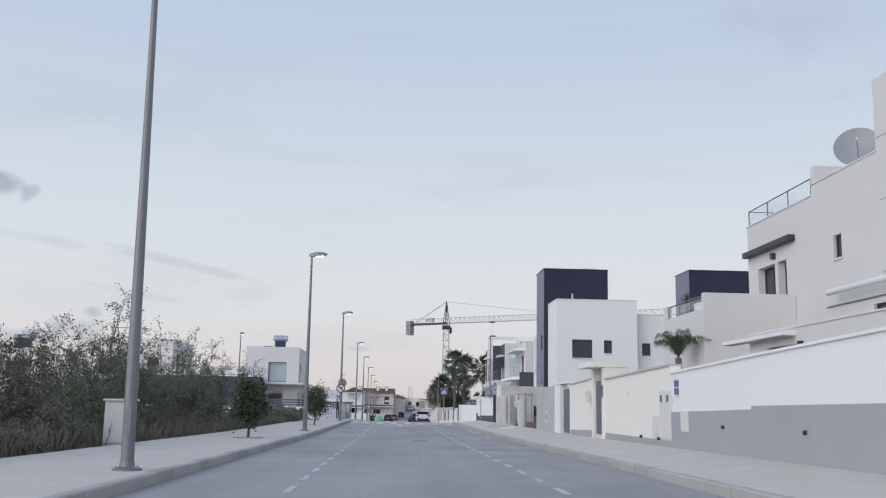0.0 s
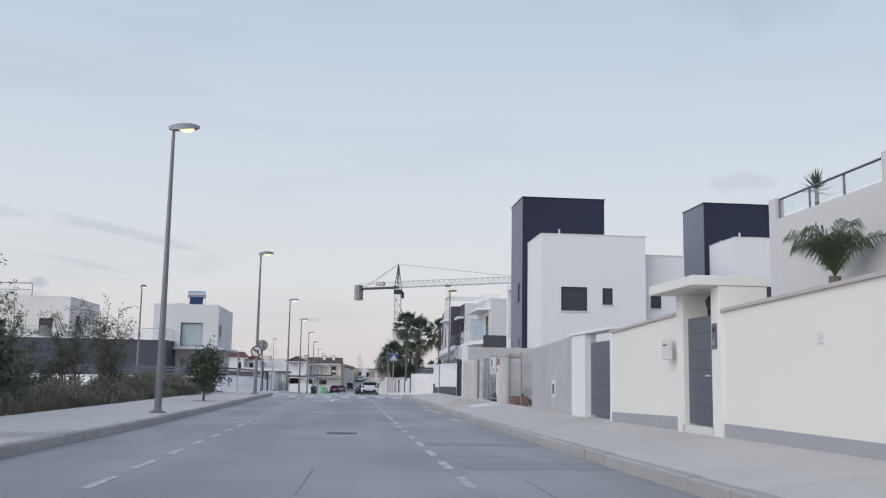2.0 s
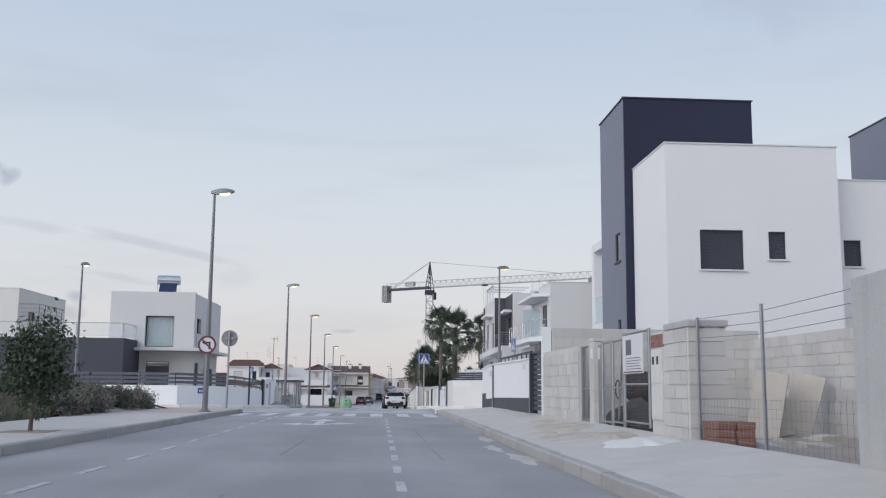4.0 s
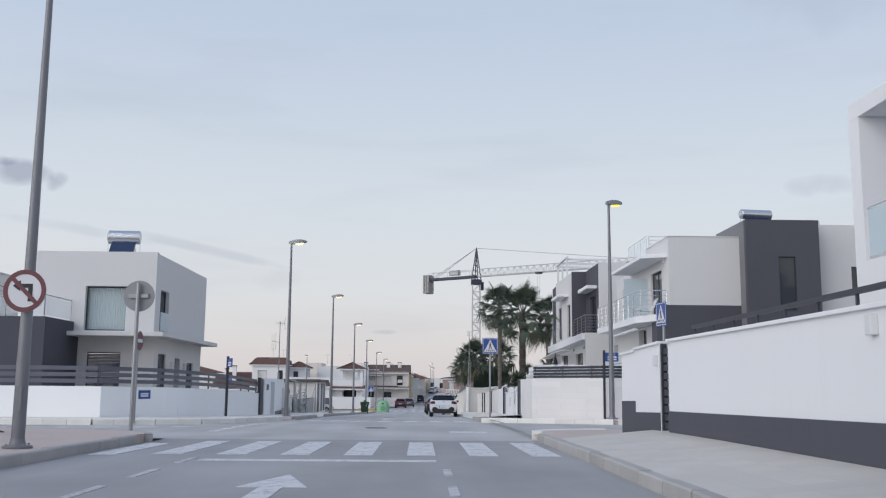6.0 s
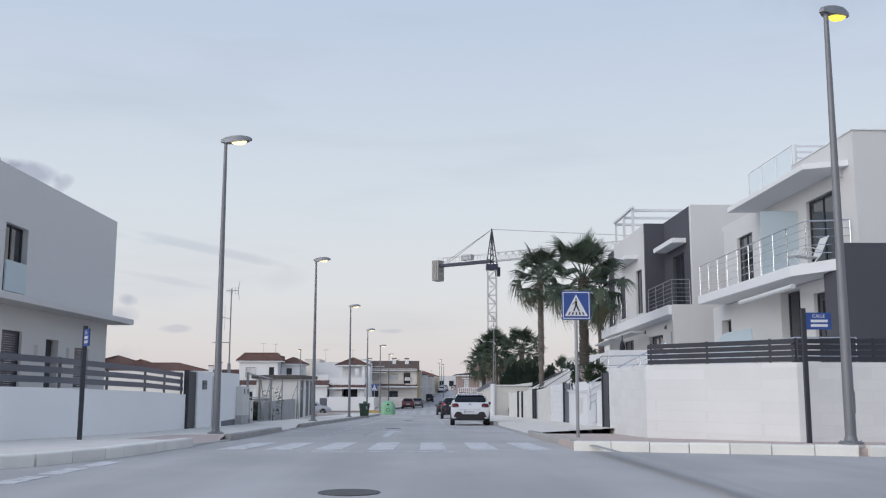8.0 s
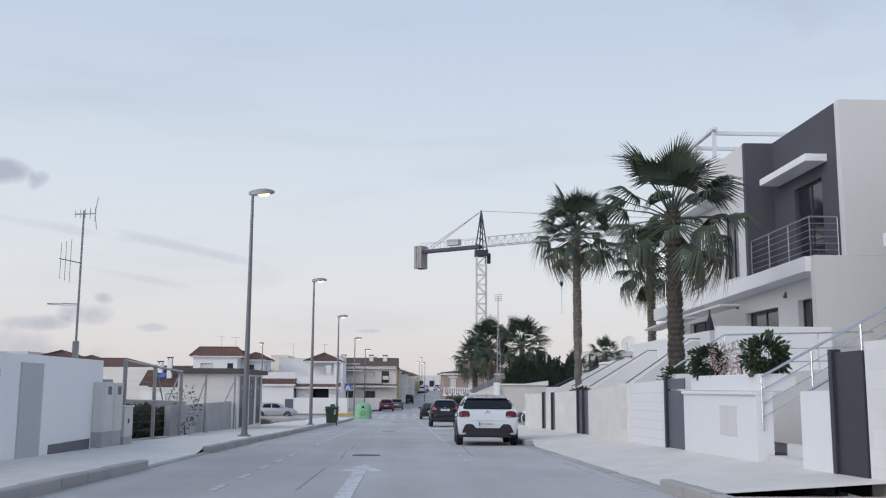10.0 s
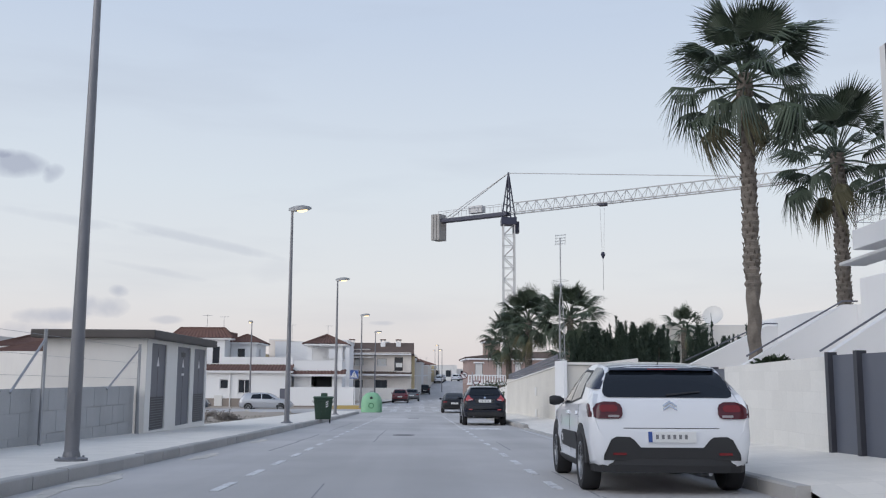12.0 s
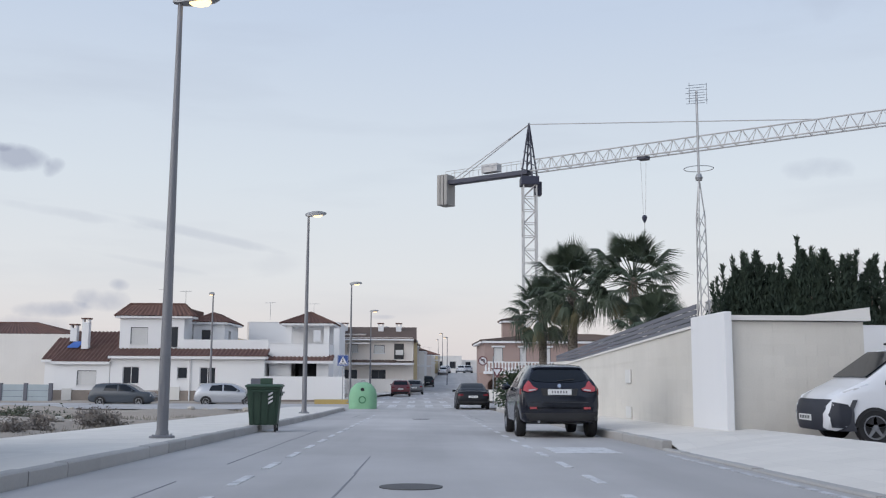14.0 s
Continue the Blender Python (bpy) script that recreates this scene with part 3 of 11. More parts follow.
# parking forecourt in the wall recess
struct("forecourt", strip(4.12, 14, 120.5, 130, 0.10), asphalt, "dark asphalt parking recess behind the pavement", "forecourt")

# ---- kerb stones ----
kerbs_l = struct("kerb_left", strip(KERB_L - 0.13, KERB_L - 0.01, 101, 160, 0.11, strip(KERB_L - 0.13, KERB_L - 0.01, 88, 96, 0.11, strip(KERB_L - 0.13, KERB_L - 0.01, -60, 66, 0.11))), kerb_grey, "worn grey concrete kerb", "kerb")
kerbs_r = struct("kerb_right", strip(KERB_R + 0.01, KERB_R + 0.13, 90, 160, 0.015, strip(KERB_R + 0.01, KERB_R + 0.13, -60, 90, 0.11)), kerb_grey, "worn grey concrete kerb", "kerb")


def kerb_mesh(name, w, h, length, mat_):
    b = MB()
    c = 0.02
    prof = [(-w / 2, -0.12), (w / 2, -0.12), (w / 2, h - c), (w / 2 - c, h), (-w / 2, h)]
    n = len(prof)
    vs = [(x, 0.006, z) for x, z in prof] + [(x, length - 0.006, z) for x, z in prof]
    b.add(vs, [tuple(range(n)), tuple(range(2 * n - 1, n - 1, -1))] + [(i, i + n, (i + 1) % n + n, (i + 1) % n) for i in range(n)])
    me = bpy.data.meshes.new(name)
    me.from_pydata(b.v, [], b.f)
    me.materials.append(mat_)
    return me


KG = kerb_mesh("kerb_stone", 0.15, UP + 0.003, 1.0, kerb_grey)
KW = kerb_mesh("kerb_block", 0.22, UP + 0.02, 0.62, kerb_white)


def lay_kerb(me, parent, p, q, step, flip=False, name="kerb_stone"):
    p, q = Vector(p), Vector(q)
    d = (q - p).normalized()
    count = max(1, int((q - p).length / step))
    yaw = math.atan2(-d.x, d.y)
    for k in range(count):
        c = p + d * (k * step)
        e = p + d * ((k + 1) * step)
        slope = math.atan2(zr(e.y) - zr(c.y), step)
        ob = new(name, me)
        ob.parent = parent
        ob.matrix_basis = Matrix.Translation((c.x, c.y, zr(c.y) + 0.004 * math.sin(k * 2.3))) @ Euler((slope, 0, yaw + 0.006 * math.sin(k * 5.1)), "XYZ").to_matrix().to_4x4() @ Matrix.Diagonal((-1 if flip else 1, step / (0.62 if me is KW else 1.0), 1, 1))


lay_kerb(KG, kerbs_l, (KERB_L - 0.075, -4), (KERB_L - 0.075, 66), 1.0)
for y0, y1 in ((88, 96), (101, 160)):
    lay_kerb(KG, kerbs_l, (KERB_L - 0.075, y0), (KERB_L - 0.075, y1), 1.0)
lay_kerb(KG, kerbs_r, (KERB_R + 0.075, -4), (KERB_R + 0.075, 68.4), 1.0, True)
for y0, y1 in ((84, 92), (105, 118), (128, 160)):
    lay_kerb(KG, kerbs_r, (KERB_R + 0.075, y0), (KERB_R + 0.075, y1), 1.0, True)
KD = kerb_mesh("kerb_stone", 0.15, 0.03, 1.0, kerb_grey)
for y0, y1 in ((84, 88), (96, 101)):
    lay_kerb(KD, kerbs_l, (KERB_L - 0.075, y0), (KERB_L - 0.075, y1), 1.0)
for y0, y1 in ((92, 105), (118, 128)):
    lay_kerb(KD, kerbs_r, (KERB_R + 0.075, y0), (KERB_R + 0.075, y1), 1.0, True)
white_kerb = struct("kerb_corner", strip(-60, -59.8, 70, 72, 0.1), kerb_white, "white painted kerb blocks on the crossing's corners", "kerb")
for a, b_ in zip(CORNER_L[:-1], CORNER_L[1:]):
    span = math.dist(a, b_)
    lay_kerb(KW, white_kerb, a, b_, span / max(1, round(span / 0.66)) - 0.0005, name="kerb_block")
for a, b_ in (((1.75, 82.15), (6.2, 80.45)), ((6.2, 80.45), (9.5, 80.4))):
    lay_kerb(KW, white_kerb, a, b_, 0.66, name="kerb_block")
cor = arc(4.0, 68.6, 1.98, 180, 95, 6)
for a, b_ in zip(cor[:-1], cor[1:]):
    lay_kerb(KW, white_kerb, a, b_, math.dist(a, b_) - 0.001, name="kerb_block")
cor = arc(-7.9, 66.2, 2.44, 10, 80, 6)
for a, b_ in zip(cor[:-1], cor[1:]):
    lay_kerb(KG, kerbs_l, a, b_, math.dist(a, b_) - 0.001)


# ---- road paint ----
def marking(name, pts, mat_=paint_white, dz=0.007):
    b = MB()
    n = len(pts)
    b.add([(x, y, zr(y) + dz) for x, y in pts] + [(x, y, zr(y) - 0.01) for x, y in pts], [tuple(range(n))] + [(i, (i + 1) % n, (i + 1) % n + n, i + n) for i in range(n)])
    return part(name, b, mat_, road)


def rect(x0, x1, y0, y1):
    return [(x0, y0), (x1, y0), (x1, y1), (x0, y1)]


def paint():
    for k in range(-6, 75):
        y = 0.9 + 2.02 * k
        if 61.5 < y < 90 or y > 158:
            continue
        paint_here = paint_white if y > 104 else paint_faint
        marking("lane_dash", rect(-3.72, -3.62, y, y + 1.05), paint_here)
        if y < 60 or y > 97:
            marking("lane_dash", rect(-0.14, -0.04, y + 0.3, y + 1.25), paint_here)
    for k in range(7):
        x = 1.30 - 0.965 * k
        if x > -5.2:
            marking("zebra_stripe", rect(x, x + 0.44, 63.3, 67.1))
    marking("zebra_stripe", rect(-5.36, -4.98, 63.0, 66.2))
    for k in range(5):
        x = 1.0 - 0.95 * k
        marking("zebra_stripe", rect(x - 0.1, x + 0.38, 82.5, 86.6))
    for x in (-4.55, -3.7):
        marking("zebra_stripe", rect(x - 0.1, x + 0.38, 82.5, 86.4))
    marking("stop_line", rect(-3.5, -0.2, 61.95, 62.25))
    marking("stop_line", rect(-3.25, -0.35, 81.6, 81.85), paint_faint)
    marking("stop_line", rect(0.3, 1.2, 71.7, 72.5))
    marking("bay_line", rect(0.15, 1.15, 127.2, 128.7))
    for k in range(6):
        y = 71.5 + 1.31 * k
        marking("edge_dash", rect(-5.5, -5.22, y, y + 0.95))
    # give-way dashes across the mouth of the left street
    for k in range(7):
        x = -7.0 - 0.9 * k
        marking("give_way_dash", [(x, 73.9 - 0.25 * k), (x + 0.5, 74.2 - 0.25 * k), (x + 0.5, 74.6 - 0.25 * k), (x, 74.3 - 0.25 * k)])
    for k in range(4):
        marking("zebra_stripe", rect(7.2, 12.0, 73.6 + 1.0 * k, 74.05 + 1.0 * k))
    # turn arrow: stem with heads ahead, left and right
    x, y = -1.95, 55.5
    marking("turn_arrow", [(x - 0.12, y), (x + 0.12, y), (x + 0.12, y + 3.0), (x + 0.36, y + 3.0), (x, y + 4.4), (x - 0.36, y + 3.0), (x - 0.12, y + 3.0)])
    marking("turn_arrow", [(x - 0.13, y + 0.55), (x - 0.45, y + 0.85), (x - 0.45, y + 1.25), (x - 0.95, y + 0.6), (x - 0.45, y - 0.1), (x - 0.45, y + 0.35), (x - 0.13, y + 0.05)])
    marking("turn_arrow", [(x + 0.13, y + 0.05), (x + 0.45, y + 0.65), (x + 0.45, y + 0.2), (x + 1.0, y + 1.1), (x + 0.45, y + 1.7), (x + 0.45, y + 1.2), (x + 0.13, y + 0.6)])
    x, y = -2.0, 91.0
    marking("ahead_arrow", [(x - 0.1, y), (x + 0.1, y), (x + 0.1, y + 4.6), (x + 0.34, y + 4.6), (x, y + 6.3), (x - 0.34, y + 4.6), (x - 0.1, y + 4.6)])
    for y in (168, 171, 178, 181, 190, 205, 211):
        for k in range(6):
            marking("zebra_stripe", rect(-4.8 + 1.1 * k + bend(y), -4.3 + 1.1 * k + bend(y), y, y + 1.6))


def round_plate(name, x, y, r, mat_, dz, label):
    b = MB()
    n = 24
    ps = [(x + r * math.cos(2 * math.pi * k / n), y + r * math.sin(2 * math.pi * k / n)) for k in range(n)]
    b.add([(px, py, zr(py) + dz) for px, py in ps] + [(px, py, zr(py) - 0.02) for px, py in ps], [tuple(range(n))] + [(i, (i + 1) % n, (i + 1) % n + n, i + n) for i in range(n)])
    return tagged(part(name, b, mat_), label, "manhole cover")


paint()
iron = M("cast_iron", (0.10, 0.098, 0.10), 0.7, 0.3, var=0.2, scale=8, fine=60, bump=0.6)
for x, y in ((-1.97, 122.0), (-1.62, 74.5), (-2.1, 100.5), (-1.4, 31.0), (-1.8, 146.0)):
    round_plate("manhole_cover", x, y, 0.3, iron, 0.009, "round cast iron manhole cover set in the asphalt")
# repaired trenches across the street
patch = M("asphalt_patch", (0.28, 0.28, 0.292), 0.9, var=0.2, scale=1.0, fine=80, bump=0.3)
for i, (x0, x1, y0, y1) in enumerate(((0.1, 1.9, 23.3, 24.3), (-0.1, 1.9, 27.6, 28.3))):
    marking("asphalt_repair", rect(x0, x1, y0, y1), patch, 0.005)

# bay lines of the parking recess
for y in (121.8, 124.15, 127.2):
    marking("bay_line", rect(4.2, 9.4, y, y + 0.1), paint_white, 0.107)
# long seams where lanes of asphalt meet, and cracks sealed with tar
seam = M("tar_seam", (0.25, 0.25, 0.262), 0.85, var=0.2, scale=2.0)
random.seed(8)
for x, y0, y1 in ((-1.75, 2, 60), (0.55, 20, 58), (-2.6, 92, 128), (0.2, 100, 152), (-4.3, 96, 150)):
    y = y0
    while y < y1:
        L_ = random.uniform(1.5, 4.5)
        if random.random() < 0.42:
            a = x + random.uniform(-0.05, 0.05)
            c = x + random.uniform(-0.05, 0.05)
            marking("tar_seam", [(a, y), (a + 0.022, y), (c + 0.018, y + L_), (c, y + L_)], seam, 0.004)
        y += L_
# sand and plaster spilt along the kerbs
spill = M("sand_spill", (0.50, 0.475, 0.44), 0.95, var=0.3, scale=3.0, fine=30)
for x, y, r in ((1.75, 44, 0.35), (1.6, 46.3, 0.25), (1.8, 49, 0.3), (-5.2, 104.5, 0.35), (-5.25, 107, 0.4), (-5.1, 112, 0.3), (1.7, 38, 0.25), (-5.2, 118, 0.3)):
    n = 14
    marking("sand_spill", [(x + r * 0.45 * (1 + 0.3 * math.sin(3 * k + y)) * math.cos(2 * math.pi * k / n), y + r * 3 * (1 + 0.3 * math.cos(5 * k + y)) * math.sin(2 * math.pi * k / n)) for k in range(n)], spill, 0.006)

# sand and broken plaster on the pavement before the building plot
sand = M("loose_sand", (0.49, 0.43, 0.365), 0.95, var=0.35, scale=2.0, fine=25, bump=0.6)


def heap(x, y, rx, ry, h, mat_, label):
    b = MB()
    n, rings = 44, 6
    vs = []
    for j in range(rings + 1):
        f = j / rings
        for k in range(n):
            a = 2 * math.pi * k / n
            w = 1 + 0.45 * noise.noise((math.cos(a) * 1.8 + x, math.sin(a) * 1.8 + y, 0.3)) + 0.25 * noise.noise((math.cos(a) * 5 + x, math.sin(a) * 5 + y, 2.3))
            px, py = x + rx * f * w * math.cos(a), y + ry * f * w * math.sin(a)
            base = zr(py) + UP + 0.2 * (px - KERB_R - 0.14) / 1.86
            vs.append((px, py, base + h * (1 - f * f) * (1 + 0.5 * noise.noise((px * 3, py * 3, 1))) - (0.02 if j == rings else 0)))
    b.add(vs, [(j * n + k, j * n + (k + 1) % n, (j + 1) * n + (k + 1) % n, (j + 1) * n + k) for j in range(rings) for k in range(n)])
    return tagged(part("sand_patch", b, mat_, smooth=True), label, "sand")


for sx, sy, ra, rb, hh in ((3.15, 48.6, 0.55, 1.7, 0.05), (2.85, 45.9, 0.6, 0.9, 0.03), (3.3, 44.9, 0.35, 0.7, 0.06), (2.6, 47.2, 0.3, 0.9, 0.02), (3.3, 51.2, 0.3, 0.8, 0.03)):
    heap(sx, sy, ra, rb, hh, sand, "loose brown sand spread over the pavement")
heap(3.2, 43.2, 0.5, 0.7, 0.08, M("white_plaster_spill", (0.66, 0.65, 0.63), 0.95, var=0.15), "spilt white plaster by the gate pillar")
marking("edge_line", rect(1.72, 1.80, 92.0, 104.8), paint_faint, 0.006)
marking("edge_line", rect(1.72, 1.80, 112.5, 127.0), paint_faint, 0.006)

# ---- right side: garden walls ----
def seg_wall(name, b, material, label, parent=None, bevel=0.0):
    return struct(name, b, material, label, "wall", bevel)


def slab_y(b, x0, x1, y0, y1, za0, za1, zb0, zb1):
    """A wall run along the street from y0 to y1; bottom and top heights at both ends."""
    return b.hexa([(x0, y0, za0), (x1, y0, za0), (x1, y1, zb0), (x0, y1, zb0), (x0, y0, za1), (x1, y0, za1), (x1, y1, zb1), (x0, y1, zb1)])


W0, W1 = 3.85, 4.10


def villa_wall(y0, y1, t0, t1, band0=None, band1=None, material=white_wall, x0=W0, label="white rendered garden wall with flat coping", band_mat=grey_band, coping=True, foot=0.0):
    root = tagged(part("garden_wall", slab_y(MB(), x0, x0 + 0.25, y0, y1, zr(y0) + foot, t0, zr(y1) + foot, t1), material), label, "wall", kind="structure")
    if coping:
        part("coping", slab_y(MB(), x0 - 0.045, x0 + 0.30, y0, y1, t0, t0 + 0.05, t1, t1 + 0.05), white_wall if material is white_wall else pink_coping if material is garden_cream else white_old, root, bevel=0.008)
    if band0 is not None:
        part("base_band", slab_y(MB(), x0 - 0.012, x0 + 0.10, y0 + 0.002, y1 - 0.002, zr(y0) + foot, band0, zr(y1) + foot, band1), band_mat, root, "grey painted base of the wall")
    return root


def plate(name, F, u0, u1, v0, v1, mat_, d=0.012, parent=None, label="", d0=0.0):
    return part(name, MB().fbox(F, u0, u1, v0, v1, d0, d0 + d), mat_, parent, label)


villa_wall(-12, 8.4, 2.75, 2.33, 1.5, 1.42)
w1 = villa_wall(8.4, 13.2, 2.33, 2.22, 1.42, 1.38)
w2 = villa_wall(13.2, 18.05, 2.22, 2.08, 1.32, 1.24)
w3 = villa_wall(18.05, 25.0, 2.27, 2.12, 0.60, 0.60, garden_cream)
FR = FX(W0)
# meter cabinets in the wall
for y0, y1, z0, z1, nm in ((18.0, 18.9, 0.62, 1.72, "meter_cabinet"), (16.75, 17.25, 0.83, 1.26, "wall_box"), (18.98, 19.55, 0.62, 1.14, "wall_box")):
    cab = thing(nm, "white meter cabinet set into the garden wall", "meter box", at=(W0, y0, z0))
    part("case", MB().fbox(FR, y0, y1, z0, z1, -0.05, 0.03), plastic_white, cab, bevel=0.008)
    part("door", MB().fbox(FR, y0 + 0.03, (y0 + y1) / 2 - 0.01, z0 + 0.04, z1 - 0.04, 0.03, 0.042), plastic_white, cab, bevel=0.004)
    part("door", MB().fbox(FR, (y0 + y1) / 2 + 0.01, y1 - 0.03, z0 + 0.04, z1 - 0.04, 0.03, 0.042), plastic_white, cab, bevel=0.004)
    if nm == "meter_cabinet":
        part("window", MB().fbox(FR, y0 + 0.1, y0 + 0.26, z1 - 0.26, z1 - 0.1, 0.042, 0.047), metal_grey, cab, "small dark reading window")
        part("window", MB().fbox(FR, y1 - 0.28, y1 - 0.12, z1 - 0.26, z1 - 0.1, 0.042, 0.047), metal_grey, cab, "small dark reading window")
plq = thing("wall_plaque", "blue and white framed plaque fixed to the white wall", "plaque", at=(W0, 17.4, 1.6))
part("board", MB().fbox(FR, 17.32, 17.72, 1.58, 1.98, 0.0, 0.025), sign_white, plq, bevel=0.004)
for i in range(2):
    for j in range(2):
        part("picture_field", MB().fbox(FR, 17.36 + 0.17 * i, 17.50 + 0.17 * i, 1.62 + 0.17 * j, 1.76 + 0.17 * j, 0.025, 0.03), sign_blue, plq)
for y, z in ((17.85, 1.45), (21.9, 1.6)):
    tagged(plate("outlet_cover", FR, y, y + 0.12, z, z + 0.12, plastic_white, 0.02), "small white outlet cover on the wall", "outlet cover")
for y in (19.0, 14.6, 11.0, 20.6):
    pipe = tagged(part("drain_pipe", MB().tube([(W0 - 0.06, y, 0.62 if y > 16 else 0.98), (W0 + 0.05, y, 0.63 if y > 16 else 0.99)], 0.035, 12), metal_dark), "short dark drain pipe sticking out of the wall", "pipe")

# entrance with canopy: y 25 to 26.7
ent = thing("entrance_gate", "white entrance with grey steel door under a flat canopy", "gate", at=(W0, 25.6, 0.5))
part("pillar", MB().box(3.80, 4.2, 26.15, 26.46, 0.3, 2.5), garden_cream, ent, bevel=0.01)
part("pillar", MB().box(3.80, 4.5, 24.7, 25.02, 0.3, 2.5), garden_cream, ent, bevel=0.01)
part("canopy", MB().box(3.4, 4.5, 24.68, 26.55, 2.5, 2.64), garden_cream, ent, bevel=0.012)
part("step", MB().box(3.80, 4.2, 25.0, 26.2, 0.3, 0.52), cream_wall, ent)
door = part("door", MB().box(3.88, 3.93, 25.02, 26.15, 0.54, 2.12), metal_door, ent, "grey steel door leaf", bevel=0.006)
for k in range(5):
    part("groove", MB().box(3.874, 3.882, 25.08, 26.09, 0.8 + 0.27 * k, 0.806 + 0.27 * k), metal_dark, door)
part("handle", MB().tube([(3.85, 25.16, 1.25), (3.85, 25.38, 1.25)], 0.016, 8), chrome, door, "chrome lever handle")
lan = thing("wall_lantern", "small dark lantern under the canopy", "lamp", at=(4.0, 25.5, 2.3))
part("bracket", MB().tube([(4.0, 25.5, 2.5), (4.0, 25.5, 2.42)], 0.02, 8), metal_dark, lan)
part("housing", MB().lathe([(0.04, 0.16), (0.09, 0.1), (0.07, 0.0)], 10, (4.0, 25.5, 2.26)), metal_dark, lan)
itc = thing("intercom", "dark video intercom panel on the pillar", "intercom", at=(W0, 24.85, 1.7))
part("plate", MB().fbox(FX(3.80), 24.8, 24.95, 1.62, 1.98, 0, 0.02), metal_grey, itc, bevel=0.003)
part("button", MB().fbox(FX(3.80), 24.84, 24.91, 1.68, 1.75, 0.02, 0.026), chrome, itc)
part("lens", MB().fbox(FX(3.80), 24.84, 24.91, 1.86, 1.92, 0.02, 0.026), ink, itc)
lb = thing("letter_box", "small white letter box on the pillar", "letter box", at=(3.62, 26.4, 1.6))
part("case", MB().fbox(FX(3.80), 26.5, 26.8, 1.5, 1.82, 0.05, 0.12), plastic_white, lb, bevel=0.006)
part("slot", MB().fbox(FX(3.80), 26.54, 26.76, 1.72, 1.74, 0.12, 0.123), ink, lb)
villa_wall(26.46, 30.25, 2.20, 2.08, 0.62, 0.55, garden_cream)
# grey sliding gate in a frame
gg = thing("sliding_gate", "grey panelled sliding gate in a white frame", "gate", at=(W0, 31.4, 0.45))
part("leaf", MB().box(3.98, 4.03, 30.4, 32.4, 0.42, 1.97), metal_door, gg, bevel=0.005)
for k in range(4):
    part("groove", MB().box(3.974, 3.982, 30.45, 32.35, 0.75 + 0.3 * k, 0.757 + 0.3 * k), metal_dark, gg)
part("post", MB().box(3.84, 4.1, 32.4, 33.62, 0.25, 2.16), white_wall, gg, bevel=0.01)
part("post", MB().box(3.84, 4.1, 30.25, 30.4, 0.25, 2.16), white_wall, gg, bevel=0.01)
part("coping", MB().box(3.80, 4.14, 30.2, 33.66, 2.16, 2.22), white_wall, gg, bevel=0.008)
# raw concrete wall
rw = seg_wall("garden_wall", slab_y(MB(), 3.86, 4.06, 33.66, 38.4, 0.05, 2.16, 0.0, 2.0), block_raw, "unfinished grey concrete wall with cement smears")
bx = thing("wall_meter", "small white meter with dark slot in the raw wall", "meter box", at=(3.86, 35.6, 0.8))
part("case", MB().fbox(FX(3.86), 35.4, 35.75, 0.72, 1.14, 0, 0.02), plastic_white, bx)
part("slot", MB().fbox(FX(3.86), 35.5, 35.65, 0.8, 1.05, 0.02, 0.025), ink, bx)
# return wall into the building plot
seg_wall("garden_wall", MB().box(4.06, 7.5, 38.2, 38.4, -0.1, 2.0), block_raw, "grey block wall running back from the street")


# ---- block walls, laid block by block ----
def block_wall(parent_label, F, u0, u1, v0, v1, bw=0.5, bh=0.25, thick=0.2, skip=None, material=block_grey, joint=0.008, core_at=0.012):
    core = struct("block_wall", MB().fbox(F, u0, u1, v0, v1 - 0.01, -thick + 0.02, -core_at), material, parent_label, "wall")
    rows = int(round((v1 - v0) / bh))
    me = bpy.data.meshes.new("block")
    g = joint
    b = MB().hexa([(g, 0, g), (bw - g, 0, g), (bw - g, 0.02, g), (g, 0.02, g), (g, 0, bh - g), (bw - g, 0, bh - g), (bw - g, 0.02, bh - g), (g, 0.02, bh - g)])
    me.from_pydata(b.v, [], b.f)
    me.materials.append(material)
    o = Vector(F(0, 0, 0))
    u = (Vector(F(1, 0, 0)) - o).normalized()
    n = (Vector(F(0, 0, 1)) - o).normalized()
    up = Vector((0, 0, 1))
    for r in range(rows):
        a = u0 - (bw / 2 if r % 2 else 0)
        while a < u1 - 0.05:
            lo, hi = max(a, u0), min(a + bw, u1)
            if hi - lo > 0.06 and not (skip and skip((lo + hi) / 2, v0 + r * bh)):
                ob = new("block", me)
                ob.parent = core
                s = (hi - lo) / bw
                jig = core_at / 3 * math.sin(7.3 * a + 3.1 * r)
                p = Vector(F(lo, v0 + r * bh, 0)) + n * jig
                mm = Matrix((u * s, -n, up)).transposed().to_4x4()
                ob.matrix_basis = Matrix.Translation(p) @ mm
            a += bw
    return core


blk = block_wall("grey concrete block wall with open joints", FX(3.86), 50.1, 54.45, 0.05, 1.92)
seg_wall("garden_wall", MB().box(3.84, 4.08, 54.45, 54.6, 0.1, 2.58), white_wall, "white rendered end of the block wall")
block_wall("grey concrete block wall behind the building plot", FY(54.3), 4.1, 9.5, 0.05, 2.55)
block_wall("grey concrete block wall at the back of the plot", FX(9.2), 38.4, 54.3, 0.05, 2.3)
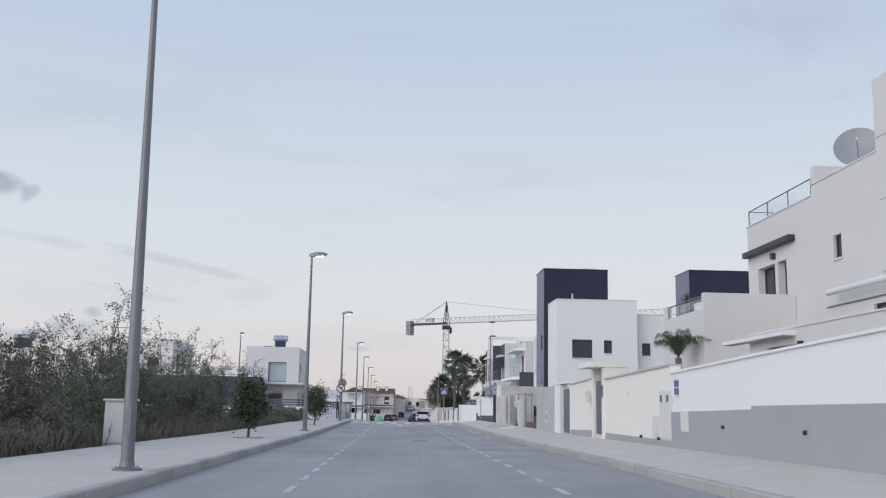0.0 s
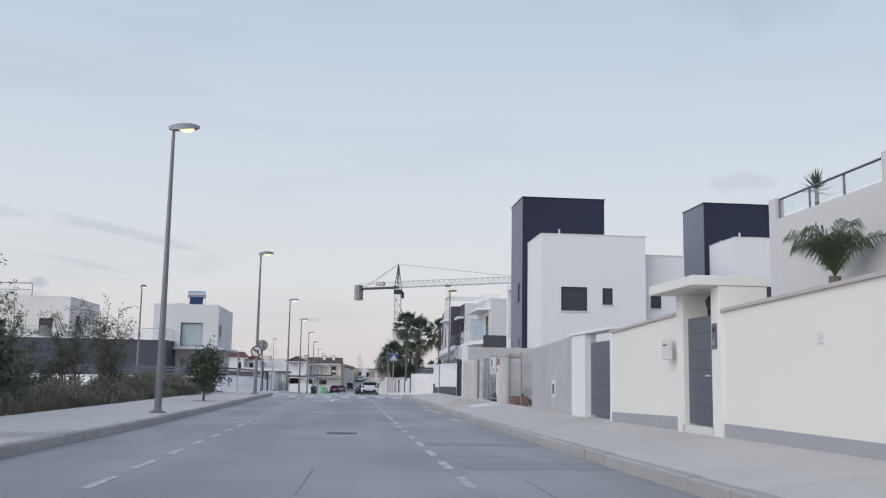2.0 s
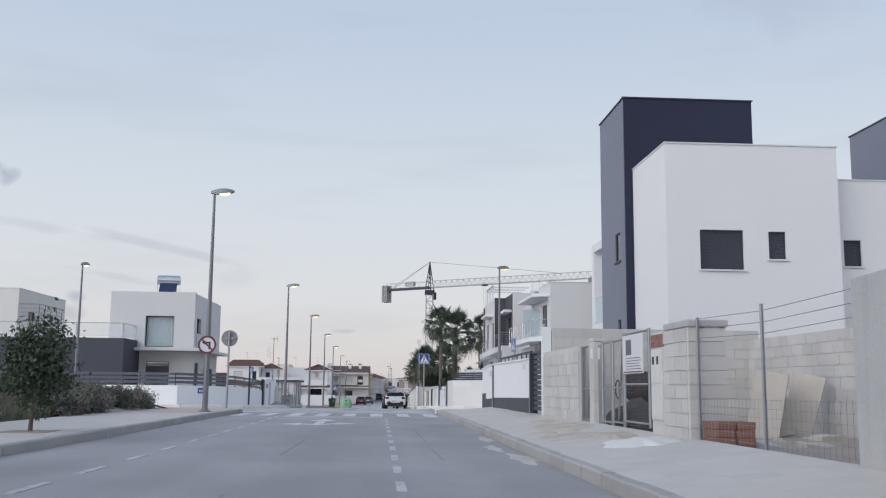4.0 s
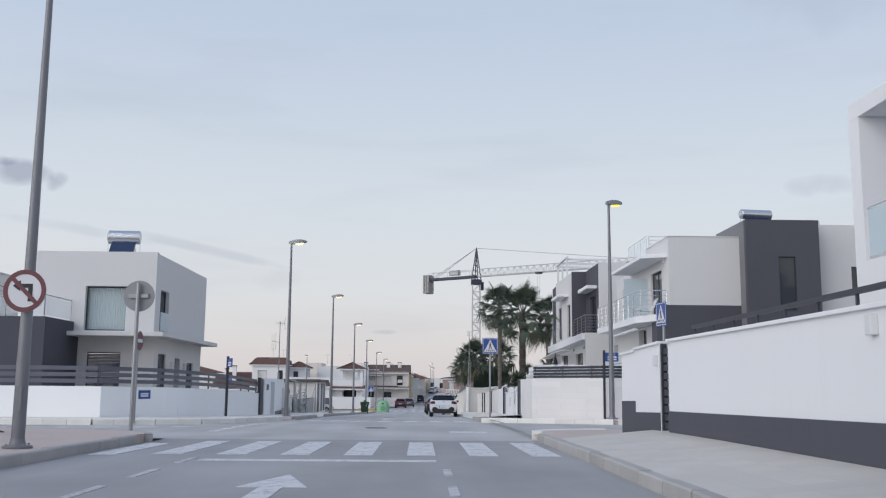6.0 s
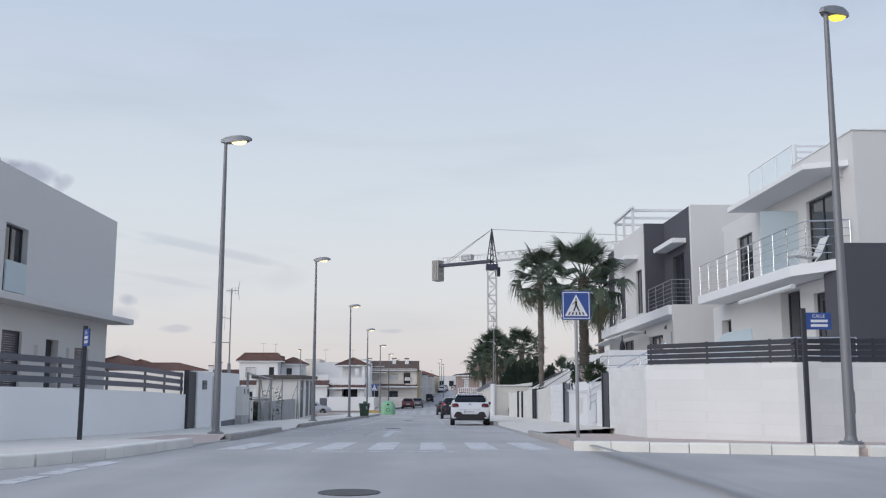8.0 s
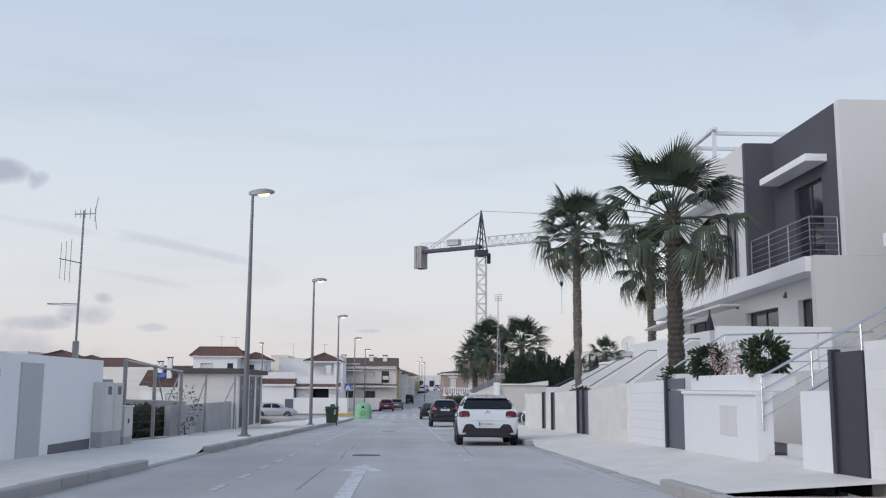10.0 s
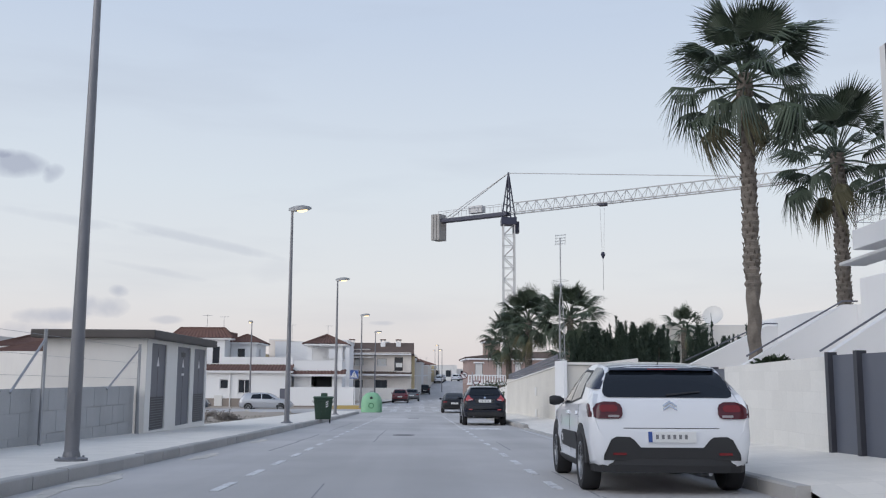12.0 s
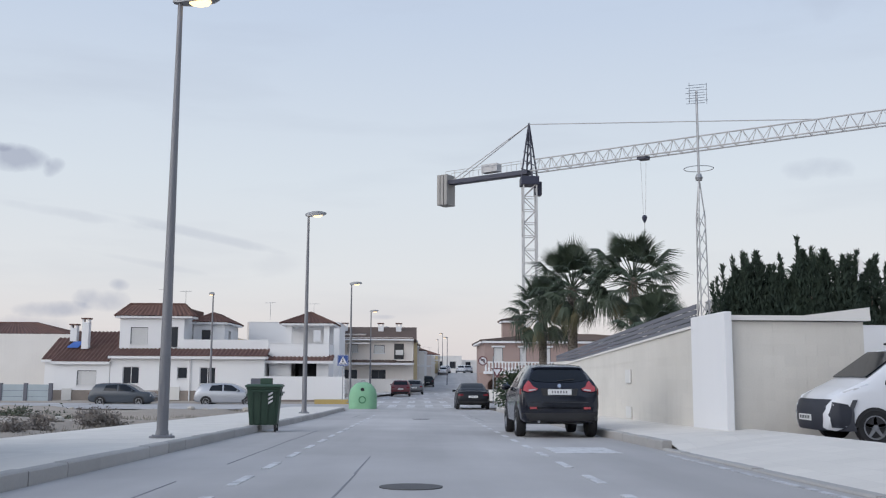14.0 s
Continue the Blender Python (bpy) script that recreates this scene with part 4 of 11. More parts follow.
# gate pillar with meter cabinet and a course of brick
gp = thing("gate_pillar", "concrete block gate pillar with white meter cabinet and brick top", "pillar", at=(3.86, 43.8, 0.2))
part("shaft", MB().box(3.86, 4.4, 42.95, 44.7, 0.05, 1.86), block_grey, gp, bevel=0.015)
part("cap", MB().box(3.84, 4.42, 42.9, 44.0, 1.86, 1.96), block_raw, gp, bevel=0.02)
for i, (u0, u1) in enumerate(((42.97, 43.5), (43.5, 44.03))):
    for j in range(9):
        o = 0.26 if j % 2 else 0.0
        part("block", MB().fbox(FX(3.86), max(u0 - o, 42.97) + 0.006, min(u1 - o, 44.03) - 0.006, 0.1 + 0.195 * j + 0.006, 0.1 + 0.195 * (j + 1) - 0.006, 0.0, 0.014), block_grey, gp)
for j in range(9):
    part("block", MB().fbox(FY(42.95), 3.87, 4.39, 0.1 + 0.195 * j + 0.006, 0.1 + 0.195 * (j + 1) - 0.006, 0.0, 0.014), block_grey, gp)
for i in range(4):
    for j in range(2):
        part("brick", MB().fbox(FX(3.86), 44.02 + 0.165 * i, 44.17 + 0.165 * i, 1.64 + 0.1 * j, 1.73 + 0.1 * j, -0.02, 0.012), brick_red, gp)
cab = part("cabinet", MB().fbox(FX(3.86), 44.1, 44.62, 0.56, 1.6, 0, 0.03), plastic_white, gp, "white meter cabinet", bevel=0.006)
part("cabinet_door", MB().fbox(FX(3.86), 44.13, 44.59, 1.1, 1.57, 0.03, 0.04), plastic_white, cab)
part("cabinet_door", MB().fbox(FX(3.86), 44.13, 44.59, 0.6, 1.07, 0.03, 0.04), plastic_white, cab)
for a in (44.2, 44.42):
    part("reading_window", MB().fbox(FX(3.86), a, a + 0.09, 1.38, 1.5, 0.04, 0.044), ink, cab)


def mesh_panel(y0, y1, z0, z1, x=3.95, brace=True):
    g = thing("mesh_gate", "galvanised wire mesh gate leaf of the building plot", "gate", "building plot gates", at=(x, y0, z0))
    for a in (y0, y1):
        part("upright", MB().tube([(x, a, z0), (x, a, z1)], 0.028, 8), galv, g)
    for z in (z0 + 0.06, (z0 + z1) / 2 - 0.1, z1 - 0.03):
        part("crossbar", MB().tube([(x, y0, z), (x, y1, z)], 0.018, 8), galv, g)
    if brace:
        part("brace", MB().tube([(x + 0.02, y0 + 0.1, z1 - 0.05), (x + 0.02, y0 + 0.5, z0 + 0.1)], 0.02, 8), galv, g)
    wires = MB()
    k = y0
    while k < y1:
        wires.box(x - 0.0007, x + 0.0007, k, k + 0.0014, z0, z1)
        k += 0.05
    k = z0
    while k < z1:
        wires.box(x - 0.0007, x + 0.0007, y0, y1, k, k + 0.0014)
        k += 0.05
    tagged(part("wire_mesh", wires, galv, g), kind="stuff")
    return g


mesh_panel(45.12, 46.66, 0.40, 1.98, brace=False)
mesh_panel(46.70, 47.50, 0.36, 1.90)
g_ = mesh_panel(49.22, 50.1, 0.32, 1.90, brace=True)
part("lock_stile", MB().box(3.93, 3.97, 50.02, 50.36, 0.34, 1.86), galv, g_, "broad steel lock stile")
part("lock_plate", MB().box(3.915, 3.93, 50.12, 50.26, 1.6, 1.8), white_metal, g_)
g_ = mesh_panel(47.55, 48.30, 0.34, 1.90, brace=False)
part("lock_stile", MB().box(3.93, 3.97, 48.32, 48.58, 0.34, 1.86), galv, g_, "broad steel lock stile")
part("lock_plate", MB().box(3.915, 3.93, 48.4, 48.54, 1.58, 1.8), white_metal, g_)
gpost = thing("gate_post", "square post of stacked concrete blocks between the gate leaves", "post", at=(4.0, 48.9, 0.1))
for j in range(8):
    part("block", MB().box(3.87, 4.10, 48.70, 49.10, 0.06 + 0.235 * j, 0.292 + 0.235 * j), block_grey, gpost, bevel=0.004)
part("cap", MB().box(3.86, 4.11, 48.68, 49.12, 1.94, 2.0), block_grey, gpost, bevel=0.006)
part("lock_plate", MB().box(3.855, 3.87, 48.78, 48.92, 1.6, 1.8), white_metal, gpost)
notice = thing("notice_board", "white site notice board wired to the mesh gate", "notice board", at=(3.93, 45.4, 1.3))
part("board", MB().fbox(FX(3.92), 45.35, 46.62, 1.27, 1.92, 0, 0.01), sign_white, notice)
part("red_line", MB().fbox(FX(3.92), 45.38, 46.58, 1.285, 1.305, 0.01, 0.013), sign_red, notice)
part("drawing", MB().fbox(FX(3.92), 46.05, 46.4, 1.58, 1.84, 0.01, 0.013), metal_grey, notice)
for k in range(5):
    part("text_bar", MB().fbox(FX(3.92), 45.45 + 0.06 * (k % 3), 46.4, 1.34 + 0.045 * k, 1.352 + 0.045 * k, 0.01, 0.013), metal_grey, notice)

# building plot clutter
random.seed(4)
for k in range(26):
    x, y = random.uniform(4.4, 8.6), random.uniform(38.8, 53)
    if 44 < y < 50 and x < 5:
        continue
    s = random.uniform(0.12, 0.32)
    b = MB().box(-s, s, -s * 0.6, s * 0.6, 0, s * 0.7)
    b.v = [(v[0] * random.uniform(0.7, 1.1), v[1] * random.uniform(0.7, 1.1), v[2] * random.uniform(0.7, 1.2)) for v in b.v]
    ob = tagged(part("rubble_piece", b, rubble_mat if k % 2 else block_raw, bevel=0.02), "broken lump of concrete on the building plot", "rubble", "rubble on the plot")
    ob.matrix_basis = pose(x, y, zr(y) - 0.04, 0, 0, random.uniform(0, 180))
for k, (y, lean) in enumerate(((41.2, 8), (40.2, -12), (42.2, 14))):
    ob = tagged(part("leaning_panel", MB().box(-0.32, 0.32, -0.03, 0.03, 0, 1.35), rubble_mat, bevel=0.01), "pale panel leaning against the plot wall", "panel", "leaning panels")
    ob.matrix_basis = pose(7.2 + 0.55 * k, 48.7 + 0.5 * k, zr(y) + 0.06, -14, lean, -35)
for k in range(10):
    ob = tagged(part("stacked_brick", MB().box(-0.12, 0.12, -0.25, 0.25, 0, 0.095), brick_red, bevel=0.004), "red hollow brick in a small stack", "brick", "stacked bricks")
    ob.matrix_basis = pose(4.12 + 0.27 * (k % 2), 42.55, zr(42) + 0.1 + 0.1 * (k // 2), 0, 0, random.uniform(-4, 4))
struct("plot_soil", strip(4.1, 9.2, 38.4, 54.3, 0.08), earth, "trodden bare soil of the building plot", "ground")
mixer = thing("cement_mixer", "rusty dark cement mixer behind the mesh", "cement mixer", at=(5.45, 51.1, 0.1))
part("drum", MB().lathe([(0.12, 0.55), (0.34, 0.75), (0.38, 1.0), (0.26, 1.28), (0.2, 1.3)], 18, (5.45, 51.1, 0.1)), M("rusty_dark", (0.05, 0.035, 0.035), 0.8, var=0.3), mixer, smooth=True)
for a in (-0.35, 0.35):
    part("leg", MB().tube([(5.45 + a, 50.8, 0.08), (5.45 + a * 0.4, 51.1, 0.85)], 0.025, 8), metal_dark, mixer)
    part("leg", MB().tube([(5.45 + a, 51.4, 0.08), (5.45 + a * 0.4, 51.1, 0.85)], 0.025, 8), metal_dark, mixer)

part("tilt_frame", MB().tube([(5.0, 51.1, 0.85), (5.0, 51.1, 1.15), (5.1, 51.1, 1.3), (5.8, 51.1, 1.3), (5.9, 51.1, 1.15), (5.9, 51.1, 0.85)], 0.03, 8), M("rust_red_steel", (0.10, 0.045, 0.04), 0.75, var=0.3), mixer, "rusty red tilting frame")
part("hand_wheel", MB().tube([(4.95, 51.1 + 0.2 * math.cos(math.pi * k / 8), 1.0 + 0.2 * math.sin(math.pi * k / 8)) for k in range(17)], 0.016, 6), metal_dark, mixer)
rh = MB().lathe([(1.15, 0.0), (1.05, 0.3), (0.8, 0.62), (0.42, 0.9), (0.08, 1.0)], 22)
rh.v = [(5.2 + 0.85 * vx * (1 + 0.25 * noise.noise((vx * 2, vy * 2, vz))), 49.9 + vy * 1.35 * (1 + 0.25 * noise.noise((vx * 2, vy * 2, vz + 5))), 0.06 + 0.72 * vz * (1 + 0.3 * noise.noise((vx * 3, vy * 3, 9)))) for vx, vy, vz in rh.v]
tagged(part("spoil_mound", rh, M("dark_spoil", (0.06, 0.055, 0.052), 0.95, var=0.5, scale=3.0, fine=20, bump=0.8, dist=0.03)), "dark heap of spoil and scrap behind the mesh gate", "heap")
def strand_fence(y0, y1, x, top):
    """Strained wires over a strip of sheep netting, from the raw wall to the gate pillar."""
    f = thing("wire_fence", "slack wire fence with low netting before the plot", "fence", "wire fences", at=(x, y0, 0.2))
    for y in (y0 + 0.05, (y0 + y1) / 2, y1 - 0.05):
        part("post", MB().tube([(x, y, zr(y)), (x, y, top)], 0.022, 7), galv, f)
    for k in range(3):
        part("wire", MB().tube([(x, y0, top - 0.04 - 0.13 * k), (x, (y0 + y1) / 2, top - 0.08 - 0.13 * k), (x, y1, top - 0.02 - 0.13 * k)], 0.004, 4), galv, f)
    net = MB()
    for k in range(8):
        net.tube([(x, y0, 0.2 + 0.1 * k), (x, y1, 0.2 + 0.1 * k)], 0.002, 3, caps=False)
    for k in range(int((y1 - y0) / 0.12)):
        net.tube([(x, y0 + 0.12 * k, 0.15), (x, y0 + 0.12 * k, 0.92)], 0.002, 3, caps=False)
    tagged(part("netting", net, galv, f), kind="stuff")


strand_fence(38.45, 42.9, 3.97, 1.98)
# ---- slatted gate, white wall with dark base before the crossing ----
sg = thing("slatted_gate", "dark slatted metal driveway gate", "gate", at=(4.0, 55.5, 0.4))
for a in (54.66, 56.4):
    part("post", MB().box(3.9, 4.0, a, a + 0.1, 0.3, 1.98), metal_dark, sg)
part("rail", MB().box(3.9, 4.0, 54.66, 56.5, 1.94, 2.0), metal_dark, sg)
for k in range(11):
    part("slat", MB().box(3.93, 3.97, 54.76, 56.4, 0.42 + 0.138 * k, 0.53 + 0.138 * k), metal_dark, sg)
part("post", MB().box(3.86, 4.06, 56.52, 56.72, 0.2, 1.98), metal_dark, sg)
villa_wall(56.72, 64.9, 1.80, 1.84, 0.74, 0.66, band_mat=dark_band, label="white rendered wall with a dark grey base band")
villa_wall(65.5, 67.45, 1.84, 1.80, 0.62, 0.58, band_mat=dark_band, label="white rendered wall with a dark grey base band")
villa_wall(67.45, 68.7, 1.76, 1.74, 0.80, 0.78, band_mat=dark_band, label="white rendered wall end with a dark base band")
seg_wall("garden_wall", MB().box(4.1, 20, 68.45, 68.7, 0.0, 1.74), white_wall, "white garden wall turning into the side street")
seg_wall("base_wall", MB().box(3.9, 20, 68.69, 68.72, 0.0, 0.78), dark_band, "dark grey base of the side street wall")
sl = thing("slit_gate", "narrow dark slatted pedestrian gate in the white wall", "gate", at=(3.95, 65.2, 0.3))
for k in range(10):
    part("slat", MB().box(3.9, 3.94, 64.95, 65.45, 0.34 + 0.145 * k, 0.45 + 0.145 * k), metal_dark, sl)
for a in (64.9, 65.43):
    part("post", MB().box(3.87, 3.97, a, a + 0.07, 0.2, 1.84), metal_dark, sl)
hr = thing("wall_rail", "dark flat rail along the top of the white wall", "railing", at=(3.97, 60, 1.9))
part("bar", MB().box(3.95, 4.0, 56.9, 63.8, 2.0, 2.06), metal_dark, hr)
for k in range(8):
    part("stub", MB().box(3.96, 3.99, 57.0 + 0.95 * k, 57.03 + 0.95 * k, 1.85, 2.0), metal_dark, hr)
wl = tagged(part("wall_light", MB().fbox(FX(W0), 57.3, 57.42, 1.55, 1.75, 0, 0.08), white_metal, bevel=0.01), "small white box light on the wall", "lamp")
wl2 = tagged(part("wall_light", MB().fbox(FX(W0), 65.6, 65.72, 1.45, 1.65, 0, 0.08), white_metal, bevel=0.01), "small white box light on the wall", "lamp")

# ---- houses ----
def window(F, u0, u1, v0, v1, house, depth=0.14, pane=pane_dark, frame_mat=metal_dark, sill=True, bars=1, label=""):
    """A framed window set back in its opening."""
    b = MB()
    t = 0.05
    d = -depth
    b.fbox(F, u0, u1, v0, v0 + t, d, d + 0.05).fbox(F, u0, u1, v1 - t, v1, d, d + 0.05)
    b.fbox(F, u0, u0 + t, v0 + t, v1 - t, d, d + 0.05).fbox(F, u1 - t, u1, v0 + t, v1 - t, d, d + 0.05)
    for k in range(1, bars + 1):
        c = u0 + (u1 - u0) * k / (bars + 1)
        if bars and (u1 - u0) > 0.9:
            b.fbox(F, c - 0.025, c + 0.025, v0 + t, v1 - t, d, d + 0.05)
    w = part("window", b, frame_mat, house, label)
    part("pane", MB().fbox(F, u0 + t, u1 - t, v0 + t, v1 - t, d + 0.015, d + 0.025), pane, w)
    if sill:
        part("sill", MB().fbox(F, u0 - 0.05, u1 + 0.05, v0 - 0.05, v0, -depth, 0.05), white_metal, w)
    return w


def blind(F, u0, u1, v0, v1, house, mat_=shutter, depth=0.10, gap=0.06):
    """A closed roller shutter of horizontal laths."""
    w = part("shutter_window", MB().fbox(F, u0, u1, v1 - 0.05, v1, -depth - 0.06, -depth + 0.03).fbox(F, u0, u0 + 0.035, v0, v1 - 0.05, -depth - 0.06, -depth + 0.03).fbox(F, u1 - 0.035, u1, v0, v1 - 0.05, -depth - 0.06, -depth + 0.03), metal_dark, house)
    laths = MB()
    z = v0
    while z < v1 - 0.06:
        laths.fprism(F, [(u0 + 0.035, z), (u1 - 0.035, z), (u1 - 0.035, min(z + gap - 0.008, v1 - 0.05)), (u0 + 0.035, min(z + gap - 0.008, v1 - 0.05))], -depth - 0.03, -depth + 0.012 * (1 + 0.3 * math.sin(z * 40)))
        z += gap
    tagged(part("shutter_face", laths, mat_, w), kind="stuff")
    part("sill", MB().fbox(F, u0 - 0.06, u1 + 0.06, v0 - 0.05, v0, -depth, 0.06), white_metal, w)
    return w


def shell(house, x0, x1, y0, y1, z0, z1, mat_, front=(), left=(), right=(), name="wall", parapet=0.0, roof_mat=None, cap=True):
    """Four walls with openings and a flat roof slab. front faces the driver, left faces -x, right faces +x."""
    part(name, MB().fwall(FY(y0), x0, x1, z0, z1, front), mat_, house)
    part(name, MB().fwall(FX(x0), y0 + 0.25, y1 - 0.25, z0, z1, left), mat_, house)
    part(name, MB().fwall(FX(x1, 1), y0 + 0.25, y1 - 0.25, z0, z1, right), mat_, house)
    part(name, MB().box(x0, x1, y1 - 0.25, y1, z0, z1), mat_, house)
    part("roof", MB().box(x0 + 0.25, x1 - 0.25, y0 + 0.25, y1 - 0.25, z1 - 0.3 - parapet, z1 - 0.08 - parapet), roof_mat or cream_wall, house)
    if cap:
        b = MB().box(x0 - 0.03, x1 + 0.03, y0 - 0.03, y0 + 0.28, z1, z1 + 0.04).box(x0 - 0.03, x1 + 0.03, y1 - 0.28, y1 + 0.03, z1, z1 + 0.04)
        b.box(x0 - 0.03, x0 + 0.28, y0 + 0.28, y1 - 0.28, z1, z1 + 0.04).box(x1 - 0.28, x1 + 0.03, y0 + 0.28, y1 - 0.28, z1, z1 + 0.04)
        part("parapet_cap", b, mat_ if mat_ in (tower_dark, tower_grey, house_grey) else white_metal, house)


def railing(house, pts, h=0.9, mat_=chrome, bars=4, post_gap=1.0, pane=None, r=0.018):
    """Posts, handrail and either horizontal bars or a glass sheet, along points."""
    rail = part("railing", MB().tube([(x, y, z + h) for x, y, z in pts], r * 1.15, 8), mat_, house)
    for (a, b_) in zip(pts[:-1], pts[1:]):
        a, b_ = Vector(a), Vector(b_)
        n = max(1, int((b_ - a).length / post_gap))
        for k in range(n + 1):
            p = a + (b_ - a) * (k / n)
            part("post", MB().tube([p, p + Vector((0, 0, h))], r, 6), mat_, rail)
        if pane:
            d = (b_ - a).normalized()
            nrm = Vector((-d.y, d.x, 0)) * 0.006
            q = [a + Vector((0, 0, 0.08)), b_ + Vector((0, 0, 0.08)), b_ + Vector((0, 0, h - 0.05)), a + Vector((0, 0, h - 0.05))]
            g = part("glass", MB().add([p + nrm for p in q] + [p - nrm for p in q], [(0, 1, 2, 3), (7, 6, 5, 4), (0, 4, 5, 1), (1, 5, 6, 2), (2, 6, 7, 3), (3, 7, 4, 0)]), pane, rail)
            g.visible_shadow = False
        else:
            for k in range(1, bars + 1):
                z = Vector((0, 0, h * k / (bars + 1)))
                part("bar", MB().tube([a + z, b_ + z], r * 0.55, 6), mat_, rail)
    return rail


def antenna(at, h=1.2, kind=0):
    x, y, z = at
    a = thing("tv_antenna", "thin metal television aerial on its mast", "antenna", "rooftop aerials", at)
    part("mast", MB().tube([(x, y, z), (x, y, z + h)], 0.02, 6), galv, a)
    part("boom", MB().tube([(x - 0.45, y, z + h - 0.08), (x + 0.45, y, z + h - 0.04)], 0.012, 6), galv, a)
    for k in range(7):
        part("element", MB().tube([(x - 0.42 + 0.14 * k, y - 0.25 + 0.02 * k, z + h - 0.08), (x - 0.42 + 0.14 * k, y + 0.25 - 0.02 * k, z + h - 0.08)], 0.008, 5), galv, a)
    return a


def water_heater(at, scale=1.0, yaw=0):
    """Solar panel with a horizontal tank above it, on a frame; panel faces the driver."""
    h = thing("solar_water_heater", "solar water heater with steel tank and dark collector", "water heater", "solar water heaters")
    b = MB()
    n, r, L = 20, 0.29, 0.95
    ring = lambda x, rr: [(x, -0.1 + rr * math.cos(2 * math.pi * k / n), 1.05 + rr * math.sin(2 * math.pi * k / n)) for k in range(n)]
    b.loft([ring(-L, r * 0.75), ring(-L + 0.05, r), ring(L - 0.05, r), ring(L, r * 0.75)])
    part("tank", b, chrome, h, "shiny steel tank", smooth=True)
    pan = part("collector", MB().hexa([(-0.7, -1.0, 0.05), (0.7, -1.0, 0.05), (0.7, -0.05, 0.88), (-0.7, -0.05, 0.88), (-0.7, -1.06, 0.12), (0.7, -1.06, 0.12), (0.7, -0.11, 0.95), (-0.7, -0.11, 0.95)]), M("solar_collector", (0.02, 0.035, 0.09), 0.15, var=0.1, bump=0), h, "dark blue glass collector")
    for s in (-0.6, 0.6):
        part("leg", MB().tube([(s, -0.1, 0), (s, -0.1, 0.8)], 0.022, 6), galv, h)
        part("leg", MB().tube([(s, 0.5, 0), (s, -0.1, 0.95)], 0.022, 6), galv, h)
        part("pipe", MB().tube([(s * 1.55, -0.1, 0.0), (s * 1.55, -0.1, 1.15), (s * 1.4, -0.1, 1.25)], 0.012, 6), galv, h)
    h.matrix_basis = Matrix.Translation(at) @ Matrix.Rotation(radians(yaw), 4, "Z") @ Matrix.Scale(scale, 4)
    return h


def ac_unit(at, s=1.0, yaw=0):
    h = thing("air_conditioner", "white outdoor air conditioning unit on the roof", "air conditioner", "rooftop units")
    part("case", MB().box(-0.42, 0.42, -0.16, 0.16, 0.05, 0.65), plastic_white, h, bevel=0.02)
    part("fan_grille", MB().tube([(0.12, -0.165, 0.36), (0.12, -0.175, 0.36)], 0.23, 20), metal_dark, h)
    for x in (-0.3, 0.3):
        part("foot", MB().box(x - 0.03, x + 0.03, -0.18, 0.18, 0, 0.05), trim_black, h)
    h.matrix_basis = Matrix.Translation(at) @ Matrix.Rotation(radians(yaw), 4, "Z") @ Matrix.Scale(s, 4)
    return h


def dish(at, r, aim, label="white satellite dish on a roof", mat_=plastic_white):
    h = thing("satellite_dish", label, "satellite dish", "satellite dishes")
    b = MB()
    prof = [(r * k / 6, 0.28 * r * (k / 6) ** 2) for k in range(1, 7)]
    b.lathe(prof + [(r, 0.28 * r + 0.015)] + [(rr, zz + 0.02) for rr, zz in prof[::-1]], 28)
    part("bowl", b, mat_, h, smooth=True)
    part("arm", MB().tube([(0, -r * 0.9, 0.25 * r), (0, -0.1, r * 0.95)], 0.018, 6), galv, h)
    part("receiver", MB().tube([(0, -0.1, r * 0.9), (0, -0.06, r * 1.05)], 0.04, 8), plastic_white, h)
    part("stand", MB().tube([(0, 0, 0), (0, 0.25, -0.25), (0, 0.6, -0.9)], 0.03, 8), galv, h)
    h.matrix_basis = Matrix.Translation(at) @ Vector(aim).to_track_quat("Z", "Y").to_matrix().to_4x4()
    return h


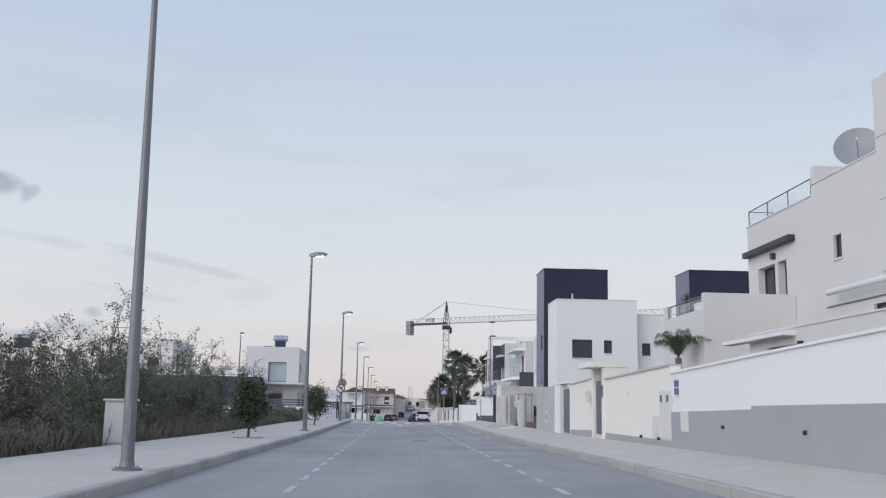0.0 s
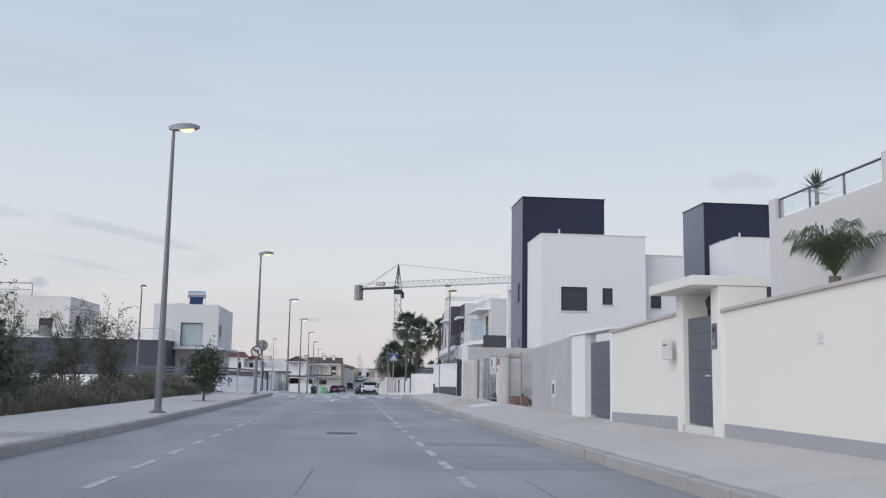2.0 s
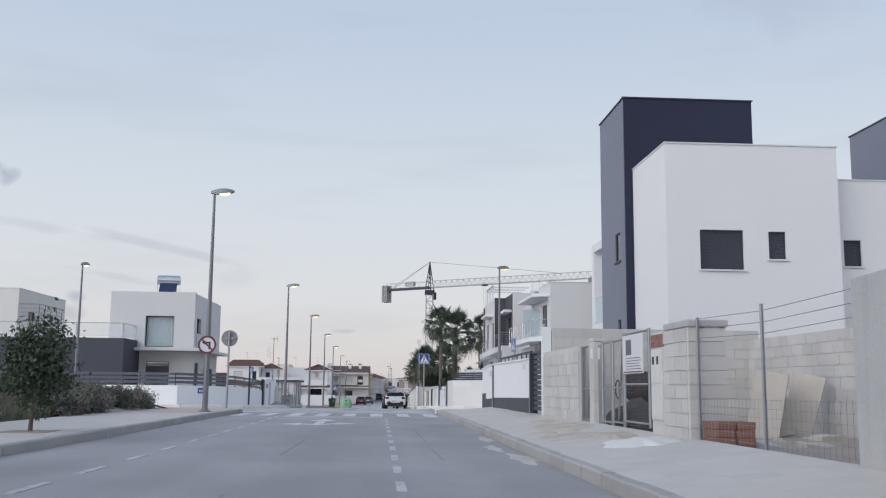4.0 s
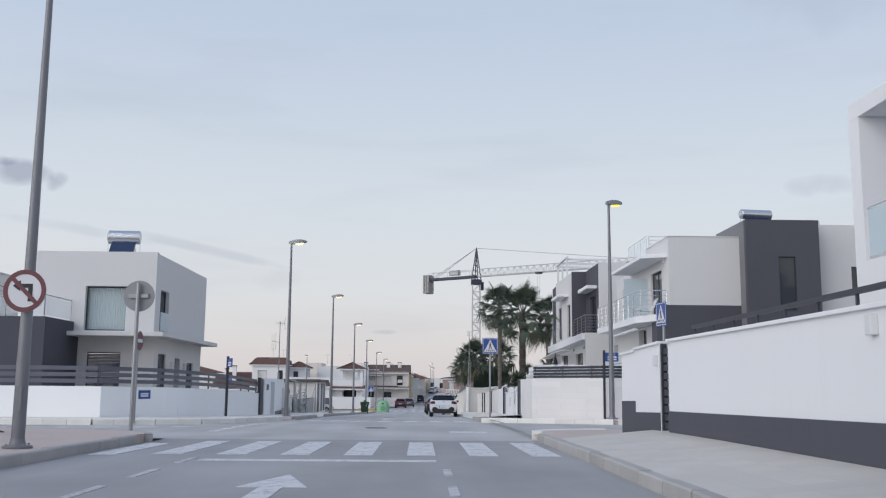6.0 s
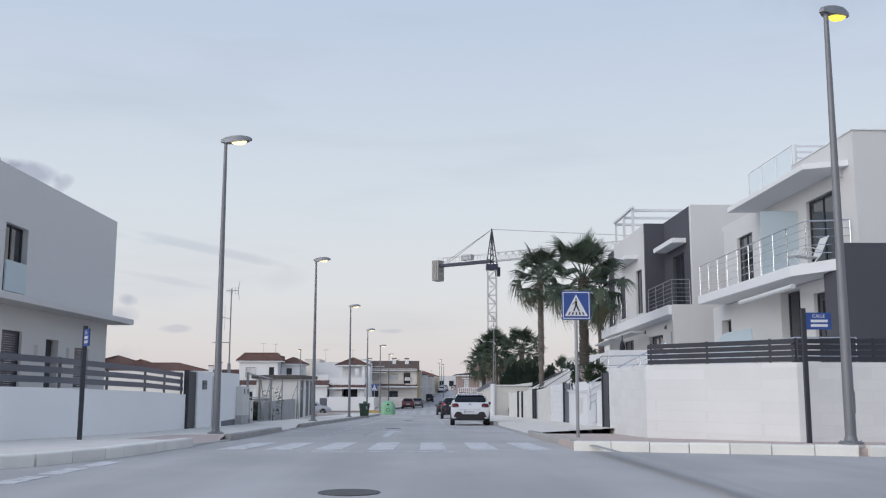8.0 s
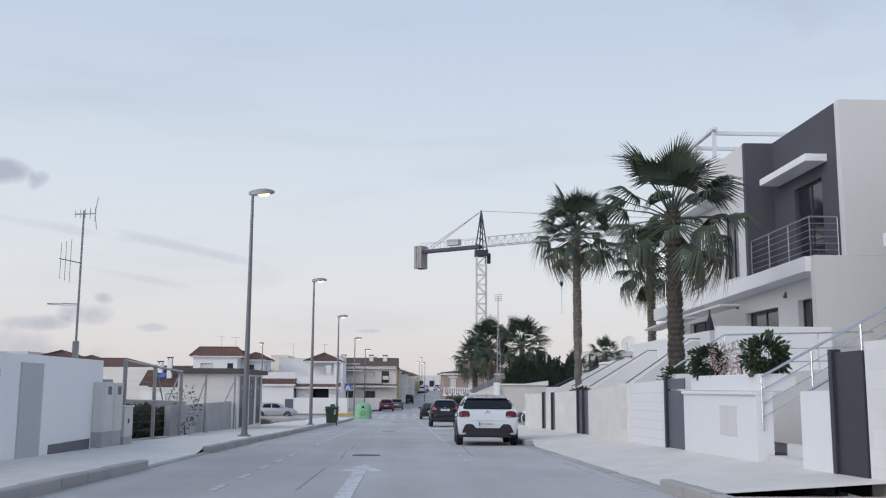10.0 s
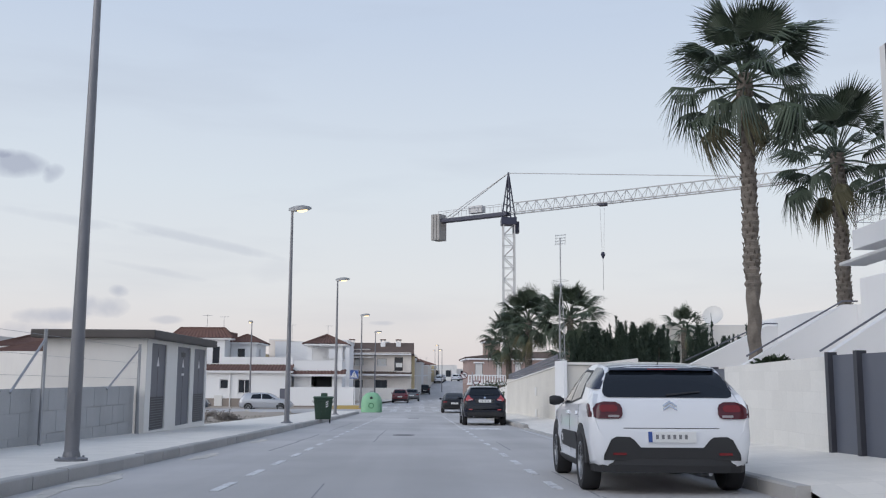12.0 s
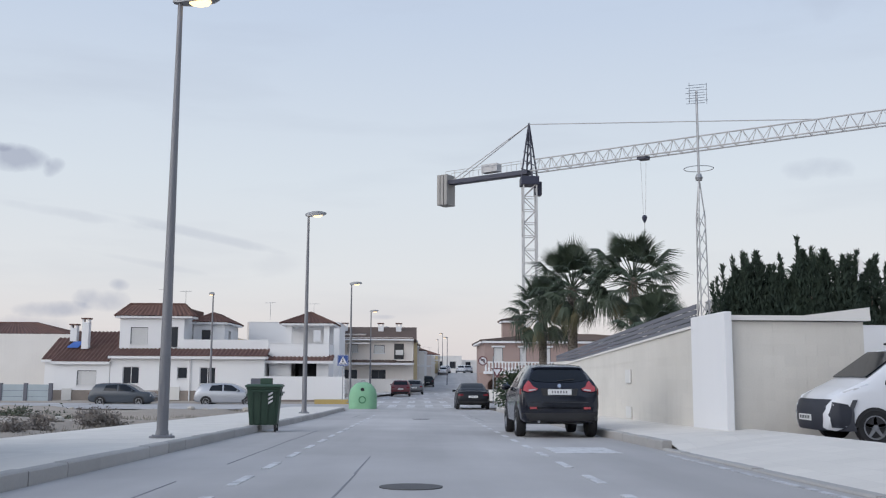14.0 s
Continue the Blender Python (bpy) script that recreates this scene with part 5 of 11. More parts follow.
# first villa on the right, behind the long wall
def villa_a():
    h = thing("villa", "cream rendered two-storey villa with roof terrace", "house", "villas", at=(13, 24, 0.4))
    holes = [(27.05, 27.75, 4.9, 6.28), (28.0, 29.5, 4.9, 6.28), (23.15, 23.65, 5.75, 6.45)]
    shell(h, 10.45, 18.5, 25.0, 30.4, 0.4, 7.95, cream_wall, left=[q for q in holes if q[0] > 26], parapet=0.0)
    shell(h, 10.45, 18.5, 8.0, 24.996, 0.4, 8.28, cream_wall, left=[(23.15, 23.65, 5.75, 6.45), (19.0, 21.5, 3.0, 4.2)])
    part("stair_block", MB().box(10.4, 18.4, 8.05, 20.85, 5.0, 10.25), cream_wall, h)
    for z in (6.9, 8.6):
        part("panel_joint", MB().box(10.394, 10.4, 8.1, 20.8, z, z + 0.015), metal_grey, h)
    part("awning_tube", MB().tube([(10.1, 16.0, 4.72), (10.1, 23.4, 4.72)], 0.09, 10), white_metal, h)
    part("ledge_line", MB().box(10.42, 10.45, 16.0, 24.2, 4.36, 4.40), metal_grey, h)
    part("parapet_step", MB().box(10.45, 13.5, 24.7, 24.99, 8.325, 8.86), cream_wall, h)
    F = FX(10.45)
    window(F, 27.05, 27.75, 4.9, 6.28, h, 0.3)
    window(F, 28.0, 29.5, 4.9, 6.28, h, 0.3, pane=pane_dark)
    window(F, 23.15, 23.65, 5.75, 6.45, h)
    window(F, 19.0, 21.5, 3.0, 4.2, h)
    part("awning_box", MB().box(10.2, 10.45, 26.3, 30.35, 6.78, 6.98), metal_dark, h, "closed dark awning cassette", bevel=0.02)
    part("spotlight", MB().box(10.32, 10.45, 27.9, 28.1, 6.42, 6.62), metal_dark, h, "small dark floodlight")
    railing(h, [(10.5, 25.1, 7.95), (10.5, 30.3, 7.95), (18.4, 30.3, 7.95)], 0.58, metal_dark, pane=rail_glass, post_gap=1.3)
    # terrace block before it, with a glass rail between two solid ends
    part("terrace_wall", MB().box(7.42, 10.44, 26.4, 26.6, 0.4, 5.02), cream_wall, h, bevel=0.01)
    part("terrace_wall", MB().box(7.42, 7.62, 26.6, 30.55, 0.4, 4.52), cream_wall, h)
    part("terrace_wall", MB().box(7.42, 7.62, 30.55, 30.85, 0.4, 4.98), cream_wall, h, bevel=0.01)
    part("terrace_wall", MB().box(7.62, 10.44, 30.65, 30.85, 0.4, 4.52), cream_wall, h)
    part("terrace_floor", MB().box(7.62, 10.44, 26.6, 30.65, 3.9, 4.05), cream_wall, h)
    railing(h, [(7.5, 26.65, 4.52), (7.5, 30.5, 4.52)], 0.42, metal_grey, pane=rail_glass, post_gap=1.1, r=0.022)
    # low volume with pergola slabs before the villa
    shell(h, 7.2, 10.44, 10.0, 22.0, 0.4, 3.3, cream_wall, left=[(13.0, 15.5, 2.0, 2.9), (17.5, 20.8, 2.2, 2.9)])
    window(FX(7.2), 13.0, 15.5, 2.0, 2.9, h)
    window(FX(7.2), 17.5, 20.8, 2.2, 2.9, h)
    part("canopy_slab", MB().box(6.85, 7.2, 19.0, 23.2, 3.1, 3.2), white_wall, h, bevel=0.01)
    for y in (14.0, 18.6):
        part("wall_lamp", MB().box(7.1, 7.2, y, y + 0.14, 2.75, 2.95), metal_dark, h)
    return h


villa_a()
# shade of the bowl put into its colour; the other dishes stay white
dish((12.0, 24.9, 9.45), 0.72, (-0.45, -0.8, 0.35), "large satellite dish on the villa roof, its shade painted grey", M("shaded_dish", (0.30, 0.31, 0.33), 0.5))


# white villa with the dark stair tower
def villa_tower():
    h = thing("tower_villa", "white rendered villa with a dark stair tower", "house", "tower villas", at=(8.0, 57.3, 0.2))
    win = [(8.91, 10.21, 4.47, 5.64), (10.96, 11.48, 4.80, 5.62)]
    shell(h, 7.93, 13.13, 56.85, 63.7, 0.2, 8.2, white_wall, front=win)
    F = FY(56.85)
    for q in win:
        blind(F, *q, h)
    shell(h, 13.134, 15.4, 57.7, 63.7, 0.2, 7.4, white_wall, front=[(13.65, 14.2, 4.75, 5.55)])
    blind(FY(57.7), 13.65, 14.2, 4.75, 5.55, h)
    # tower: one volume, its street side a lighter grey than the near-black front
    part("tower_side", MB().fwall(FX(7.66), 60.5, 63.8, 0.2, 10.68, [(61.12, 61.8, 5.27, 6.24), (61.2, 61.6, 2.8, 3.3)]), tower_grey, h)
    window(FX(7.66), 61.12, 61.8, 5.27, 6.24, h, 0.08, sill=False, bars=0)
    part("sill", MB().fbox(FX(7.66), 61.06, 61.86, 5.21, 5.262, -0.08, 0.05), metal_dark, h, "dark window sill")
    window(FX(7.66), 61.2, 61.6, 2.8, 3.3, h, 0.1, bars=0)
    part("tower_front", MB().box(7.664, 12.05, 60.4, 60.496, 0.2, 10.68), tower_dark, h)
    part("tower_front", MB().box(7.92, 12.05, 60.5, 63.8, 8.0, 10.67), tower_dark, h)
    part("parapet_cap", MB().box(7.62, 12.09, 60.36, 63.84, 10.68, 10.72), metal_dark, h)
    part("chimney_pipe", MB().tube([(9.5, 59.9, 8.2), (9.5, 59.9, 8.95)], 0.05, 10), white_metal, h)
    part("chimney_pipe", MB().tube([(13.3, 60.3, 7.4), (13.3, 60.3, 8.6)], 0.07, 10), galv, h)
    part("chimney_pipe", MB().tube([(8.3, 59.6, 8.2), (8.3, 59.6, 8.42)], 0.09, 10), white_metal, h)
    # open balcony frame beyond the tower
    part("balcony_pier", MB().box(7.8, 8.42, 65.7, 66.1, 0.3, 6.18), white_wall, h, bevel=0.008)
    part("balcony_beam", MB().box(7.8, 8.42, 63.8, 66.1, 6.18, 6.5), white_wall, h, bevel=0.008)
    part("balcony_beam", MB().box(8.424, 12.0, 65.7, 66.1, 6.18, 6.5), white_wall, h)
    part("balcony_wall", MB().box(7.8, 8.0, 63.8, 65.7, 0.3, 3.42), white_wall, h)
    part("balcony_slab", MB().box(8.0, 12.0, 63.9, 66.1, 3.2, 3.4), white_wall, h)
    part("balcony_wall", MB().box(11.8, 12.0, 63.9, 66.1, 3.4, 6.18), white_wall, h)
    railing(h, [(7.86, 63.9, 3.42), (7.86, 65.66, 3.42)], 1.0, white_metal, pane=frost_glass)
    part("spot_light", MB().box(13.8, 13.95, 57.6, 57.7, 3.1, 3.35), metal_dark, h)
    return h


tv = villa_tower()
tv2 = copy_thing(tv, Matrix.Translation((8.0 + 10.9, 57.3 + 2.6, 0.2 + 0.55)))
antenna((11.2, 63.2, 10.68), 0.55)
antenna((22.1, 65.8, 11.2), 0.55)


# corner villa after the crossing
def plan_slab(pts, z0, z1):
    """A slab of uniform thickness on any outline."""
    n = len(pts)
    return MB().add([(x, y, z0) for x, y in pts] + [(x, y, z1) for x, y in pts], [tuple(range(n))[::-1], tuple(range(n, 2 * n))] + [(i, (i + 1) % n, (i + 1) % n + n, i + n) for i in range(n)])


def villa_c():
    h = thing("corner_villa", "white and charcoal modern villa with glass balcony", "house", "villas", at=(12, 92, 0.5))
    # upper storey, white towards the driver
    part("upper_wall", MB().fwall(FY(89.4), 10.42, 13.56, 4.69, 7.72), cream_wall, h)
    part("upper_wall", MB().fwall(FX(10.42), 89.65, 93.4, 4.3, 7.72, [(90.7, 92.65, 4.36, 6.4)]), cream_wall, h)
    window(FX(10.42), 90.7, 92.65, 4.36, 6.4, h, 0.14, sill=False)
    part("upper_wall", MB().box(10.42, 19.4, 93.4, 93.6, 4.69, 7.72), cream_wall, h)
    part("roof", MB().box(10.67, 13.56, 89.65, 93.4, 7.4, 7.6), cream_wall, h)
    part("parapet_cap", MB().box(10.39, 13.56, 89.37, 93.62, 7.72, 7.75), white_metal, h)
    part("upper_wall", MB().fwall(FX(10.42), 93.6, 100.5, 4.3, 6.83, [(94.3, 96.4, 4.36, 6.4), (97.4, 99.0, 4.36, 6.3)]), cream_wall, h)
    window(FX(10.42), 94.3, 96.4, 4.36, 6.4, h, 0.15, sill=False, bars=2)
    window(FX(10.42), 97.4, 99.0, 4.36, 6.3, h, 0.15, sill=False)
    part("roof", MB().box(10.424, 19.4, 93.6, 100.7, 6.83, 7.0), cream_wall, h)
    # charcoal base, standing proud of the wall above, and stair tower
    part("lower_wall", MB().fwall(FY(89.4), 9.83, 13.56, 0.0, 4.69, []), house_grey, h)
    part("lower_wall", MB().box(9.83, 10.08, 89.65, 90.3, 0.0, 3.96), house_grey, h)
    part("lower_wall", MB().fwall(FX(10.21), 90.3, 101.5, 0.0, 3.96, [(90.55, 91.95, 1.3, 3.6), (92.95, 94.5, 1.3, 3.85), (99.4, 100.5, 1.3, 3.4)]), cream_wall, h)
    window(FX(10.21), 90.55, 91.95, 1.3, 3.6, h, 0.15, sill=False, bars=0)
    window(FX(10.21), 92.95, 94.5, 1.3, 3.85, h, 0.3, sill=False)
    window(FX(10.21), 99.4, 100.5, 1.3, 3.4, h, 0.3, sill=False)
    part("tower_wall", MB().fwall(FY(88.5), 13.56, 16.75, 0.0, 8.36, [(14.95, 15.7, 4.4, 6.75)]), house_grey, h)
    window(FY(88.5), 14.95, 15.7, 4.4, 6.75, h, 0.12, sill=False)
    # side of the tower set a paler grey than its charcoal front
    part("tower_side", MB().box(13.564, 13.8, 88.75, 92.6, 0.0, 8.36), M("paler_tower_side", (0.19, 0.19, 0.2), 0.8, streak=0.1), h)
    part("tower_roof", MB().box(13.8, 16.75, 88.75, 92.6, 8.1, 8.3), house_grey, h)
    part("side_wall", MB().fwall(FY(89.6), 16.75, 21.5, 0.0, 8.36, [(18.6, 19.5, 5.2, 6.5)]), cream_wall, h)
    window(FY(89.6), 18.6, 19.5, 5.2, 6.5, h)
    part("chimney_block", MB().box(17.6, 18.1, 91.5, 92.1, 8.1, 8.9), cream_wall, h)
    # balcony with a canted near end, and the roof slab over it
    part("balcony_slab", plan_slab([(9.84, 89.45), (10.42, 89.66), (10.42, 100.0), (9.2, 100.0), (9.2, 91.0)], 3.98, 4.28), white_wall, h, bevel=0.012)
    part("roof_slab", plan_slab([(9.36, 90.2), (10.42, 89.7), (10.42, 96.7), (9.36, 96.7)], 6.83, 6.99), white_wall, h, bevel=0.01)
    railing(h, [(10.36, 89.72, 4.28), (9.28, 90.0, 4.28), (9.22, 91.2, 4.28), (9.22, 99.7, 4.28)], 1.08, chrome, bars=4, post_gap=0.95)
    part("privacy_glass", MB().box(9.26, 10.4, 93.3, 93.32, 4.3, 6.25), frost_glass, h, "frosted glass balcony divider").visible_shadow = False
    railing(h, [(10.5, 93.7, 7.0), (10.5, 97.7, 7.0)], 1.42, white_metal, pane=rail_glass, post_gap=1.3, r=0.014)
    for k in range(4):
        part("louver", MB().box(10.6, 11.7, 93.66, 93.7, 7.8 + 0.19 * k, 7.86 + 0.19 * k), white_metal, h)
    for x in (10.6, 11.66):
        part("louver_post", MB().box(x, x + 0.05, 93.7, 93.75, 7.0, 8.46), white_metal, h)
    part("awning_box", MB().tube([(9.3, 91.1, 3.72), (9.3, 95.6, 3.66)], 0.07, 10), white_metal, h, "rolled white awning")
    part("terrace", MB().box(7.0, 10.2, 86.5, 101.5, -0.3, 1.25), cream_wall, h)
    part("privacy_glass", MB().fprism(FX(9.2), [(94.3, 1.3), (98.6, 1.3), (98.6, 2.3), (97.0, 2.75), (94.3, 2.75)], 0.0, 0.02), frost_glass, h, "frosted glass terrace screen").visible_shadow = False
    railing(h, [(10.1, 89.2, 1.25), (8.5, 89.2, 1.25), (7.4, 91.6, 1.0)], 0.95, chrome, bars=3)
    part("wall_lamp", MB().box(10.33, 10.42, 90.1, 90.25, 6.62, 6.85), white_metal, h)
    return h


villa_c()
water_heater((15.1, 91.6, 8.3), 0.8, 8)
def deck_chair(x, y, z):
    """Folded-steel rocking lounger: white sling over a bent tube."""
    c = thing("deck_chair", "white tubular lounge chair on the balcony", "chair", at=(x, y, z))
    for s in (-0.25, 0.25):
        part("side_tube", MB().tube([(x - 0.5, y + s, z + 0.32), (x - 0.3, y + s, z + 0.05), (x + 0.05, y + s, z + 0.02), (x + 0.3, y + s, z + 0.3), (x + 0.55, y + s, z + 0.85)], 0.018, 7), white_metal, c)
        part("arm", MB().tube([(x - 0.4, y + s, z + 0.3), (x - 0.2, y + s, z + 0.48), (x + 0.1, y + s, z + 0.5), (x + 0.35, y + s, z + 0.42)], 0.015, 7), white_metal, c)
    part("seat", MB().hexa([(x - 0.45, y - 0.24, z + 0.30), (x + 0.25, y - 0.24, z + 0.24), (x + 0.25, y + 0.24, z + 0.24), (x - 0.45, y + 0.24, z + 0.30), (x - 0.45, y - 0.24, z + 0.32), (x + 0.25, y - 0.24, z + 0.26), (x + 0.25, y + 0.24, z + 0.26), (x - 0.45, y + 0.24, z + 0.32)]), white_metal, c)
    part("backrest", MB().hexa([(x + 0.25, y - 0.24, z + 0.26), (x + 0.27, y - 0.24, z + 0.24), (x + 0.27, y + 0.24, z + 0.24), (x + 0.25, y + 0.24, z + 0.26), (x + 0.53, y - 0.24, z + 0.84), (x + 0.55, y - 0.24, z + 0.83), (x + 0.55, y + 0.24, z + 0.83), (x + 0.53, y + 0.24, z + 0.84)]), white_metal, c)


deck_chair(9.75, 91.2, 4.28)


def villa_d():
    h = thing("terrace_villa", "white modern villa with charcoal panel and balconies", "house", "villas", at=(12, 110, 0.2))
    # white front towards the driver: upper part set back, lower block standing forward
    part("front_wall", MB().fwall(FY(103.4), 10.0, 18.0, 4.28, 8.42), cream_wall, h)
    part("front_wall", MB().fwall(FY(103.4), 9.15, 18.0, -0.3, 4.276), cream_wall, h)
    part("street_wall", MB().fwall(FX(10.0), 103.65, 107.9, 4.28, 8.4, [(104.6, 106.4, 4.34, 6.6)]), house_grey, h)
    window(FX(10.0), 104.6, 106.4, 4.34, 6.6, h, 0.15, sill=False)
    part("canopy", MB().box(9.4, 10.0, 104.2, 107.5, 6.95, 7.15), white_wall, h, bevel=0.01)
    part("return_wall", MB().box(9.12, 10.0, 107.9, 108.1, 4.28, 8.4), house_grey, h)
    holes = [(108.7, 110.0, 4.34, 6.4), (112.45, 113.85, 4.34, 6.5)]
    part("street_wall", MB().fwall(FX(9.12), 108.1, 115.1, 4.2, 8.38, holes), cream_wall, h)
    window(FX(9.12), *holes[0], h, 0.15, sill=False)
    blind(FX(9.12), *holes[1], h)
    part("canopy", MB().box(8.5, 9.12, 109.4, 113.0, 6.95, 7.12), white_wall, h, bevel=0.01)
    part("street_wall", MB().box(9.14, 9.4, 115.1, 116.75, 4.1, 8.2), house_grey, h)
    part("end_wall", MB().box(9.14, 18, 116.75, 117.0, -0.6, 8.2), cream_wall, h)
    part("roof", MB().box(10.15, 18, 103.65, 116.75, 8.1, 8.28), cream_wall, h)
    # long balcony edge falling slightly along the street
    part("balcony_slab", slab_y(MB(), 9.0, 9.996, 103.62, 118.6, 3.88, 4.276, 3.62, 4.1), white_wall, h, bevel=0.012)
    railing(h, [(9.95, 103.7, 4.28), (9.2, 103.7, 4.28), (9.2, 107.85, 4.25)], 1.05, galv, bars=5, post_gap=1.1)
    railing(h, [(9.06, 111.9, 4.2), (9.06, 114.4, 4.17)], 0.95, chrome, bars=5, post_gap=1.1)
    railing(h, [(9.06, 115.3, 4.15), (9.06, 118.5, 4.1), (9.9, 118.5, 4.1)], 0.95, chrome, bars=4, post_gap=1.1)
    part("awning", slab_y(MB(), 8.55, 9.2, 113.4, 118.4, 3.36, 3.44, 3.2, 3.28), cream_wall, h, "folded pale awning", bevel=0.02)
    part("awning", slab_y(MB(), 8.55, 9.2, 109.0, 112.9, 3.42, 3.5, 3.36, 3.44), cream_wall, h, "folded pale awning", bevel=0.02)
    part("lower_wall", MB().fwall(FX(9.6), 103.65, 118.2, -0.6, 3.9, [(104.6, 105.6, 1.4, 3.3), (107.0, 109.6, 2.4, 3.25), (113.0, 115.6, 2.4, 3.3)]), cream_wall, h)
    window(FX(9.6), 104.6, 105.6, 1.4, 3.3, h, 0.2, sill=False)
    window(FX(9.6), 107.0, 109.6, 2.4, 3.25, h, 0.2)
    window(FX(9.6), 113.0, 115.6, 2.4, 3.3, h, 0.2)
    for y in (106.3, 110.2):
        part("wall_lamp", MB().hexa([(9.5, y, 3.45), (9.6, y, 3.45), (9.6, y + 0.12, 3.45), (9.5, y + 0.12, 3.45), (9.56, y + 0.04, 3.62), (9.6, y + 0.04, 3.62), (9.6, y + 0.08, 3.62), (9.56, y + 0.08, 3.62)]), metal_grey, h)
    # pergola on the roof
    for y in (111.3, 113.4, 115.5):
        part("pergola_post", MB().box(9.3, 9.42, y, y + 0.12, 8.4, 9.6), white_metal, h)
        part("pergola_beam", MB().box(9.3, 12.5, y, y + 0.12, 9.6, 9.72), white_metal, h)
    part("pergola_beam", MB().box(9.26, 9.4, 111.1, 115.8, 9.724, 9.82), white_metal, h)
    # terraces before the house, stepping down to the street
    part("terrace_front", MB().box(6.3, 9.14, 102.6, 102.8, -0.4, 2.38), white_wall, h, bevel=0.01)
    part("lower_terrace", MB().box(5.0, 9.9, 101.4, 102.6, -0.4, 1.2), white_wall, h)
    part("handrail", MB().tube([(4.9, 101.55, 1.35), (6.1, 101.5, 2.1), (9.6, 101.45, 2.2)], 0.022, 8), chrome, h)
    part("handrail", MB().tube([(6.1, 101.5, 1.75), (9.6, 101.45, 1.85)], 0.014, 8), chrome, h)
    part("handrail", MB().tube([(6.1, 101.5, 1.45), (9.6, 101.45, 1.55)], 0.014, 8), chrome, h)
    for a in (6.1, 7.2, 8.3, 9.4):
        part("rail_post", MB().tube([(a, 101.5, 1.1), (a, 101.5, 2.15)], 0.018, 8), chrome, h)
    part("terrace", MB().box(7.06, 9.55, 103.66, 120.5, -0.9, 1.2), white_wall, h)
    part("parapet", MB().box(7.06, 7.26, 105.5, 114.25, 1.2, 2.45), white_wall, h, bevel=0.01)
    part("parapet", MB().box(7.06, 7.26, 114.25, 120.5, 1.2, 1.95), white_wall, h, bevel=0.01)
    for y0, top in ((106.4, 2.2), (111.0, 2.05), (114.4, 1.95), (118.6, 1.75)):
        part("stair_wall", MB().fprism(FY(y0), [(4.75, -0.6), (7.06, -0.6), (7.06, top), (6.8, top), (4.75, 0.75)], -0.18, 0.0), white_wall, h, bevel=0.01)
        part("handrail", MB().tube([(4.8, y0 - 0.03, 0.92), (6.75, y0 - 0.03, top + 0.06), (7.05, y0 - 0.03, top + 0.06)], 0.018, 6), metal_grey, h)
        for k in range(7):
            part("step", MB().box(4.8 + 0.3 * k, 7.06, y0 + 0.18, y0 + 1.5, -0.4 + 0.22 * k, -0.18 + 0.22 * k), cream_wall, h)
    return h


villa_d()
for k, y in enumerate((104.2, 105.0)):
    ac_unit((12.2 + 0.9 * k, y + 2.0, 8.28), 0.95, 0)
par = thing("parasol", "closed dark parasol on the terrace", "parasol", at=(8.15, 108.8, 1.2))
part("pole", MB().tube([(8.15, 108.8, 1.2), (8.15, 108.8, 3.3)], 0.025, 8), metal_dark, par)
part("canopy", MB().lathe([(0.16, 0.0), (0.19, 0.3), (0.1, 0.9), (0.02, 1.15)], 10, (8.15, 108.8, 2.0)), M("dark_canvas", (0.03, 0.032, 0.045), 0.9), par)


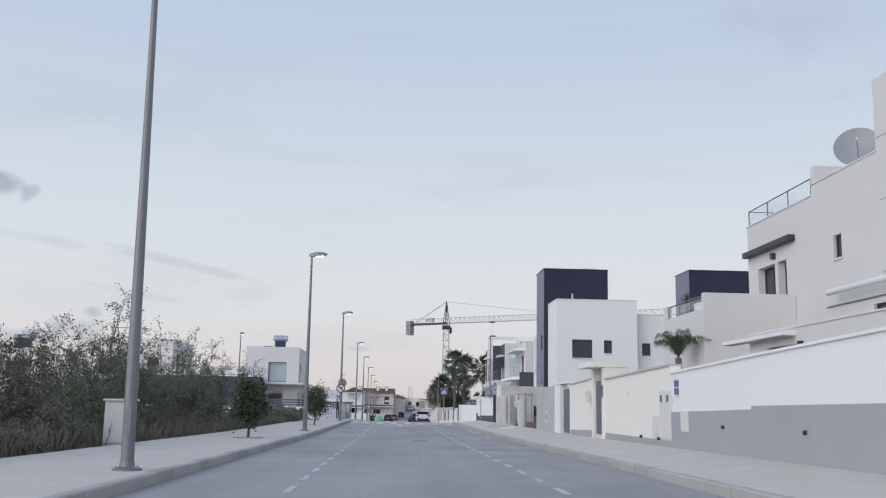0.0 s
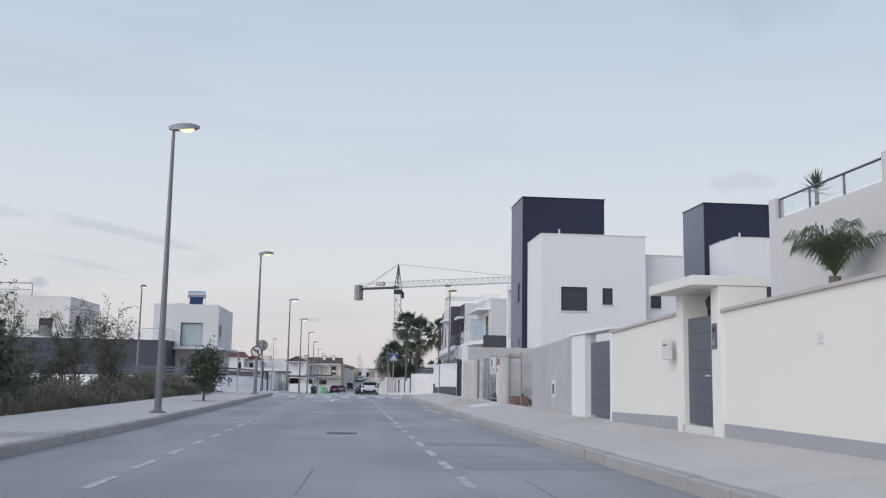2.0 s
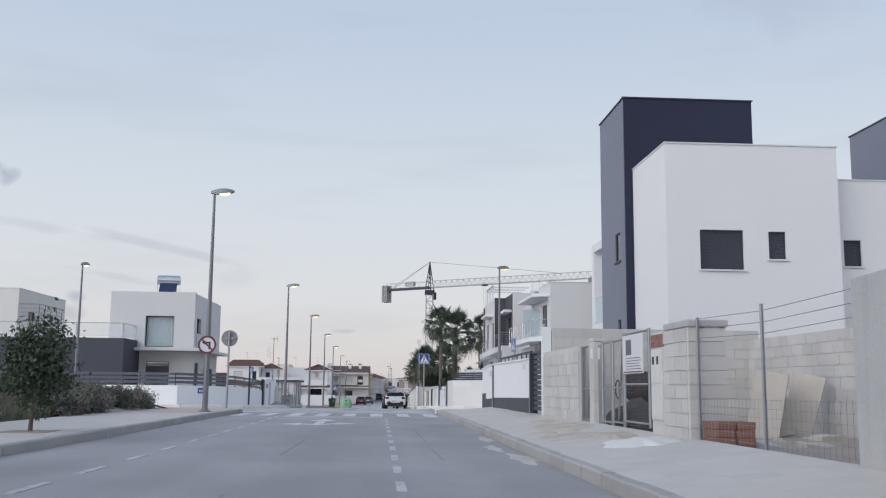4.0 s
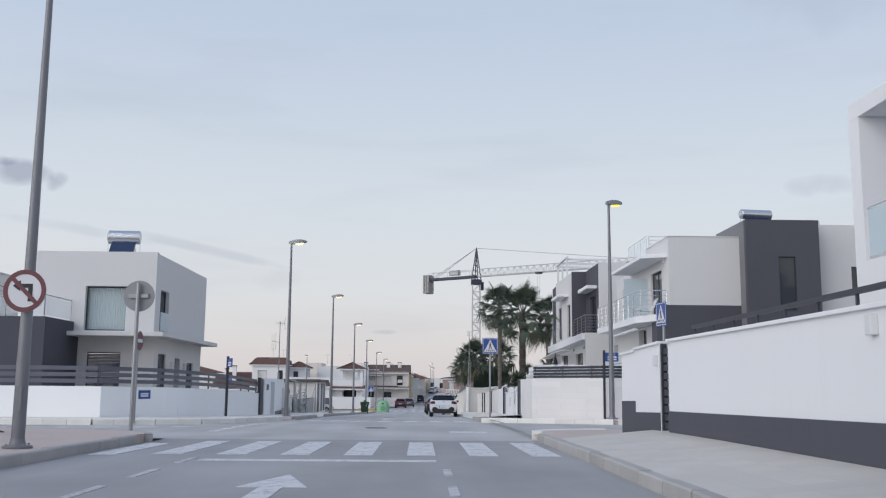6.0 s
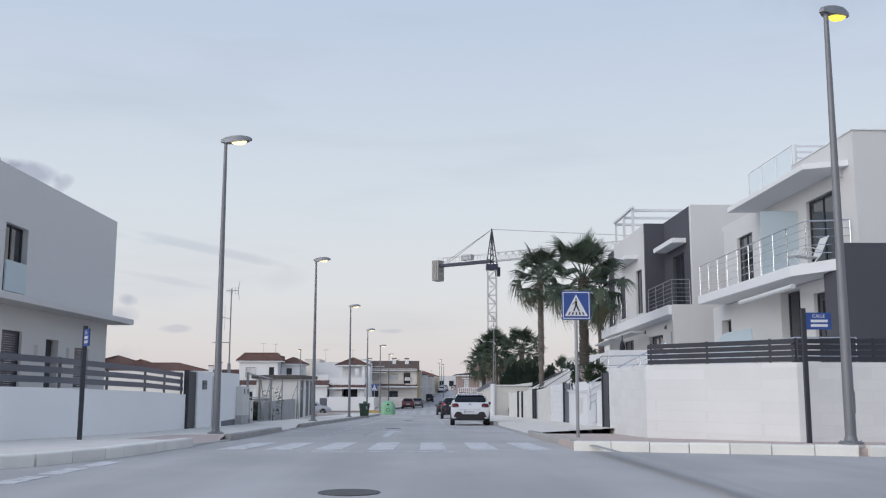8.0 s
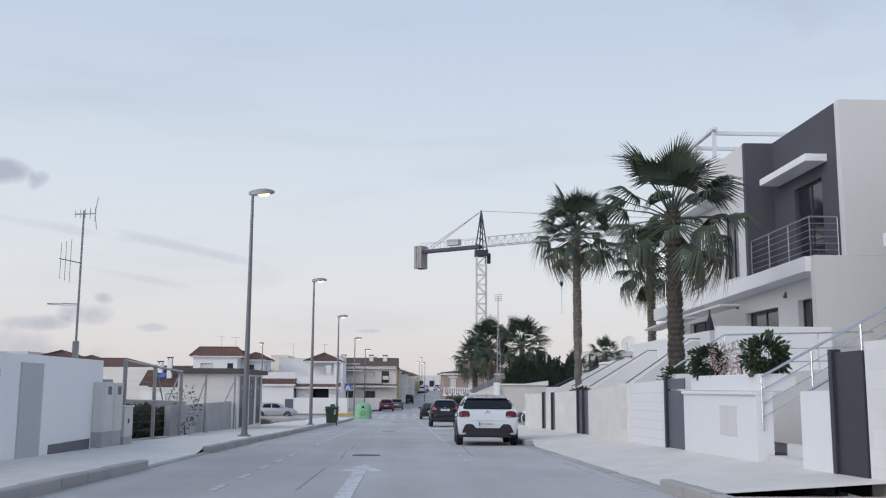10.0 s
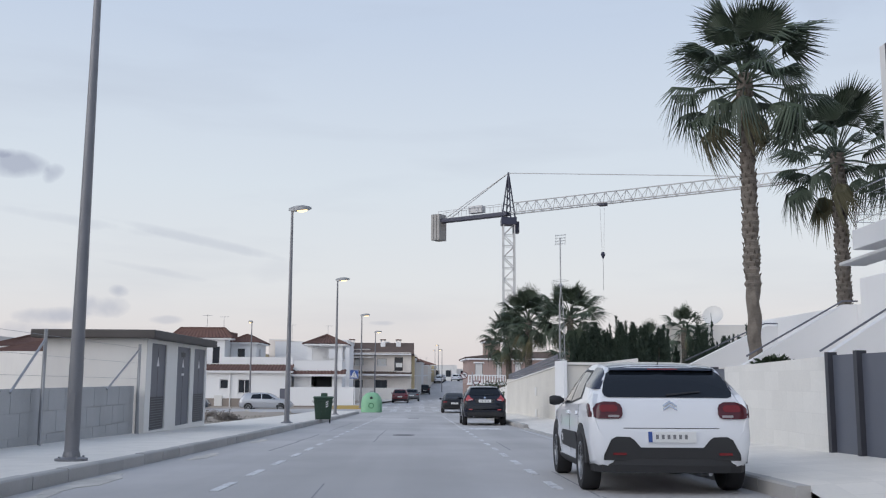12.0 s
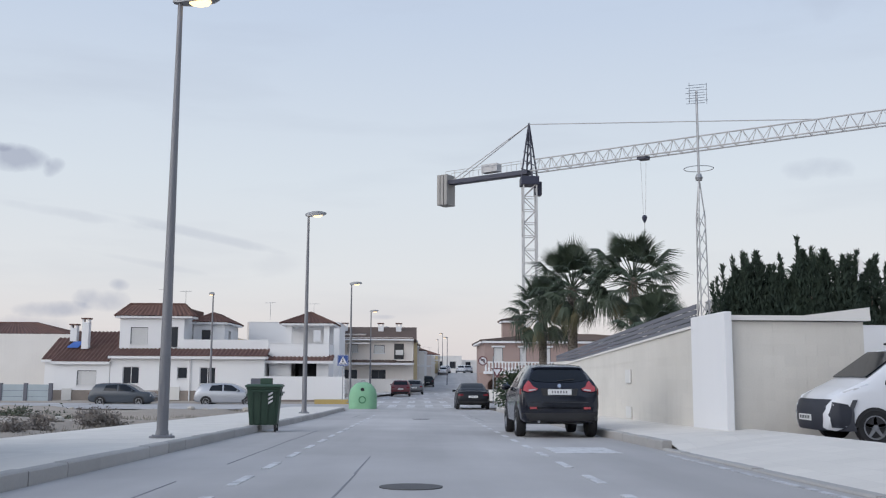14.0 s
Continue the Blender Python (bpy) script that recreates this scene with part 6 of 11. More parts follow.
# left corner house
def villa_left():
    h = thing("corner_house", "grey-white rendered house with projecting upper storey", "house", "villas", at=(-13, 92, -0.2))
    F = FY(88.0)
    part("upper_wall", MB().fwall(F, -16.5, -11.5, 3.2, 6.55, [(-14.4, -12.7, 3.25, 5.1)]), house_white, h)
    part("upper_wall", MB().fwall(FX(-11.5, 1), 88.25, 97.2, 3.2, 6.5, [(88.8, 90.15, 3.3, 5.05)]), house_white, h)
    part("upper_wall", MB().box(-16.5, -16.25, 88.25, 97.2, 3.2, 6.55), house_white, h)
    part("upper_wall", MB().box(-16.25, -11.75, 96.95, 97.2, 3.2, 6.5), house_white, h)
    part("roof", MB().box(-16.25, -11.75, 88.25, 96.95, 6.2, 6.4), house_white, h)
    w = window(F, -14.4, -12.7, 3.25, 5.1, h, 0.25, pane=clear_pane, sill=False, bars=0)
    folds = MB()
    n = 65
    vs = [(-14.36 + 1.62 * k / n, 88.40 + 0.045 * math.sin(k * 1.55), z) for z in (3.3, 5.05) for k in range(n + 1)]
    folds.add(vs, [(k, k + 1, n + 2 + k, n + 1 + k) for k in range(n)])
    part("curtain", folds, M("sheer_curtain", (0.74, 0.76, 0.77), 0.9, var=0.06), w, "pale sheer curtain")
    window(FX(-11.5, 1), 88.8, 90.15, 3.3, 5.05, h, 0.2, sill=False)
    part("window_rail", MB().box(-11.5, -11.46, 88.85, 90.1, 3.32, 4.1), frost_glass, h)
    part("eave_slab", MB().box(-14.78, -10.9, 87.2, 97.6, 3.0, 3.18), house_white, h, bevel=0.012)
    holes = [(-14.4, -13.0, -0.2, 2.38)]
    part("lower_wall", MB().fwall(FY(88.6), -16.4, -11.6, -0.3, 3.0, holes), house_white, h)
    blind(FY(88.6), -14.4, -13.0, -0.2, 2.38, h)
    part("lower_wall", MB().fwall(FX(-11.6, 1), 88.85, 97.0, -0.4, 3.0, [(89.2, 90.4, 0.4, 2.36), (92.0, 92.9, -0.3, 2.25), (94.2, 95.4, 0.9, 2.1)]), house_white, h)
    blind(FX(-11.6, 1), 89.2, 90.4, 0.4, 2.36, h)
    part("door", MB().box(-11.85, -11.8, 92.0, 92.9, -0.3, 2.25), metal_dark, h, "dark house door")
    blind(FX(-11.6, 1), 94.2, 95.4, 0.9, 2.1, h)
    for y in (91.2, 93.5):
        part("wall_lamp", MB().box(-11.6, -11.5, y, y + 0.18, 1.75, 2.05), house_white, h)
    part("wall_lamp", MB().box(-12.5, -12.3, 88.48, 88.6, 1.75, 2.1), house_white, h)
    part("roof_box", MB().box(-15.2, -14.4, 90, 91.2, 6.4, 6.72), metal_dark, h)
    # dark garage wing with roof terrace
    part("wing_wall", MB().box(-28.0, -14.8, 85.0, 85.2, -0.3, 3.6), dark_band, h)
    part("wing_wall", MB().box(-15.0, -14.8, 85.2, 88.6, -0.3, 3.6), dark_band, h)
    part("wing_floor", MB().box(-28, -15.0, 85.2, 95, 3.3, 3.5), house_white, h)
    railing(h, [(-28, 85.1, 3.6), (-14.9, 85.1, 3.6), (-14.9, 87.9, 3.6)], 0.85, galv, pane=rail_glass, post_gap=2.4)
    return h


villa_left()
wh = water_heater((-13.6, 90.2, 6.4), 0.74, 4)
wh.matrix_basis = wh.matrix_basis @ Matrix.Diagonal((1, 1, 1.4, 1))


def villa_left_b():
    h = thing("flat_roof_house", "white flat-roofed house with rooftop frame", "house", "villas", at=(-30, 104, -0.3))
    shell(h, -36, -26, 99, 109, -0.5, 7.7, white_old, front=[(-33.6, -31.4, 4.0, 5.6), (-28.6, -27.4, 4.2, 5.8)], right=[(101, 102.4, 4.2, 6.2)])
    window(FY(99), -33.6, -31.4, 4.0, 5.6, h)
    window(FY(99), -28.6, -27.4, 4.2, 5.8, h)
    window(FX(-26, 1), 101, 102.4, 4.2, 6.2, h)
    shell(h, -48, -37, 101, 110, -0.5, 6.6, white_old, front=[(-44, -42, 3.6, 5.2)])
    window(FY(101), -44, -42, 3.6, 5.2, h)
    for x in (-32.5, -29.5):
        part("roof_frame", MB().tube([(x, 99.4, 7.7), (x, 99.4, 8.9)], 0.05, 6), galv, h)
    part("roof_frame", MB().tube([(-32.5, 99.4, 8.9), (-29.5, 99.4, 8.9)], 0.05, 6), galv, h)
    part("roof_frame", MB().tube([(-32.5, 99.4, 8.3), (-29.5, 99.4, 8.3)], 0.03, 6), galv, h)
    railing(h, [(-26.2, 99.2, 4.0), (-24.6, 99.2, 4.0), (-24.6, 104, 4.0)], 2.6, metal_dark, bars=8, post_gap=1.2)
    return h


villa_left_b()
water_heater((-43, 103, 6.6), 1.2, 10)

# ---- street lamps ----
def street_lamp(lens=None, top=7.3, yaw=0):
    """Tapered pole with a flat cobra head; the lit bowl hangs under its front half."""
    h = thing("street_lamp", "tall grey tapered street lamp, lit at dusk", "street lamp", "street lamps")
    part("base_plate", MB().lathe([(0.2, 0.0), (0.2, 0.03), (0.11, 0.05), (0.095, 0.12)], 16), pole_grey, h)
    for k in range(4):
        a = math.pi * (k + 0.5) / 2
        part("bolt", MB().tube([(0.16 * math.cos(a), 0.16 * math.sin(a), 0.02), (0.16 * math.cos(a), 0.16 * math.sin(a), 0.06)], 0.014, 6), galv, h)
    part("pole", MB().lathe([(0.09, 0.0), (0.088, 1.2), (0.085, 1.25), (0.042, top - 0.15), (0.042, top)], 16), pole_grey, h, smooth=True)
    part("access_door", MB().box(-0.04, 0.04, -0.094, -0.084, 0.5, 0.85), pole_grey, h)
    rings = []
    for x, w, z0, z1 in ((-0.12, 0.05, -0.04, 0.04), (0.0, 0.09, -0.06, 0.09), (0.16, 0.13, -0.05, 0.13), (0.38, 0.145, -0.03, 0.145), (0.56, 0.11, 0.0, 0.12), (0.66, 0.04, 0.03, 0.08)):
        rings.append([(x, -w, top + z0), (x, w, top + z0), (x, w * 0.97, top + (z0 + z1) / 2), (x, w * 0.8, top + z1 - 0.02), (x, w * 0.4, top + z1), (x, -w * 0.4, top + z1), (x, -w * 0.8, top + z1 - 0.02), (x, -w * 0.97, top + (z0 + z1) / 2)])
    hd = part("head", MB().loft(rings), sign_back, h, smooth=True)
    bowl = []
    for f, w, d in ((0.0, 0.05, 0.0), (0.06, 0.10, 0.04), (0.2, 0.12, 0.075), (0.32, 0.11, 0.06), (0.38, 0.05, 0.0)):
        x, z = 0.14 + f, top - 0.045 + 0.09 * f
        bowl.append([(x, -w, z + 0.01), (x, -w * 0.8, z - d * 0.7), (x, 0, z - d), (x, w * 0.8, z - d * 0.7), (x, w, z + 0.01)])
    part("lens", MB().loft(bowl), lens or lamp_glow, hd, "glowing sodium lens", smooth=True)
    return h


lamp0 = street_lamp()
LAMPS = [(-6.0, 10.3), (-6.0, 36.5), (-6.0, 62.0), (-6.0, 88.55), (-6.0, 108.4), (-6.0, 128.4), (-6.05, 147.8), (-6.1, 171.5), (-6.1, 196), (-6.1, 226), (-6.2, 262), (-6.2, 300)]
lamp0.matrix_basis = pose(LAMPS[0][0], LAMPS[0][1], zr(LAMPS[0][1]) + UP, 0, -0.7, 0)
for x, y in LAMPS[1:]:
    copy_thing(lamp0, pose(x, y, zr(y) + UP, 0, 0, random.uniform(-3, 3)))
copy_thing(lamp0, pose(-15.9, 80.3, -0.1, 0, 0, 80))
copy_thing(lamp0, pose(-15.6, 176.0, -2.2, 0, 0, 120))
for y in (262, 292, 330):
    copy_thing(lamp0, pose(2.6, y, zr(y) + UP, 0, 0, 180))
lampR = street_lamp(lamp_glow_y, 7.42)
lampR.matrix_basis = pose(6.06, 80.75, 0.03, 0, 0, 35)
tagged(lampR, "tall grey street lamp with a yellow light at the corner")


# ---- traffic signs ----
def disc(b, x, y, z, r, d0, d1, n=32):
    F = FY(y)
    return b.fprism(F, [(x + r * math.cos(2 * math.pi * k / n), z + r * math.sin(2 * math.pi * k / n)) for k in range(n)], d0, d1)


def ring(b, F, cx, cz, r0, r1, d0, d1, n=32):
    for k in range(n):
        a, c = 2 * math.pi * k / n, 2 * math.pi * (k + 1) / n
        b.fprism(F, [(cx + r0 * math.cos(a), cz + r0 * math.sin(a)), (cx + r1 * math.cos(a), cz + r1 * math.sin(a)), (cx + r1 * math.cos(c), cz + r1 * math.sin(c)), (cx + r0 * math.cos(c), cz + r0 * math.sin(c))], d0, d1)
    return b


def no_left_turn(name, x, y, z, r=0.3, at=None):
    s = thing(name, "round red-rimmed sign with a crossed-out turning arrow", "traffic sign", "traffic signs", at=(x, y, z))
    F = FY(y)
    part("plate", disc(MB(), x, y, z, r, 0.0, 0.012), sign_white, s)
    part("rim", ring(MB(), F, x, z, r * 0.78, r, 0.012, 0.016), sign_red, s)
    k = r / 0.3
    part("arrow", MB().fprism(F, [(x + 0.05 * k, z - 0.15 * k), (x + 0.11 * k, z - 0.15 * k), (x + 0.11 * k, z + 0.10 * k), (x - 0.06 * k, z + 0.10 * k), (x - 0.06 * k, z + 0.15 * k), (x - 0.17 * k, z + 0.07 * k), (x - 0.06 * k, z - 0.01 * k), (x - 0.06 * k, z + 0.04 * k), (x + 0.05 * k, z + 0.04 * k)], 0.012, 0.016), ink, s)
    part("slash", MB().fprism(F, [(x - 0.19 * k, z + 0.15 * k), (x - 0.15 * k, z + 0.19 * k), (x + 0.19 * k, z - 0.15 * k), (x + 0.15 * k, z - 0.19 * k)], 0.016, 0.02), sign_red, s)
    part("clamp", MB().box(x - 0.09, x + 0.09, y, y + 0.2, z - 0.06, z - 0.02).box(x - 0.09, x + 0.09, y, y + 0.2, z + 0.06, z + 0.1), galv, s)
    return s


def crossing_sign(x, y, z0, zc, size=0.6, yaw=0, group="crossing signs"):
    """Square blue plate with a white triangle and a plain walker of bars above stripes."""
    s = thing("crossing_sign", "blue pedestrian crossing sign on a grey post", "traffic sign", group)
    F = FY(-0.05)
    part("post", MB().tube([(0, 0, 0), (0, 0, zc - z0 + size / 2)], 0.035, 12), galv, s)
    pl = part("plate", MB().fprism(F, [(-size / 2, zc - z0 - size / 2), (size / 2, zc - z0 - size / 2), (size / 2, zc - z0 + size / 2), (-size / 2, zc - z0 + size / 2)], 0.0, 0.015), sign_blue, s, bevel=0.005)
    c = zc - z0
    k = size / 0.6
    b = MB()
    i, w = 0.27 * k, 0.008
    for p, q in (((-i, -i), (i, -i)), ((i, -i), (i, i)), ((i, i), (-i, i)), ((-i, i), (-i, -i))):
        b.fprism(F, [(min(p[0], q[0]) - w, c + min(p[1], q[1]) - w), (max(p[0], q[0]) + w, c + min(p[1], q[1]) - w), (max(p[0], q[0]) + w, c + max(p[1], q[1]) + w), (min(p[0], q[0]) - w, c + max(p[1], q[1]) + w)], 0.015, 0.018)
    part("border", b, sign_white, pl)
    part("triangle", MB().fprism(F, [(-0.24 * k, c - 0.22 * k), (0.24 * k, c - 0.22 * k), (0, c + 0.23 * k)], 0.0155, 0.019), sign_white, pl)
    fig = MB()
    bar = lambda x0, y0, x1, y1, t: fig.fprism(F, [(x0 - t, c + y0), (x0 + t, c + y0), (x1 + t, c + y1), (x1 - t, c + y1)], 0.019, 0.022)
    bar(-0.05 * k, -0.12 * k, 0.0, 0.02 * k, 0.016 * k)
    bar(0.06 * k, -0.12 * k, 0.0, 0.02 * k, 0.016 * k)
    bar(0.0, 0.0, 0.0, 0.1 * k, 0.024 * k)
    bar(-0.07 * k, 0.02 * k, 0.0, 0.09 * k, 0.011 * k)
    fig.fprism(F, [(0.018 * k * math.cos(a), c + 0.13 * k + 0.02 * k * math.sin(a)) for a in [math.pi * q / 5 for q in range(10)]], 0.019, 0.022)
    for q in range(5):
        bar((-0.16 + 0.08 * q) * k, -0.2 * k, (-0.13 + 0.065 * q) * k, -0.14 * k, 0.016 * k)
    part("symbol", fig, ink, pl, "plain black walking symbol over stripes")
    s.matrix_basis = pose(x, y, z0, 0, 0, yaw)
    return s


no_left_turn("traffic_sign", -6.0, 61.88, 2.32, 0.3)
crossing_sign(2.22, 84.75, -0.08, 2.62)
crossing_sign(5.65, 72.1, 0.05, 2.9, 0.6, -80)
crossing_sign(-7.1, 178.5, -1.95, 0.78, 0.75)
# backs of signs for the other direction
bs = thing("round_sign", "back of a round grey sign on a post", "traffic sign", "traffic signs", at=(-6.25, 68.0, 0.1))
part("post", MB().tube([(-6.25, 68.0, 0.08), (-6.25, 68.0, 3.1)], 0.04, 12), galv, bs)
part("plate", disc(MB(), -6.25, 68.08, 2.84, 0.32, -0.012, 0.0), sign_back, bs)
part("bracket", MB().box(-6.45, -6.05, 68.03, 68.066, 2.8, 2.88), galv, bs)
ne = thing("no_entry_sign", "round red no entry sign seen edge-on", "traffic sign", "traffic signs")
part("post", MB().tube([(0, 0, 0), (0, 0, 2.55)], 0.035, 12), galv, ne)
part("plate", disc(MB(), 0, -0.05, 2.3, 0.27, 0.0, 0.012), sign_red, ne)
part("bar", MB().fbox(FY(-0.05), -0.19, 0.19, 2.25, 2.35, 0.012, 0.016), sign_white, ne)
ne.matrix_basis = pose(-8.45, 75.6, -0.03, 0, 0, 88)
no_left_turn("traffic_sign", 2.1, 172.0, 0.72, 0.29)
pst = tagged(part("sign_post", MB().tube([(2.75, 172.05, -1.95), (2.75, 172.05, 1.0)], 0.04, 10), galv), "grey steel post of a traffic sign", "post")
gw = thing("give_way_sign", "white triangular give way sign with red rim", "traffic sign", "traffic signs", at=(3.3, 176, -2))
part("post", MB().tube([(3.3, 176, -1.95), (3.3, 176, 0.4)], 0.035, 10), galv, gw)
part("plate", MB().fprism(FY(175.9), [(2.9, 0.3), (3.3, -0.35), (3.7, 0.3)], 0, 0.012), sign_red, gw)
part("field", MB().fprism(FY(175.9), [(3.05, 0.22), (3.3, -0.2), (3.55, 0.22)], 0.012, 0.016), sign_white, gw)


def street_name(x, y, z0, ztop, side, yaw):
    """Dark square post with a small blue name plate; the name itself as plain bars."""
    s = thing("street_name_sign", "blue street name plate on a dark square post", "street sign", "street name signs")
    part("post", MB().box(-0.04, 0.04, -0.04, 0.04, 0, ztop - z0), metal_dark, s, bevel=0.004)
    pl = part("plate", MB().box(0.045 if side > 0 else -0.52, 0.52 if side > 0 else -0.045, -0.03, 0.0, ztop - z0 - 0.40, ztop - z0 - 0.08), sign_blue, s, bevel=0.004)
    c = 0.28 * side
    for k in range(2):
        part("name_bar", MB().box(c - 0.15, c + 0.17, -0.034, -0.03, ztop - z0 - 0.35 + 0.085 * k, ztop - z0 - 0.30 + 0.085 * k), sign_white, pl)
    t = bpy.data.curves.new("word", "FONT")
    t.body, t.size, t.align_x = "CALLE", 0.085, "CENTER"
    t.extrude = 0.001
    w = new("word", t)
    w.data.materials.append(sign_white)
    w.parent = pl
    w.matrix_basis = pose(c, -0.034, ztop - z0 - 0.175, 90, 0, 0)
    s.matrix_basis = pose(x, y, z0, 0, 0, yaw)
    return s


street_name(6.22, 82.85, -0.08, 2.42, 1, 0)
street_name(-7.5, 83.6, -0.13, 2.1, 1, -60)


# ---- left corner fence: white wall with three dark rails ----
def fence_wall():
    pts = [(-34, 76.2), (-10.3, 78.3), (-9.0, 81.0), (-8.35, 85.0), (-8.05, 90.0), (-7.98, 93.4)]
    tops = [0.98, 0.98, 0.96, 0.90, 0.80, 0.70]
    for i, (p, q) in enumerate(zip(pts[:-1], pts[1:])):
        p2, q2 = Vector((*p, 0)), Vector((*q, 0))
        d = (q2 - p2).normalized()
        n = Vector((d.y, -d.x, 0))
        L = (q2 - p2).length
        zb = -0.45
        t0, t1 = tops[i], tops[i + 1]
        b = MB()
        c = [p2, p2 - n * 0.22, q2 - n * 0.22, q2]
        b.hexa([(v.x, v.y, zb) for v in c] + [(c[0].x, c[0].y, t0), (c[1].x, c[1].y, t0), (c[2].x, c[2].y, t1), (c[3].x, c[3].y, t1)])
        root = struct("fence_wall", b, bright_white, "white rendered corner wall carrying dark fence rails", "wall")
        for k in range(3):
            z = 0.10 + 0.20 * k
            e = n * -0.09
            f = n * -0.12
            part("rail", MB().hexa([(*(p2 + e).xy, t0 + z), (*(p2 + f).xy, t0 + z), (*(q2 + f).xy, t1 + z), (*(q2 + e).xy, t1 + z), (*(p2 + e).xy, t0 + z + 0.125), (*(p2 + f).xy, t0 + z + 0.125), (*(q2 + f).xy, t1 + z + 0.125), (*(q2 + e).xy, t1 + z + 0.125)]), metal_grey, root)
        m = max(1, int(L / 1.7))
        for k in range(m + 1):
            if k == m and i < len(pts) - 2:
                continue
            c = p2 + d * (L * k / m) - n * 0.14
            t = t0 + (t1 - t0) * k / m
            part("post", MB().box(c.x - 0.025, c.x + 0.025, c.y - 0.025, c.y + 0.025, t, t + 0.64), metal_dark, root)


fence_wall()
np_ = thing("name_plate", "dark blue enamel street plate on the white wall", "street sign", at=(-9.5, 80.0, 0.6))
F = face((-10.3, 78.3, 0), (1.3, 2.7, 0), (2.7, -1.3, 0))
part("plate", MB().fbox(F, 1.65, 2.2, 0.58, 0.86, 0, 0.02), sign_blue, np_, bevel=0.004)
for k in range(2):
    part("name_bar", MB().fbox(F, 1.74, 2.1, 0.65 + 0.07 * k, 0.70 + 0.07 * k, 0.02, 0.023), sign_white, np_)
FH = face((-9.0, 81.0, 0), (0.65, 4.0, 0), (4.0, -0.65, 0))
hatch = tagged(part("wall_hatch", MB().fbox(FH, 0.98, 2.2, -0.02, 0.47, 0, 0.008), bright_white, bevel=0.004), "flush white service hatch in the corner wall", "hatch")

# entrances after the fence
seg_wall("garden_wall", MB().box(-8.15, -7.9, 94.5, 101.0, -0.7, 1.4), bright_white, "white rendered wall pier by the gates")
dg = thing("side_gate", "narrow dark metal gate between white piers", "gate", at=(-8, 93.9, -0.4))
part("leaf", MB().box(-8.0, -7.95, 93.62, 94.48, -0.38, 1.38), metal_dark, dg)
part("post", MB().box(-8.05, -7.9, 93.42, 93.6, -0.42, 1.42), metal_dark, dg)
ib = tagged(part("intercom_box", MB().fbox(FX(-7.9, 1), 95.1, 95.6, 0.84, 1.12, 0, 0.04), metal_grey, bevel=0.006), "grey intercom and letter box on the white pier", "intercom")
part("slot", MB().fbox(FX(-7.9, 1), 95.16, 95.54, 1.0, 1.03, 0.04, 0.044), ink, ib)
tagged(part("wall_plinth", MB().fbox(FX(-7.9, 1), 98.0, 100.3, -0.62, -0.24, 0, 0.015), metal_grey), "dark grey plinth along the white pier", "plinth")
sd = thing("pier_door", "pale grey flush door set in the white pier", "door", at=(-7.9, 97.0, -0.4))
part("leaf", MB().box(-7.9, -7.87, 96.5, 97.5, -0.45, 1.25), M("pale_grey_door", (0.5, 0.51, 0.54), 0.5, var=0.04), sd)
for a, c, z0, z1 in ((100.42, 101.06, -0.12, 0.93), (101.10, 101.76, -0.14, 0.92)):
    cab = thing("meter_cabinet", "white double utility cabinet on a concrete plinth", "meter box", "utility cabinets", at=(-7.85, a, z0))
    part("plinth", MB().box(-7.895, -7.68, a, c, -0.64, z0), block_raw, cab)
    part("case", MB().box(-7.895, -7.66, a, c, z0, z1), plastic_white, cab, bevel=0.01)
    part("door", MB().fbox(FX(-7.66, 1), a + 0.04, c - 0.04, z0 + 0.03, 0.35, 0, 0.012), plastic_white, cab)
    part("door", MB().fbox(FX(-7.66, 1), a + 0.04, c - 0.04, 0.39, z1 - 0.04, 0, 0.012), plastic_white, cab)
    part("window", MB().fbox(FX(-7.66, 1), a + 0.2, c - 0.2, 0.66, 0.84, 0.012, 0.016), metal_grey, cab)
seg_wall("garden_wall", MB().box(-8.35, -8.16, 101.0, 102.6, -0.7, 1.0), M("blue_grey_render", (0.36, 0.38, 0.42), 0.85), "blue-grey rendered wall behind the cabinets")
cab = thing("low_cabinet", "low white utility cabinet on a concrete plinth", "meter box", "utility cabinets", at=(-7.7, 102.2, -0.4))
part("plinth", MB().box(-8.0, -7.65, 101.95, 102.6, -0.64, -0.3), block_raw, cab)
part("case", MB().box(-8.0, -7.65, 101.95, 102.6, -0.3, 0.36), plastic_white, cab, bevel=0.01)
part("lid", MB().box(-8.03, -7.62, 101.92, 102.63, 0.36, 0.40), plastic_white, cab, bevel=0.008)
part("lock", MB().box(-7.65, -7.64, 102.2, 102.3, 0.0, 0.1), ink, cab)


